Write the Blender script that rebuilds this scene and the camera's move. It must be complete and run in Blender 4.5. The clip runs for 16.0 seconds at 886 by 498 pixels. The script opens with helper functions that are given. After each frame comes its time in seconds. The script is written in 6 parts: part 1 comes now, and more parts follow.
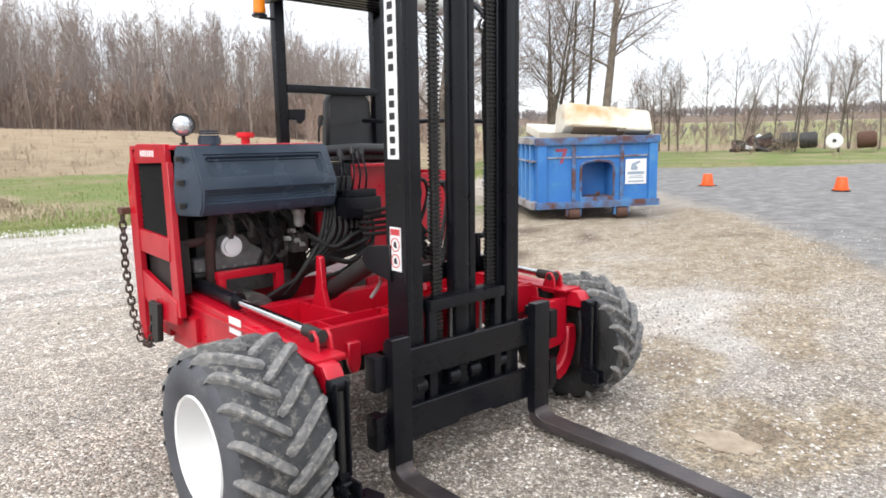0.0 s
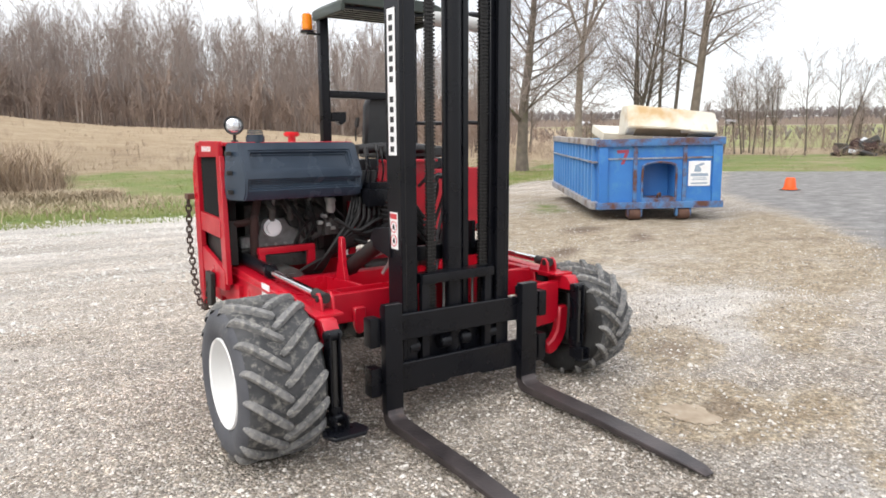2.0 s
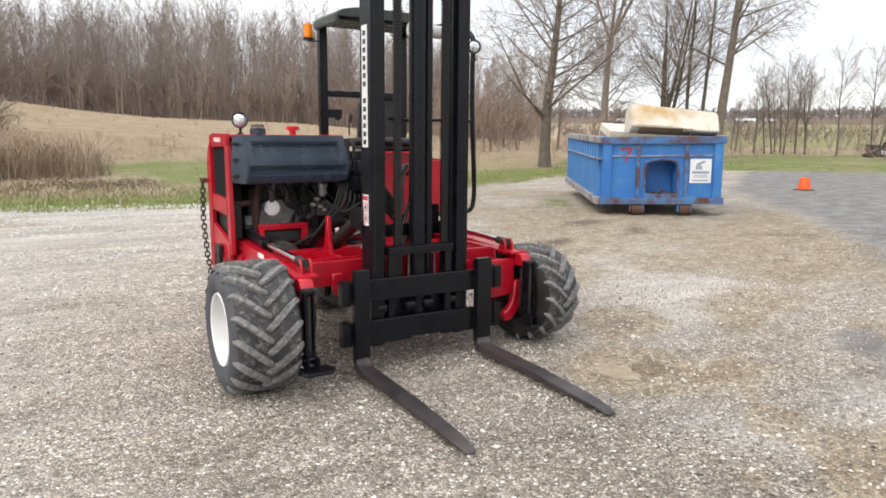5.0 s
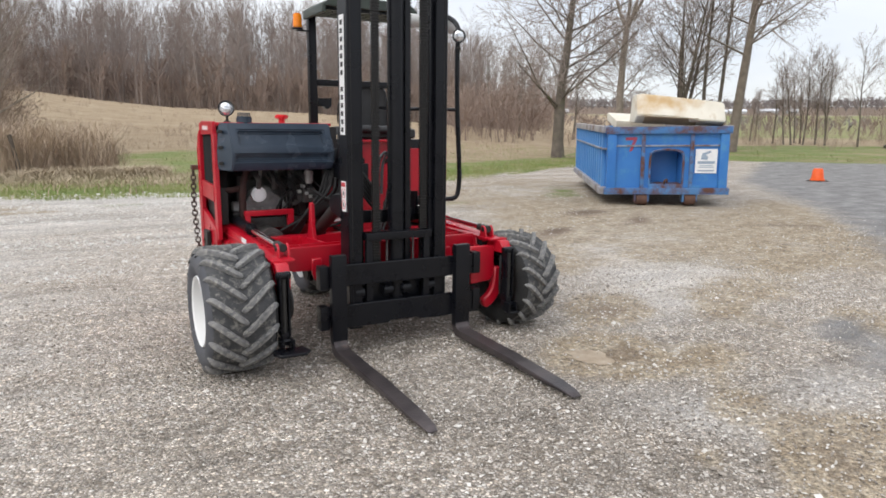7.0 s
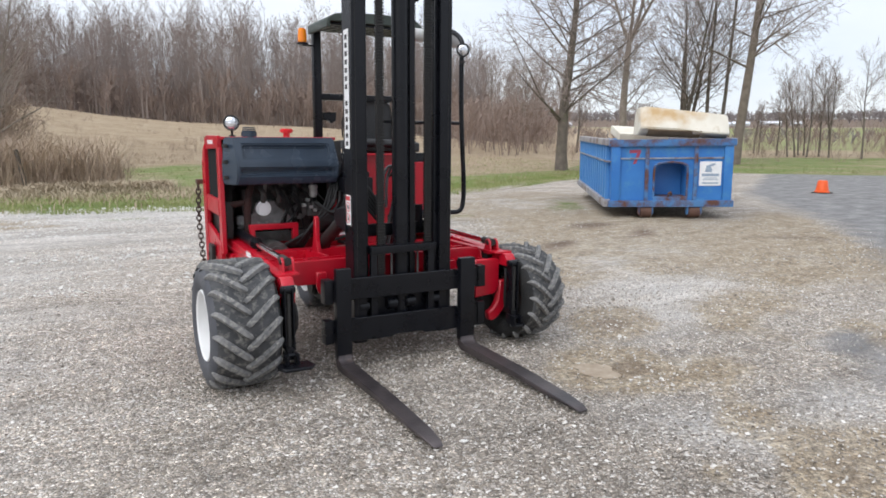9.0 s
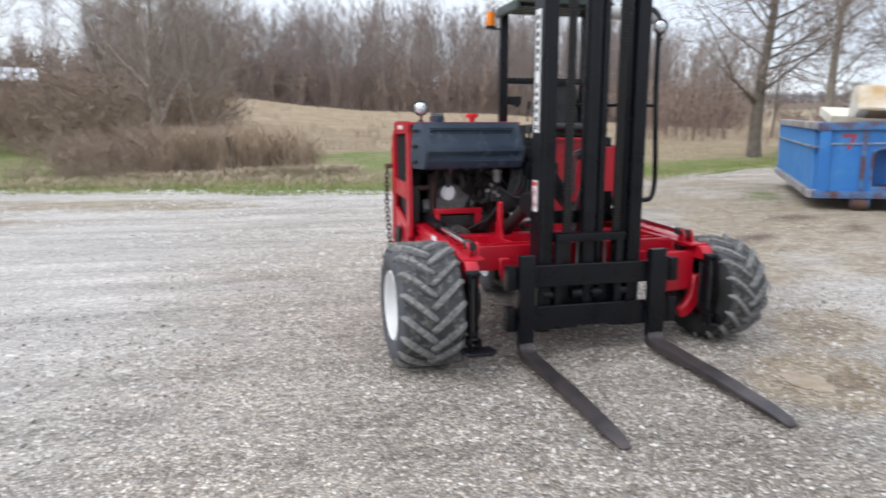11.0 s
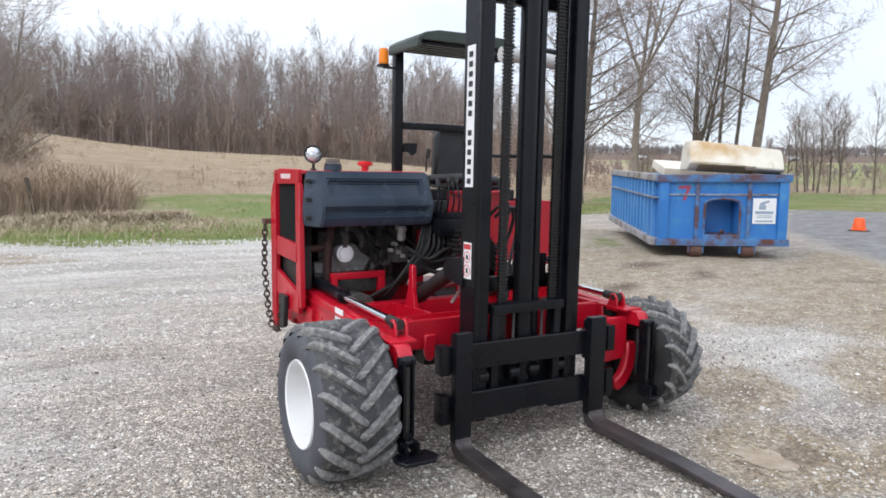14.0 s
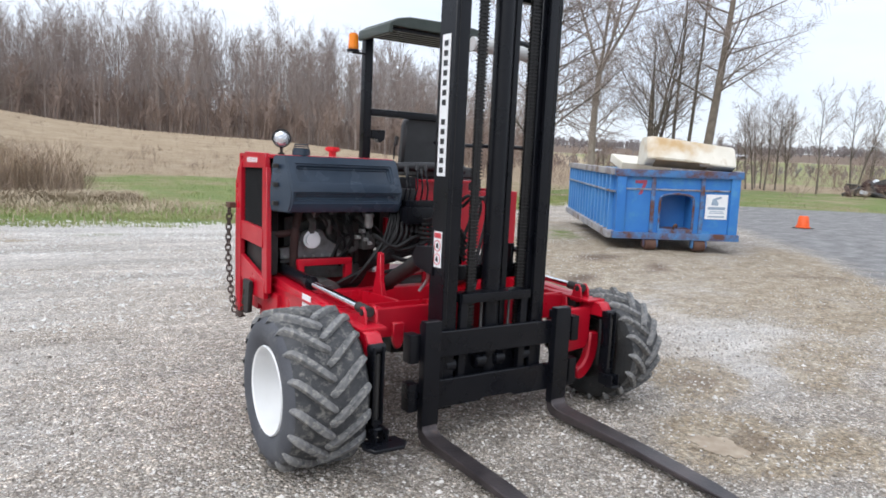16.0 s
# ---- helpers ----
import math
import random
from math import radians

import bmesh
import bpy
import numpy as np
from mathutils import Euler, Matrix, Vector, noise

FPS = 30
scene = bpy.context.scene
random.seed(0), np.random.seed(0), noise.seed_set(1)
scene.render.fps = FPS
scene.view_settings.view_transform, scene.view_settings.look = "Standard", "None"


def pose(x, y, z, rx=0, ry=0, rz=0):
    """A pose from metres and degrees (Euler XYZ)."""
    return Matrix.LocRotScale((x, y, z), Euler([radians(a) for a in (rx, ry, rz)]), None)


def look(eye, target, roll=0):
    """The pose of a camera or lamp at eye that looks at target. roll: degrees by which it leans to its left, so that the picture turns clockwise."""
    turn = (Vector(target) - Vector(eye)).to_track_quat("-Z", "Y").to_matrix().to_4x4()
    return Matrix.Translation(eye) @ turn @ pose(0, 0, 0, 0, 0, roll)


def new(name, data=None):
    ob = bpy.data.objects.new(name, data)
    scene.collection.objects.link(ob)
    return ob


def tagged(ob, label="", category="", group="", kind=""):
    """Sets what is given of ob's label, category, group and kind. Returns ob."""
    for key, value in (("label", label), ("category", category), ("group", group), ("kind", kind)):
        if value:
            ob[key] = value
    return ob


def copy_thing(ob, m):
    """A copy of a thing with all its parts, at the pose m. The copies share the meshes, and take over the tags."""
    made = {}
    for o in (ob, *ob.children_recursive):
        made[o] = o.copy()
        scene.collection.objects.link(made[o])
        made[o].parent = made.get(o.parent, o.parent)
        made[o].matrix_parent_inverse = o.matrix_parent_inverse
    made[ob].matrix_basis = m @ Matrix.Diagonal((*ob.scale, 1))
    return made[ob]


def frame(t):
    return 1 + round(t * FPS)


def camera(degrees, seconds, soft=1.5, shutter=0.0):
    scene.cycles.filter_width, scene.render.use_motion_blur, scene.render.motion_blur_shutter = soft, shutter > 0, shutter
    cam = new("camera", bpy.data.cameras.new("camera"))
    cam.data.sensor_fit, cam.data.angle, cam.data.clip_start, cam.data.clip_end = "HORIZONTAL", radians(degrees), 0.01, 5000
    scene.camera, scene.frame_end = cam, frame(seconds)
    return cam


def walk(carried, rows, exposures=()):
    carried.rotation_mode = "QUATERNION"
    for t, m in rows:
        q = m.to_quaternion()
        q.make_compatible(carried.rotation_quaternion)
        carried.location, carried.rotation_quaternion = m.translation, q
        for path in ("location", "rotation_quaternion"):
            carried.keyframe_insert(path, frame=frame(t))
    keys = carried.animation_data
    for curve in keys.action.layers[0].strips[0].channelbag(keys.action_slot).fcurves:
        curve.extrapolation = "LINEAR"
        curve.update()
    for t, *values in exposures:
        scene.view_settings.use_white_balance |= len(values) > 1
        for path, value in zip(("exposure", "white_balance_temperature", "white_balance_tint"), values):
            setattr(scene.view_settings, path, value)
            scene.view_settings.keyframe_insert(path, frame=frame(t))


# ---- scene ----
cam = camera(66.9, 16.0, soft=1.7, shutter=0.35)
PATH = [
    (0, (0.129, -0.057, 1.46), (1.345, 1.498, 1.14), -0.8),
    (0.5, (0.14, -0.239, 1.474), (1.344, 1.324, 1.147), -0.2),
    (1, (0.247, -0.443, 1.451), (1.347, 1.19, 1.099), 1.5),
    (1.5, (0.275, -0.601, 1.474), (1.322, 1.076, 1.173), -0.8),
    (2, (0.197, -0.756, 1.453), (1.201, 0.944, 1.136), -0.3),
    (2.5, (0.176, -0.918, 1.459), (1.184, 0.778, 1.134), 0.1),
    (3, (0.27, -1.108, 1.453), (1.234, 0.619, 1.156), 2.0),
    (3.5, (0.318, -1.248, 1.47), (1.321, 0.462, 1.206), 1.1),
    (4, (0.244, -1.344, 1.463), (1.212, 0.383, 1.179), 0.5),
    (4.5, (0.172, -1.453, 1.459), (1.092, 0.289, 1.111), 0.2),
    (4.7, (0.182, -1.487, 1.456), (1.112, 0.252, 1.122), 0.5),
    (6.8, (0.399, -1.733, 1.446), (1.264, 0.039, 1.111), 0.6),
    (7, (0.401, -1.73, 1.44), (1.278, 0.032, 1.081), 0.6),
    (7.5, (0.399, -1.74, 1.448), (1.278, 0.026, 1.113), -0.0),
    (8, (0.398, -1.74, 1.441), (1.282, 0.026, 1.128), 0.2),
    (8.2, (0.399, -1.734, 1.448), (1.287, 0.031, 1.137), 0.5),
    (10.3, (0.402, -1.69, 1.425), (1.201, 0.112, 1.088), 0.3),
    (10.5, (0.407, -1.662, 1.431), (1.157, 0.164, 1.11), 0.8),
    (11, (0.341, -1.597, 1.425), (0.734, 0.33, 1.064), -0.1),
    (11.5, (0.27, -1.419, 1.443), (0.501, 0.545, 1.141), 0.6),
    (12, (0.208, -1.283, 1.466), (0.503, 0.678, 1.203), 1.2),
    (12.5, (0.224, -1.117, 1.462), (0.689, 0.811, 1.206), 2.9),
    (13, (0.229, -0.974, 1.458), (0.811, 0.926, 1.231), 2.7),
    (13.5, (0.169, -0.858, 1.462), (0.908, 0.986, 1.233), 3.2),
    (14, (0.068, -0.743, 1.464), (0.948, 1.039, 1.233), 1.0),
    (14.5, (0.009, -0.695, 1.461), (0.936, 1.06, 1.213), 1.7),
    (15, (-0.001, -0.696, 1.462), (0.962, 1.037, 1.2), 2.1),
    (15.5, (-0.005, -0.701, 1.464), (0.963, 1.029, 1.2), 2.8),
    (16, (-0.005, -0.719, 1.464), (0.99, 0.996, 1.203), 2.7),
]
ZENITH, SKY_STRENGTH = 1.62, 0.02
walk(cam, [(t, look(eye, target, roll)) for t, eye, target, roll in PATH],
     exposures=[(0.0, 0.49, 6500, 10), (3.5, 0.30, 6780, 10), (4.7, 0.25, 6760, 10), (7.0, 0.04, 6520, 10), (10.5, 0.07, 6150, 10), (13.0, 0.12, 6130, 10), (16.0, 0.13, 6100, 10)])

# ---- light: overcast sky and a weak broad sun behind cloud ----
SUN_AZ, SUN_EL = radians(-115), radians(46)
world = bpy.data.worlds.new("overcast_sky")
scene.world = world
world.use_nodes = True
wn, wl = world.node_tree.nodes, world.node_tree.links
wn.clear()
sky = wn.new("ShaderNodeTexSky")
sky.sky_type, sky.sun_disc = "NISHITA", False
sky.sun_elevation, sky.sun_rotation = SUN_EL, SUN_AZ
bg_sky = wn.new("ShaderNodeBackground")
bg_sky.inputs["Strength"].default_value = SKY_STRENGTH
bg_cloud = wn.new("ShaderNodeBackground")
coord = wn.new("ShaderNodeTexCoord")
mapping = wn.new("ShaderNodeMapping")
mapping.inputs["Scale"].default_value = (1.0, 1.0, 3.5)
cloud = wn.new("ShaderNodeTexNoise")
cloud.inputs["Scale"].default_value, cloud.inputs["Detail"].default_value = 2.2, 5
ramp = wn.new("ShaderNodeValToRGB")
ramp.color_ramp.elements[0].position, ramp.color_ramp.elements[0].color = 0.35, (0.78, 0.82, 0.90, 1)
ramp.color_ramp.elements[1].position, ramp.color_ramp.elements[1].color = 0.66, (0.98, 0.99, 1.0, 1)
add_sky, out_w = wn.new("ShaderNodeAddShader"), wn.new("ShaderNodeOutputWorld")
wl.new(coord.outputs["Generated"], mapping.inputs["Vector"])
wl.new(mapping.outputs["Vector"], cloud.inputs["Vector"])
# an overcast sky is about twice as bright overhead as at the horizon
split, lift = wn.new("ShaderNodeSeparateXYZ"), wn.new("ShaderNodeMapRange")
lift.inputs["From Min"].default_value, lift.inputs["From Max"].default_value = 0.0, 1.0
lift.inputs["To Min"].default_value, lift.inputs["To Max"].default_value = ZENITH * 0.52, ZENITH
wl.new(coord.outputs["Generated"], split.inputs["Vector"])
wl.new(split.outputs["Z"], lift.inputs["Value"])
wl.new(lift.outputs["Result"], bg_cloud.inputs["Strength"])
wl.new(cloud.outputs["Fac"], ramp.inputs["Fac"])
wl.new(ramp.outputs["Color"], bg_cloud.inputs["Color"])
wl.new(sky.outputs["Color"], bg_sky.inputs["Color"])
wl.new(bg_sky.outputs[0], add_sky.inputs[0])
wl.new(bg_cloud.outputs[0], add_sky.inputs[1])
wl.new(add_sky.outputs[0], out_w.inputs["Surface"])
sun = new("sun", bpy.data.lights.new("sun", "SUN"))
sun.data.energy, sun.data.angle, sun.data.color = 1.5, radians(45), (1.0, 0.97, 0.92)
sun.matrix_world = look((20 * math.sin(SUN_AZ), 20 * math.cos(SUN_AZ), 20 * math.tan(SUN_EL)), (0, 0, 0))


# ---- materials ----
def surface(name, c1, c2, scale=8.0, rough=0.5, metal=0.0, bump=0.1, fine=120.0, dirt=None, dirt_amount=0.0, dirt_scale=3.0, rough_var=0.15, obj_var=0.0, spec=0.5):
    """A two-scale procedural surface: c1 to c2 by broad noise, fine grain in the bump and gloss, optional dirt patches."""
    m = bpy.data.materials.new(name)
    m.use_nodes = True
    n, l = m.node_tree.nodes, m.node_tree.links
    p = n["Principled BSDF"]
    tc = n.new("ShaderNodeTexCoord")
    big = n.new("ShaderNodeTexNoise")
    big.inputs["Scale"].default_value, big.inputs["Detail"].default_value = scale, 6
    small = n.new("ShaderNodeTexNoise")
    small.inputs["Scale"].default_value, small.inputs["Detail"].default_value = fine, 3
    l.new(tc.outputs["Object"], big.inputs["Vector"])
    l.new(tc.outputs["Object"], small.inputs["Vector"])
    mix = n.new("ShaderNodeMix")
    mix.data_type = "RGBA"
    mix.inputs["A"].default_value, mix.inputs["B"].default_value = (*c1, 1), (*c2, 1)
    rg = n.new("ShaderNodeMapRange")
    rg.inputs["From Min"].default_value, rg.inputs["From Max"].default_value = 0.3, 0.7
    l.new(big.outputs["Fac"], rg.inputs["Value"])
    l.new(rg.outputs["Result"], mix.inputs["Factor"])
    col = mix.outputs["Result"]
    if obj_var:
        info, hsv, vr = n.new("ShaderNodeObjectInfo"), n.new("ShaderNodeHueSaturation"), n.new("ShaderNodeMapRange")
        vr.inputs["To Min"].default_value, vr.inputs["To Max"].default_value = 1 - obj_var, 1 + obj_var
        l.new(info.outputs["Random"], vr.inputs["Value"])
        l.new(vr.outputs["Result"], hsv.inputs["Value"])
        l.new(col, hsv.inputs["Color"])
        col = hsv.outputs["Color"]
    if dirt:
        dn, dr, dm = n.new("ShaderNodeTexNoise"), n.new("ShaderNodeMapRange"), n.new("ShaderNodeMix")
        dn.inputs["Scale"].default_value, dn.inputs["Detail"].default_value, dn.inputs["Roughness"].default_value = dirt_scale, 9, 0.7
        dr.inputs["From Min"].default_value, dr.inputs["From Max"].default_value = 0.72 - dirt_amount * 0.4, 0.82 - dirt_amount * 0.3
        dm.data_type = "RGBA"
        dm.inputs["B"].default_value = (*dirt, 1)
        l.new(tc.outputs["Object"], dn.inputs["Vector"])
        l.new(dn.outputs["Fac"], dr.inputs["Value"])
        l.new(dr.outputs["Result"], dm.inputs["Factor"])
        l.new(col, dm.inputs["A"])
        col = dm.outputs["Result"]
    l.new(col, p.inputs["Base Color"])
    rr = n.new("ShaderNodeMapRange")
    rr.inputs["To Min"].default_value, rr.inputs["To Max"].default_value = max(0.02, rough - rough_var), min(1, rough + rough_var)
    l.new(big.outputs["Fac"], rr.inputs["Value"])
    l.new(rr.outputs["Result"], p.inputs["Roughness"])
    p.inputs["Metallic"].default_value = metal
    p.inputs["Specular IOR Level"].default_value = spec
    if bump:
        b = n.new("ShaderNodeBump")
        b.inputs["Strength"].default_value, b.inputs["Distance"].default_value = bump, 0.01
        l.new(small.outputs["Fac"], b.inputs["Height"])
        l.new(b.outputs["Normal"], p.inputs["Normal"])
    return m


RED = surface("red_paint", (0.50, 0.005, 0.020), (0.38, 0.004, 0.016), 5, 0.32, 0, 0.06, 90, (0.16, 0.03, 0.025), 0.14, 6)
RED_PLASTIC = surface("red_plastic", (0.68, 0.012, 0.022), (0.60, 0.01, 0.02), 9, 0.4, 0, 0.03)
BLACK = surface("black_paint", (0.0045, 0.005, 0.0075), (0.007, 0.0075, 0.010), 6, 0.30, 0, 0.05, 80, (0.03, 0.026, 0.022), 0.14, 5, spec=0.26)
BLACK_DULL = surface("dull_black_steel", (0.012, 0.012, 0.012), (0.025, 0.022, 0.02), 10, 0.6, 0.0, 0.15, 70, (0.06, 0.045, 0.035), 0.22, 9)
GREASE = surface("greased_chain_steel", (0.010, 0.0095, 0.0095), (0.024, 0.022, 0.021), 40, 0.45, 0.3, 0.1)
CAST = surface("engine_cast_iron", (0.040, 0.038, 0.038), (0.105, 0.100, 0.095), 14, 0.6, 0.1, 0.3, 60, (0.03, 0.012, 0.01), 0.35, 8)
ALU = surface("dull_aluminium", (0.34, 0.33, 0.32), (0.48, 0.48, 0.47), 16, 0.5, 0.3, 0.2, 80, (0.05, 0.045, 0.04), 0.35, 14)
IRON = surface("grey_iron_casting", (0.22, 0.218, 0.215), (0.38, 0.375, 0.37), 16, 0.5, 0.2, 0.3, 60, (0.06, 0.05, 0.04), 0.34, 12)
FILTER = surface("white_filter_enamel", (0.92, 0.92, 0.93), (0.88, 0.88, 0.89), 9, 0.3, 0, 0.0)
HOSE = surface("hydraulic_hose", (0.008, 0.008, 0.009), (0.017, 0.016, 0.016), 20, 0.58, 0, 0.1, dirt=(0.06, 0.052, 0.045), dirt_amount=0.22, dirt_scale=9, spec=0.28)
GREY_HOSE = surface("faded_grey_hose", (0.10, 0.10, 0.105), (0.17, 0.17, 0.175), 14, 0.5, 0, 0.1, spec=0.35)
CHROME = surface("chromed_rod", (0.75, 0.76, 0.78), (0.7, 0.71, 0.73), 20, 0.12, 1.0, 0.0, rough_var=0.05)
PLASTIC = surface("dark_blue_grey_plastic", (0.025, 0.038, 0.058), (0.040, 0.057, 0.083), 4, 0.25, 0, 0.10, 160, (0.080, 0.10, 0.125), 0.20, 5)
GRILLE = surface("dusty_black_mesh", (0.006, 0.006, 0.006), (0.016, 0.015, 0.015), 25, 0.7, 0, 0.1, spec=0.15)
# inner sidewall: dirt and the shade on that side, both in the colour
GRIME_SHADE = surface("grimy_shaded_rubber", (0.012, 0.012, 0.013), (0.030, 0.029, 0.028), 9, 0.7, 0, 0.4, 60, (0.08, 0.072, 0.062), 0.28, 14, spec=0.25)
PRINT = surface("faded_blue_print", (0.24, 0.31, 0.40), (0.34, 0.41, 0.49), 14, 0.6, 0, 0.0)
OLD_RED = surface("faded_red_paint", (0.36, 0.045, 0.07), (0.24, 0.06, 0.12), 8, 0.6, 0, 0.0)
# near-black: the radiator core, and the shade in the leg's hollow
VOID = surface("near_black_hollow", (0.006, 0.006, 0.006), (0.010, 0.010, 0.010), 20, 0.8, 0, 0.1, spec=0.2)
RUBBER = surface("tyre_rubber", (0.034, 0.035, 0.038), (0.080, 0.080, 0.082), 9, 0.78, 0, 0.4, 60, (0.22, 0.21, 0.19), 0.52, 24, spec=0.3)
SIDEWALL = surface("dusty_tyre_sidewall", (0.060, 0.062, 0.072), (0.100, 0.102, 0.112), 5, 0.72, 0, 0.25, 60, (0.16, 0.155, 0.145), 0.34, 9, spec=0.3)
LUG = surface("worn_tread_rubber", (0.095, 0.096, 0.100), (0.215, 0.21, 0.203), 26, 0.85, 0, 0.6, 70, (0.33, 0.315, 0.285), 0.52, 40, obj_var=0.20, spec=0.3)
WHITE = surface("white_paint", (0.80, 0.80, 0.80), (0.72, 0.72, 0.71), 5, 0.4, 0, 0.03, dirt=(0.35, 0.33, 0.30), dirt_amount=0.1, dirt_scale=7)
DECAL = surface("white_decal", (0.80, 0.80, 0.80), (0.74, 0.74, 0.74), 9, 0.4, 0, 0.0)
DECAL_RED = surface("red_decal", (0.55, 0.05, 0.06), (0.5, 0.05, 0.06), 9, 0.4, 0, 0.0)
DECAL_BLACK = surface("black_decal", (0.012, 0.012, 0.014), (0.016, 0.016, 0.018), 9, 0.4, 0, 0.0)
VINYL = surface("black_vinyl", (0.014, 0.014, 0.015), (0.024, 0.024, 0.026), 12, 0.42, 0, 0.2, 200)
CANOPY = surface("dark_green_canopy", (0.022, 0.032, 0.026), (0.045, 0.058, 0.048), 7, 0.5, 0, 0.1, 60, (0.10, 0.11, 0.10), 0.2, 6)
AMBER = surface("amber_lens", (0.85, 0.26, 0.01), (0.75, 0.20, 0.005), 30, 0.2, 0, 0.1, 90)
LENS = surface("lamp_lens", (0.55, 0.57, 0.60), (0.85, 0.86, 0.88), 45, 0.12, 0.85, 0.6, 55)
FORK = surface("worn_fork_steel", (0.030, 0.025, 0.027), (0.085, 0.070, 0.070), 7, 0.40, 0.35, 0.15, 60, (0.12, 0.085, 0.07), 0.24, 6)
RUST_CHAIN = surface("rusty_chain", (0.05, 0.035, 0.03), (0.09, 0.06, 0.05), 30, 0.6, 0.5, 0.2)
BLUE = surface("blue_container_paint", (0.022, 0.135, 0.42), (0.040, 0.190, 0.50), 1.6, 0.5, 0, 0.1, 40, (0.07, 0.24, 0.44), 0.50, 2.0)
# paler copy of the container blue: light caught by the ribs, in the colour
BLUE_RIB_LIT = surface("lit_blue_rib_paint", (0.06, 0.22, 0.52), (0.10, 0.28, 0.56), 1.6, 0.5, 0, 0.1, 40, (0.2, 0.26, 0.34), 0.2, 2.6)
BLUE_PALE = surface("faded_blue_paint", (0.30, 0.33, 0.37), (0.20, 0.26, 0.36), 2.0, 0.6, 0, 0.1, 40, (0.15, 0.095, 0.07), 0.62, 3.2)
RAIL_GREY = surface("weathered_grey_rail", (0.36, 0.34, 0.33), (0.24, 0.24, 0.27), 2.4, 0.7, 0, 0.2, 40, (0.14, 0.09, 0.065), 0.55, 3.0)
RUST_RAIL = surface("rusted_blue_rail", (0.045, 0.16, 0.38), (0.08, 0.20, 0.40), 1.2, 0.65, 0, 0.2, 50, (0.10, 0.040, 0.026), 0.78, 3.4)
RUST_DARK = surface("dark_rusty_pipe", (0.030, 0.012, 0.011), (0.055, 0.024, 0.020), 12, 0.8, 0, 0.3, 60)
RUST = surface("rust", (0.07, 0.032, 0.022), (0.12, 0.062, 0.042), 9, 0.85, 0, 0.4, 60)
CREAM = surface("stained_cream_foam", (0.60, 0.55, 0.45), (0.73, 0.69, 0.60), 2.5, 0.75, 0, 0.25, 45, (0.52, 0.43, 0.30), 0.30, 2.6)


def soak(m, at3, reach, colour):
    """A soaked-in stain of uneven outline round one place of the object."""
    n, l = m.node_tree.nodes, m.node_tree.links
    p = n["Principled BSDF"]
    base = p.inputs["Base Color"].links[0].from_socket
    tc, off, dist, nz, add, rg, mx = (n.new("ShaderNode" + k) for k in ("TexCoord", "Mapping", "VectorMath", "TexNoise", "Math", "MapRange", "Mix"))
    off.inputs["Scale"].default_value = (0.55, 1, 1.6)
    dist.operation, add.operation, mx.data_type = "DISTANCE", "ADD", "RGBA"
    dist.inputs[1].default_value = (at3[0] * 0.55, at3[1], at3[2] * 1.6)
    nz.inputs["Scale"].default_value, nz.inputs["Detail"].default_value = 4.0, 8
    l.new(tc.outputs["Object"], off.inputs["Vector"])
    l.new(off.outputs["Vector"], dist.inputs[0])
    l.new(tc.outputs["Object"], nz.inputs["Vector"])
    l.new(dist.outputs["Value"], add.inputs[0])
    l.new(nz.outputs["Fac"], add.inputs[1])
    rg.inputs["From Min"].default_value, rg.inputs["From Max"].default_value = reach + 0.68, reach + 0.30
    l.new(add.outputs[0], rg.inputs["Value"])
    mx.inputs["B"].default_value = (*colour, 1)
    l.new(rg.outputs["Result"], mx.inputs["Factor"])
    l.new(base, mx.inputs["A"])
    l.new(mx.outputs["Result"], p.inputs["Base Color"])


soak(CREAM, (-0.35, -0.32, 0.42), 0.24, (0.50, 0.34, 0.17))
# shaded copy of the cream, for the overhanging face of the foam block
CREAM_SHADE = surface("shaded_cream_side", (0.20, 0.15, 0.095), (0.30, 0.235, 0.155), 3, 0.8, 0, 0.1, 30)
ORANGE = surface("orange_plastic", (0.80, 0.11, 0.01), (0.70, 0.085, 0.008), 9, 0.5, 0, 0.05)
BARK = surface("grey_bark", (0.095, 0.078, 0.064), (0.185, 0.155, 0.128), 3, 0.9, 0, 0.5, 18, (0.11, 0.12, 0.045), 0.40, 2.0)
PALE_BARK = surface("pale_grey_bark", (0.19, 0.155, 0.125), (0.30, 0.255, 0.21), 3, 0.9, 0, 0.5, 18, (0.14, 0.135, 0.06), 0.30, 2.0)
WARM_BARK = surface("warm_brown_bark", (0.135, 0.108, 0.085), (0.225, 0.185, 0.15), 3, 0.9, 0, 0.5, 18, (0.13, 0.12, 0.055), 0.30, 2.0)
TWIG = surface("bare_twigs", (0.235, 0.188, 0.162), (0.33, 0.27, 0.235), 1.5, 0.9, 0, 0.0)
FAR_TWIG = surface("far_bare_wood", (0.214, 0.172, 0.153), (0.32, 0.268, 0.242), 0.08, 0.95, 0, 0.0)
# the haze of distance is mixed into this colour
RIDGE = surface("hazed_ridge_woods", (0.20, 0.175, 0.172), (0.28, 0.25, 0.24), 0.02, 0.95, 0, 0.0)
FAR_BRUSH = surface("far_brown_brush", (0.215, 0.158, 0.130), (0.31, 0.238, 0.198), 0.08, 0.95, 0, 0.0)
DRY = surface("dry_stalks", (0.33, 0.26, 0.175), (0.45, 0.37, 0.265), 0.7, 0.9, 0, 0.0)
STALK = surface("dead_stalks", (0.30, 0.225, 0.16), (0.52, 0.41, 0.30), 1.4, 0.9, 0, 0.0)
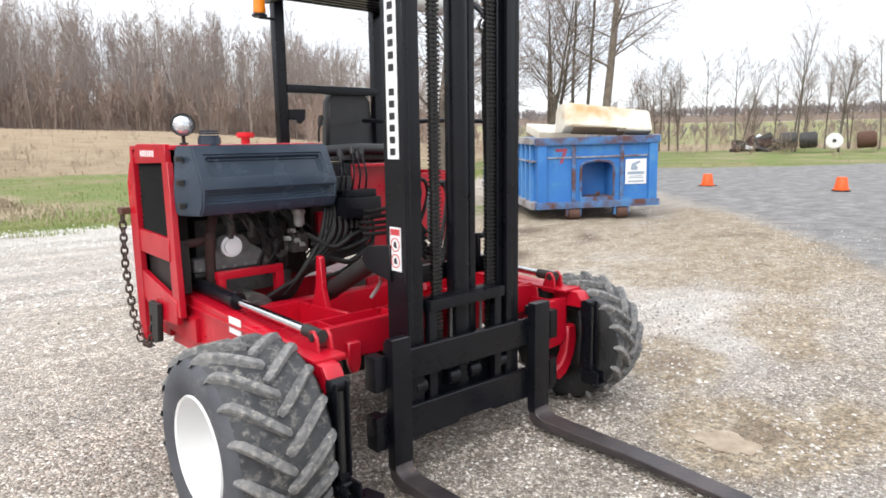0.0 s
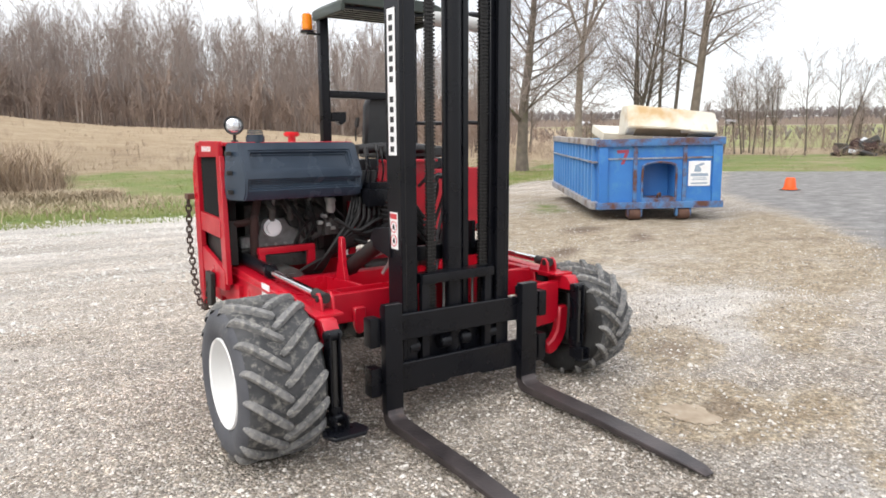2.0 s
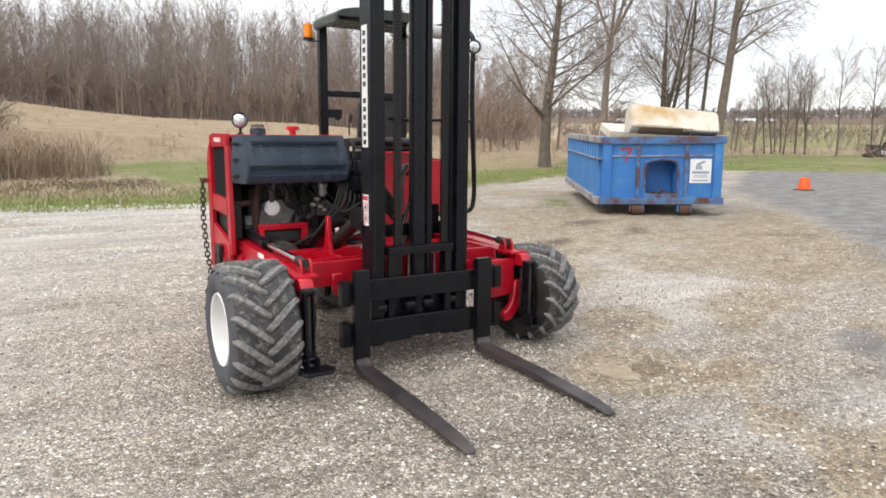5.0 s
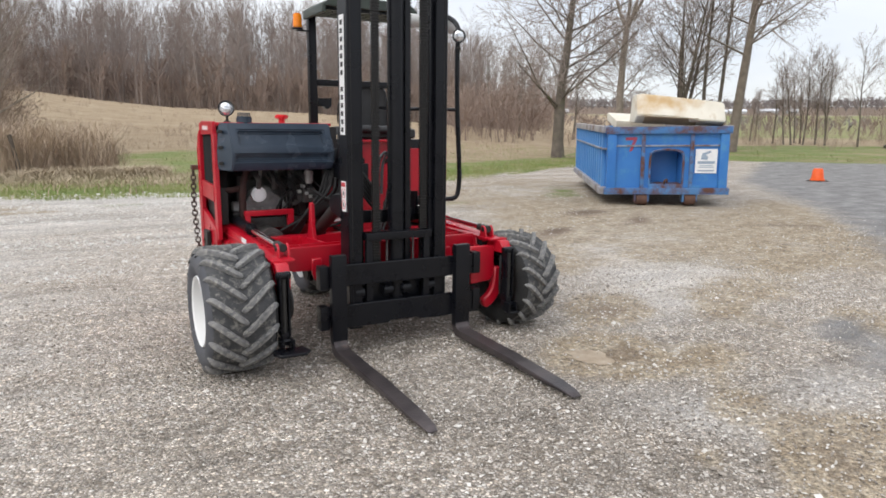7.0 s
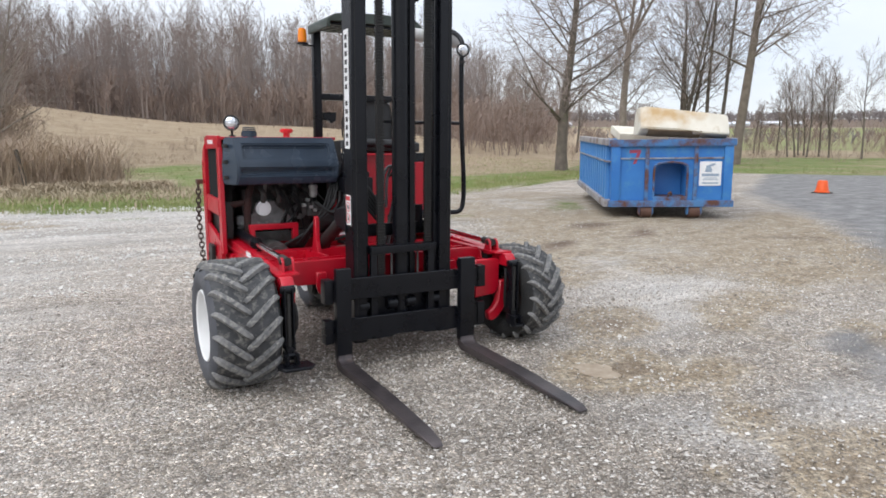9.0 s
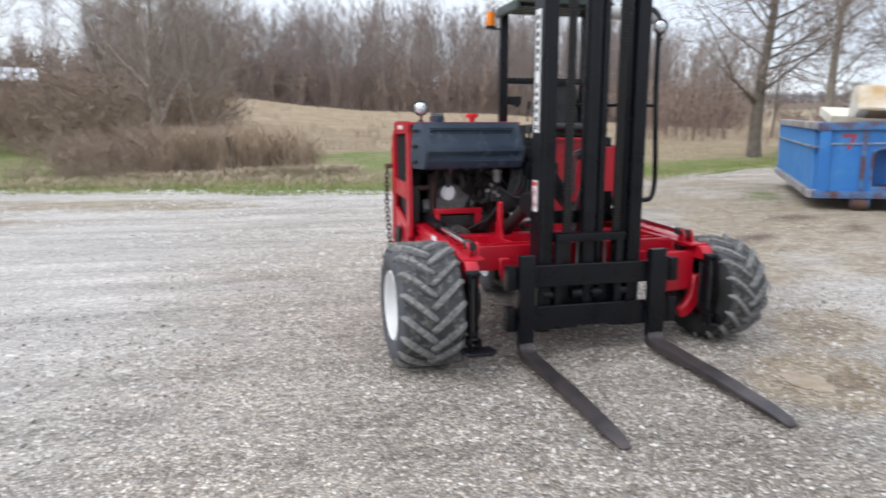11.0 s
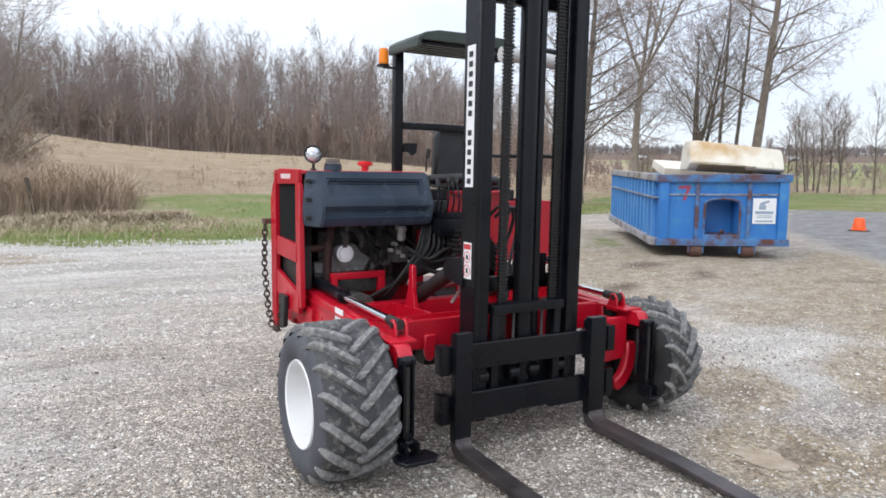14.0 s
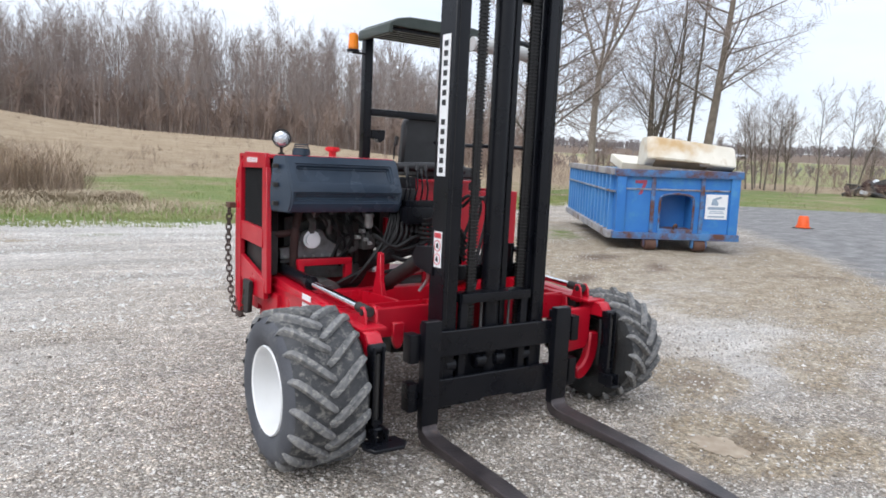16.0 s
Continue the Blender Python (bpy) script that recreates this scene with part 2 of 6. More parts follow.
BRUSH = surface("bare_brush", (0.235, 0.172, 0.130), (0.36, 0.278, 0.215), 0.35, 0.9, 0, 0.0)
GREEN = surface("spring_grass", (0.17, 0.24, 0.06), (0.31, 0.30, 0.13), 0.8, 0.9, 0, 0.0)
POSTWOOD = surface("weathered_post", (0.07, 0.055, 0.04), (0.12, 0.10, 0.08), 12, 0.9, 0, 0.4, 40)
ROOF_WHITE = surface("pale_metal_roof", (0.72, 0.74, 0.78), (0.62, 0.65, 0.70), 0.2, 0.5, 0, 0.0)
WALL_GREY = surface("pale_siding", (0.45, 0.45, 0.44), (0.52, 0.52, 0.51), 0.3, 0.8, 0, 0.0)
JUNK = surface("dark_scrap", (0.02, 0.02, 0.022), (0.05, 0.045, 0.04), 2, 0.6, 0, 0.2, 20)
WATER = surface("muddy_water", (0.25, 0.185, 0.12), (0.40, 0.325, 0.24), 14, 0.42, 0, 0.1, rough_var=0.12, spec=0.3)


def stone_material(name, dark, mid, light):
    """Each stone a tone of its own between dark and light."""
    m = bpy.data.materials.new(name)
    m.use_nodes = True
    n, l = m.node_tree.nodes, m.node_tree.links
    p = n["Principled BSDF"]
    g, r = n.new("ShaderNodeNewGeometry"), n.new("ShaderNodeValToRGB")
    r.color_ramp.elements[0].color, r.color_ramp.elements[1].color = (*dark, 1), (*light, 1)
    e = r.color_ramp.elements.new(0.55)
    e.color = (*mid, 1)
    l.new(g.outputs["Random Per Island"], r.inputs["Fac"])
    l.new(r.outputs["Color"], p.inputs["Base Color"])
    p.inputs["Roughness"].default_value = 0.85
    return m


STONE = stone_material("crushed_stone", (0.14, 0.117, 0.095), (0.43, 0.39, 0.345), (0.74, 0.705, 0.665))
DRIFT_STONE = stone_material("washed_crushed_stone", (0.22, 0.19, 0.155), (0.42, 0.385, 0.34), (0.68, 0.655, 0.62))
PALE_STONE = surface("pale_limestone", (0.58, 0.56, 0.52), (0.74, 0.72, 0.69), 6, 0.9, 0, 0.2)


def ground_material():
    """Crushed stone, with grass, dry field, mud and asphalt laid in by the sheet's zone weights."""
    m = bpy.data.materials.new("gravel_lot_and_fields")
    m.use_nodes = True
    n, l = m.node_tree.nodes, m.node_tree.links
    p = n["Principled BSDF"]
    tc, at = n.new("ShaderNodeTexCoord"), n.new("ShaderNodeAttribute")
    at.attribute_name = "zone"
    sep = n.new("ShaderNodeSeparateColor")
    l.new(at.outputs["Color"], sep.inputs["Color"])

    def noise_at(scale, detail=5, rough=0.6):
        t = n.new("ShaderNodeTexNoise")
        t.inputs["Scale"].default_value, t.inputs["Detail"].default_value, t.inputs["Roughness"].default_value = scale, detail, rough
        l.new(tc.outputs["Object"], t.inputs["Vector"])
        return t.outputs["Fac"]

    def ramp_of(fac, *stops):
        r = n.new("ShaderNodeValToRGB")
        while len(r.color_ramp.elements) < len(stops):
            r.color_ramp.elements.new(0.5)
        for e, (pos, c) in zip(r.color_ramp.elements, stops):
            e.position, e.color = pos, (*c, 1)
        l.new(fac, r.inputs["Fac"])
        return r.outputs["Color"]

    def blend(fac, a, b):
        x = n.new("ShaderNodeMix")
        x.data_type = "RGBA"
        l.new(fac, x.inputs["Factor"])
        l.new(a, x.inputs["A"])
        l.new(b, x.inputs["B"])
        return x.outputs["Result"]

    def mask(weight, breakup, width=0.35):
        """weight 0..1 pushed through noise, so that zones meet in ragged edges."""
        a, r = n.new("ShaderNodeMath"), n.new("ShaderNodeMapRange")
        a.operation = "ADD"
        l.new(weight, a.inputs[0])
        l.new(breakup, a.inputs[1])
        r.inputs["From Min"].default_value, r.inputs["From Max"].default_value = 1.0 - width / 2, 1.0 + width / 2
        l.new(a.outputs[0], r.inputs["Value"])
        return r.outputs["Result"]

    # stones: two sizes of cells, each cell its own stone, gaps painted darker for soil and the shade between
    def stones(scale, *stops):
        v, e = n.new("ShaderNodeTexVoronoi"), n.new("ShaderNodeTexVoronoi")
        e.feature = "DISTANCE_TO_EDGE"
        for q in (v, e):
            q.inputs["Scale"].default_value = scale
            l.new(tc.outputs["Object"], q.inputs["Vector"])
        cell = n.new("ShaderNodeSeparateColor")
        l.new(v.outputs["Color"], cell.inputs["Color"])
        grey = ramp_of(cell.outputs["Red"], *stops)
        warm = n.new("ShaderNodeMix")
        warm.data_type, warm.blend_type = "RGBA", "MULTIPLY"
        warm.inputs["B"].default_value = (1.0, 0.90, 0.79, 1)
        l.new(cell.outputs["Green"], warm.inputs["Factor"])
        l.new(grey, warm.inputs["A"])
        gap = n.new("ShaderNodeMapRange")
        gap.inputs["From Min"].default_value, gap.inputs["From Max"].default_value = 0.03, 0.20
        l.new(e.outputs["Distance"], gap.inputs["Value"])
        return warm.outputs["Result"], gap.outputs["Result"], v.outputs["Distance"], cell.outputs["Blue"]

    fines = ramp_of(noise_at(1.1, 8), (0.3, (0.27, 0.23, 0.185)), (0.7, (0.50, 0.465, 0.42)))
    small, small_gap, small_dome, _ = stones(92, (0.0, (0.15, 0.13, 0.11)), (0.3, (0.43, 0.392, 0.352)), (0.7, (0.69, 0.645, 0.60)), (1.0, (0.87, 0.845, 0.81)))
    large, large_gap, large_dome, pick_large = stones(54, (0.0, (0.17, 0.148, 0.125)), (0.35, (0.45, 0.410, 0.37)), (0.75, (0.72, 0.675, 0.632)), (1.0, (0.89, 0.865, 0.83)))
    gap_dark = ramp_of(noise_at(30, 4), (0.3, (0.13, 0.108, 0.085)), (0.7, (0.26, 0.224, 0.182)))
    here = n.new("ShaderNodeMath")
    here.operation, here.inputs[1].default_value = "LESS_THAN", 0.50
    l.new(pick_large, here.inputs[0])
    col = blend(here.outputs[0], blend(small_gap, gap_dark, small), blend(large_gap, gap_dark, large))
    mixing = n.new("ShaderNodeMix")
    mixing.data_type = "RGBA"
    mixing.inputs["Factor"].default_value = 0.16
    l.new(col, mixing.inputs["A"])
    l.new(fines, mixing.inputs["B"])
    col = mixing.outputs["Result"]
    dome = n.new("ShaderNodeMix")
    l.new(here.outputs[0], dome.inputs["Factor"])
    l.new(small_dome, dome.inputs["A"])
    l.new(large_dome, dome.inputs["B"])

    def toned(c, value, lo, hi, a, b):
        x, y = n.new("ShaderNodeMapRange"), n.new("ShaderNodeMix")
        x.inputs["From Min"].default_value, x.inputs["From Max"].default_value = lo, hi
        x.inputs["To Min"].default_value, x.inputs["To Max"].default_value = a, b
        l.new(value, x.inputs["Value"])
        y.data_type, y.blend_type = "RGBA", "MULTIPLY"
        y.inputs["Factor"].default_value = 1.0
        l.new(c, y.inputs["A"])
        l.new(x.outputs["Result"], y.inputs["B"])
        return y.outputs["Result"]

    # heaps of a few stones, patches of a hand's to a metre's breadth
    def heaped(c, lo, hi):
        c = toned(c, noise_at(46.0, 3, 0.6), 0.34, 0.66, lo, hi)
        return toned(c, noise_at(19.0, 4, 0.7), 0.34, 0.66, lo, hi)

    col = heaped(col, 0.80, 1.20)
    col = toned(col, noise_at(13.0, 6, 0.65), 0.32, 0.68, 0.78, 1.22)
    col = toned(col, noise_at(3.4, 9, 0.75), 0.34, 0.66, 0.86, 1.20)
    worn = n.new("ShaderNodeAttribute")
    worn.attribute_name = "lot_tone"
    lot_tone = n.new("ShaderNodeSeparateColor")
    l.new(worn.outputs["Color"], lot_tone.inputs["Color"])
    # pale stone lies in drifts drawn out along the lot
    lay = n.new("ShaderNodeMapping")
    lay.inputs["Rotation"].default_value, lay.inputs["Scale"].default_value = (0, 0, radians(10)), (0.35, 1.0, 1.0)
    l.new(tc.outputs["Object"], lay.inputs["Vector"])
    wash = n.new("ShaderNodeTexNoise")
    wash.inputs["Scale"].default_value, wash.inputs["Detail"].default_value, wash.inputs["Roughness"].default_value = 0.9, 12, 0.76
    l.new(lay.outputs["Vector"], wash.inputs["Vector"])
    drift = wash.outputs["Fac"]
    pale_of = n.new("ShaderNodeMath")
    pale_of.operation, pale_of.inputs[1].default_value = "MULTIPLY", 0.42
    l.new(mask(lot_tone.outputs["Red"], drift, 0.36), pale_of.inputs[0])
    col = blend(pale_of.outputs[0], col, ramp_of(noise_at(22.0, 12, 0.82), (0.30, (0.28, 0.26, 0.235)), (0.46, (0.58, 0.562, 0.54)), (0.60, (0.83, 0.82, 0.81))))
    # darkens for soil and for the shade under the machine
    soil_shade_of = n.new("ShaderNodeMath")
    soil_shade_of.operation = "MULTIPLY"
    l.new(lot_tone.outputs["Green"], soil_shade_of.inputs[0])
    l.new(noise_at(2.6, 9, 0.7), soil_shade_of.inputs[1])
    col = toned(col, soil_shade_of.outputs[0], 0.0, 0.6, 1.08, 0.80)
    # wheel tracks and wash lines: noise drawn out along the lot
    aim = n.new("ShaderNodeMapping")
    aim.inputs["Rotation"].default_value, aim.inputs["Scale"].default_value = (0, 0, radians(8)), (0.22, 1.5, 1.0)
    l.new(tc.outputs["Object"], aim.inputs["Vector"])
    streak, sr, st = n.new("ShaderNodeTexNoise"), n.new("ShaderNodeMapRange"), n.new("ShaderNodeMix")
    streak.inputs["Scale"].default_value, streak.inputs["Detail"].default_value, streak.inputs["Roughness"].default_value = 1.3, 9, 0.7
    l.new(aim.outputs["Vector"], streak.inputs["Vector"])
    sr.inputs["From Min"].default_value, sr.inputs["From Max"].default_value = 0.34, 0.62
    sr.inputs["To Min"].default_value, sr.inputs["To Max"].default_value = 0.78, 1.22
    l.new(streak.outputs["Fac"], sr.inputs["Value"])
    st.data_type, st.blend_type = "RGBA", "MULTIPLY"
    st.inputs["Factor"].default_value = 1.0
    l.new(col, st.inputs["A"])
    l.new(sr.outputs["Result"], st.inputs["B"])
    col = st.outputs["Result"]
    wide = noise_at(1.5, 11, 0.74)
    mud = ramp_of(noise_at(4.5, 13, 0.80), (0.30, (0.12, 0.084, 0.048)), (0.44, (0.26, 0.196, 0.122)), (0.56, (0.40, 0.33, 0.235)), (0.68, (0.60, 0.55, 0.48)))
    over = n.new("ShaderNodeMath")
    over.operation = "MULTIPLY"
    over.inputs[1].default_value = 0.76
    l.new(mask(sep.outputs["Blue"], wide, 0.26), over.inputs[0])
    mud_mask = over.outputs[0]
    mud = heaped(mud, 0.62, 1.42)
    col = blend(mud_mask, col, mud)
    tar = ramp_of(noise_at(2.2, 12, 0.76), (0.32, (0.15, 0.144, 0.14)), (0.5, (0.25, 0.243, 0.238)), (0.70, (0.42, 0.405, 0.39)))
    tar = heaped(tar, 0.92, 1.08)
    tar_mask = mask(at.outputs["Alpha"], noise_at(1.6, 12, 0.8), 0.30)
    col = blend(tar_mask, col, tar)
    turf = ramp_of(noise_at(1.1, 12, 0.80), (0.30, (0.34, 0.275, 0.165)), (0.43, (0.21, 0.235, 0.085)), (0.66, (0.125, 0.205, 0.048)))
    tan = ramp_of(noise_at(0.9, 11, 0.78), (0.32, (0.22, 0.175, 0.10)), (0.52, (0.33, 0.275, 0.165)), (0.70, (0.26, 0.26, 0.11)))
    pick = n.new("ShaderNodeMapRange")
    pick.inputs["From Min"].default_value, pick.inputs["From Max"].default_value = 0.46, 0.62
    l.new(noise_at(0.30, 11, 0.70), pick.inputs["Value"])
    turf = blend(pick.outputs["Result"], turf, tan)
    col = blend(mask(sep.outputs["Red"], noise_at(1.3, 10, 0.75), 0.22), col, turf)
    straw = ramp_of(noise_at(0.5, 13, 0.84), (0.3, (0.19, 0.136, 0.088)), (0.46, (0.33, 0.250, 0.163)), (0.70, (0.47, 0.385, 0.27)))
    col = blend(mask(sep.outputs["Green"], noise_at(0.25, 9, 0.7), 0.3), col, straw)
    deep = n.new("ShaderNodeMapRange")
    deep.inputs["From Min"].default_value, deep.inputs["From Max"].default_value = 1.0, 1.6
    l.new(sep.outputs["Blue"], deep.inputs["Value"])
    col = blend(deep.outputs["Result"], col, ramp_of(noise_at(0.3, 9, 0.75), (0.3, (0.10, 0.07, 0.05)), (0.7, (0.20, 0.145, 0.11))))
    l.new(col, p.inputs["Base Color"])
    p.inputs["Roughness"].default_value = 0.9
    p.inputs["Specular IOR Level"].default_value = 0.25
    b = n.new("ShaderNodeBump")
    b.inputs["Strength"].default_value, b.inputs["Distance"].default_value = 0.9, 0.02
    l.new(dome.outputs["Result"], b.inputs["Height"])
    b.invert = True
    l.new(b.outputs["Normal"], p.inputs["Normal"])
    return m


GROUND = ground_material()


# ---- building helpers ----
def mesh_of(bm, name, material, smooth=False):
    me = bpy.data.meshes.new(name)
    bmesh.ops.recalc_face_normals(bm, faces=bm.faces)
    for f in bm.faces:
        f.smooth = smooth
    bm.to_mesh(me)
    bm.free()
    if material:
        me.materials.append(material)
    if smooth:
        me.set_sharp_from_angle(angle=radians(38))
    return me


MADE = []


def part(name, bm, material, parent=None, label="", smooth=True):
    ob = new(name, mesh_of(bm, name, material, smooth))
    ob.parent = parent
    MADE.append(ob)
    if label:
        tagged(ob, label)
    return ob


def thing(name, label, category, at=None, group="", kind=""):
    ob = new(name)
    ob.empty_display_size = 0.1
    if at:
        ob.matrix_world = at
    return tagged(ob, label, category, group, kind)


def raw_mesh(name, verts, faces_flat, n, material, smooth=False):
    """A mesh from numpy arrays: verts (k, 3), faces (m, n)."""
    me = bpy.data.meshes.new(name)
    k, m = len(verts), len(faces_flat)
    me.vertices.add(k)
    me.vertices.foreach_set("co", np.asarray(verts, np.float32).ravel())
    me.loops.add(m * n)
    me.loops.foreach_set("vertex_index", np.asarray(faces_flat, np.int32).ravel())
    me.polygons.add(m)
    me.polygons.foreach_set("loop_start", np.arange(0, m * n, n, dtype=np.int32))
    me.polygons.foreach_set("loop_total", np.full(m, n, np.int32))
    me.polygons.foreach_set("use_smooth", np.full(m, smooth, bool))
    me.update(calc_edges=True)
    me.materials.append(material)
    return me


def box(bm, x0, x1, y0, y1, z0, z1, bevel=0.004, segments=2):
    tmp = bmesh.new()
    bmesh.ops.create_cube(tmp, size=1, matrix=Matrix.Translation(((x0 + x1) / 2, (y0 + y1) / 2, (z0 + z1) / 2)) @ Matrix.Diagonal((abs(x1 - x0), abs(y1 - y0), abs(z1 - z0), 1)))
    if bevel:
        bmesh.ops.bevel(tmp, geom=tmp.edges[:], offset=bevel, segments=segments, affect="EDGES", profile=0.7)
    join(bm, tmp)
    return bm


def join(bm, tmp, m=None):
    if m is not None:
        bmesh.ops.transform(tmp, matrix=m, verts=tmp.verts)
    me = bpy.data.meshes.new("tmp")
    tmp.to_mesh(me)
    tmp.free()
    bm.from_mesh(me)
    bpy.data.meshes.remove(me)
    return bm


def rod(bm, p0, p1, r0, r1=None, seg=14, bevel=0.0):
    """A closed cylinder or cone from p0 to p1."""
    p0, p1 = Vector(p0), Vector(p1)
    d = p1 - p0
    tmp = bmesh.new()
    bmesh.ops.create_cone(tmp, cap_ends=True, segments=seg, radius1=r0, radius2=r0 if r1 is None else r1, depth=d.length)
    if bevel:
        bmesh.ops.bevel(tmp, geom=[e for e in tmp.edges if any(len(f.verts) > 4 for f in e.link_faces)], offset=bevel, segments=2, affect="EDGES")
    return join(bm, tmp, Matrix.Translation((p0 + p1) / 2) @ d.to_track_quat("Z", "Y").to_matrix().to_4x4())


def tube(bm, points, r, seg=8, steps=6, closed=False):
    """A bent round tube through the points (Catmull-Rom)."""
    pts = [Vector(p) for p in points]
    path = []
    k = len(pts)
    for i in range(k if closed else k - 1):
        a, b = pts[i], pts[(i + 1) % k]
        pa = pts[i - 1] if (i or closed) else a + (a - b)
        pb = pts[(i + 2) % k] if (i + 2 < k or closed) else b + (b - a)
        for s in range(steps):
            t = s / steps
            path.append(0.5 * ((2 * a) + (b - pa) * t + (2 * pa - 5 * a + 4 * b - pb) * t * t + (3 * a - pa - 3 * b + pb) * t ** 3))
    if not closed:
        path.append(pts[-1])
    rings, up = [], Vector((0.13, 0.21, 0.97)).normalized()
    n = len(path)
    for i, q in enumerate(path):
        d = (path[(i + 1) % n] - path[i - 1]) if closed else (path[min(i + 1, n - 1)] - path[max(i - 1, 0)])
        d.normalize()
        side = d.cross(up)
        if side.length < 0.1:
            side = d.cross(Vector((1, 0, 0)))
        side.normalize()
        up2 = side.cross(d)
        rings.append([bm.verts.new(q + r * (math.cos(2 * math.pi * j / seg) * side + math.sin(2 * math.pi * j / seg) * up2)) for j in range(seg)])
    for i in range(n if closed else n - 1):
        for j in range(seg):
            bm.faces.new((rings[i][j], rings[i][(j + 1) % seg], rings[(i + 1) % n][(j + 1) % seg], rings[(i + 1) % n][j]))
    if not closed:
        bm.faces.new(rings[0][::-1])
        bm.faces.new(rings[-1])
    return bm


def plate(bm, outline, axis, a, b, bevel=0.003):
    """A flat plate: outline in the two other axes (in x, y, z order), from a to b along the axis."""
    tmp = bmesh.new()
    def at3(u, v, w):
        return {"x": (w, u, v), "y": (u, w, v), "z": (u, v, w)}[axis]
    vs = [tmp.verts.new(at3(u, v, a)) for u, v in outline]
    f = tmp.faces.new(vs)
    ex = bmesh.ops.extrude_face_region(tmp, geom=[f])
    mv = Vector(at3(0, 0, b - a))
    bmesh.ops.translate(tmp, vec=mv, verts=[v for v in ex["geom"] if isinstance(v, bmesh.types.BMVert)])
    bmesh.ops.recalc_face_normals(tmp, faces=tmp.faces)
    if bevel:
        bmesh.ops.bevel(tmp, geom=[e for e in tmp.edges], offset=bevel, segments=1, affect="EDGES")
    return join(bm, tmp)


def lathe(bm, profile, seg=40, axis_at=(0, 0, 0)):
    """Turn (x, r) pairs about the x axis through axis_at."""
    rings = []
    ax = Vector(axis_at)
    for x, r in profile:
        rings.append([bm.verts.new(ax + Vector((x, r * math.cos(2 * math.pi * j / seg), r * math.sin(2 * math.pi * j / seg)))) for j in range(seg)])
    for a, b in zip(rings, rings[1:]):
        for j in range(seg):
            bm.faces.new((a[j], a[(j + 1) % seg], b[(j + 1) % seg], b[j]))
    return bm


def step(a, b, v):
    t = np.clip((np.asarray(v, float) - a) / (b - a), 0, 1)
    return t * t * (3 - 2 * t)


# ---- the ground: one sheet from the lot to the horizon ----
def bearing_table(az, pairs):
    return np.interp(az, [p[0] for p in pairs], [p[1] for p in pairs])


def height(x, y):
    x, y = np.asarray(x, float), np.asarray(y, float)
    r, az = np.hypot(x, y), np.degrees(np.arctan2(x, y))
    hill = bearing_table(az, [(-180, 3), (-60, 5.5), (-8, 5.3), (-4, 5.1), (0, 4.3), (5, 3.6), (10, 3.35), (16, 3.1), (29, 1.5), (35, 0.95), (45, 0.7), (90, 1.0), (180, 3)])
    far = bearing_table(az, [(-180, 12), (-30, 30), (20, 32), (36, 27), (45, 26), (75, 25), (180, 12)])
    h = hill * step(24, 98, r) + far * step(140, 900, r)
    h = h + 7.5 * step(98, 175, r) * step(38, 26, az) * step(-75, -50, az)
    ditch = -0.40 * np.exp(-((y - 18.9 + 0.06 * x) / 0.8) ** 2) * step(-1.2, -3.5, x)
    return h + ditch


def edge_of_lot(x):
    return np.interp(x, [-60, -20, -6, -3, 0, 2.3, 5, 8, 12, 19, 24, 27, 31, 37, 60], [19, 17, 15.2, 14.5, 13.8, 13.4, 13.9, 15.0, 17.3, 21.5, 22, 19.5, 16, 12.5, 0])


def sheet_axis(lo, hi, fine, a, b, n):
    core = np.arange(a, b + fine, fine)
    up = b + (hi - b) * (np.linspace(0, 1, n)[1:] ** 3.2) + np.arange(1, n) * fine
    down = a - (a - lo) * (np.linspace(0, 1, n)[1:] ** 3.2) - np.arange(1, n) * fine
    return np.concatenate([down[::-1], core, up])


def blob(x, y, cx, cy, rx, ry, turn=0.0):
    c, s = math.cos(radians(turn)), math.sin(radians(turn))
    u, v = (x - cx) * c + (y - cy) * s, -(x - cx) * s + (y - cy) * c
    return np.exp(-((u / rx) ** 2 + (v / ry) ** 2))


PUDDLE = (3.07, 1.50)


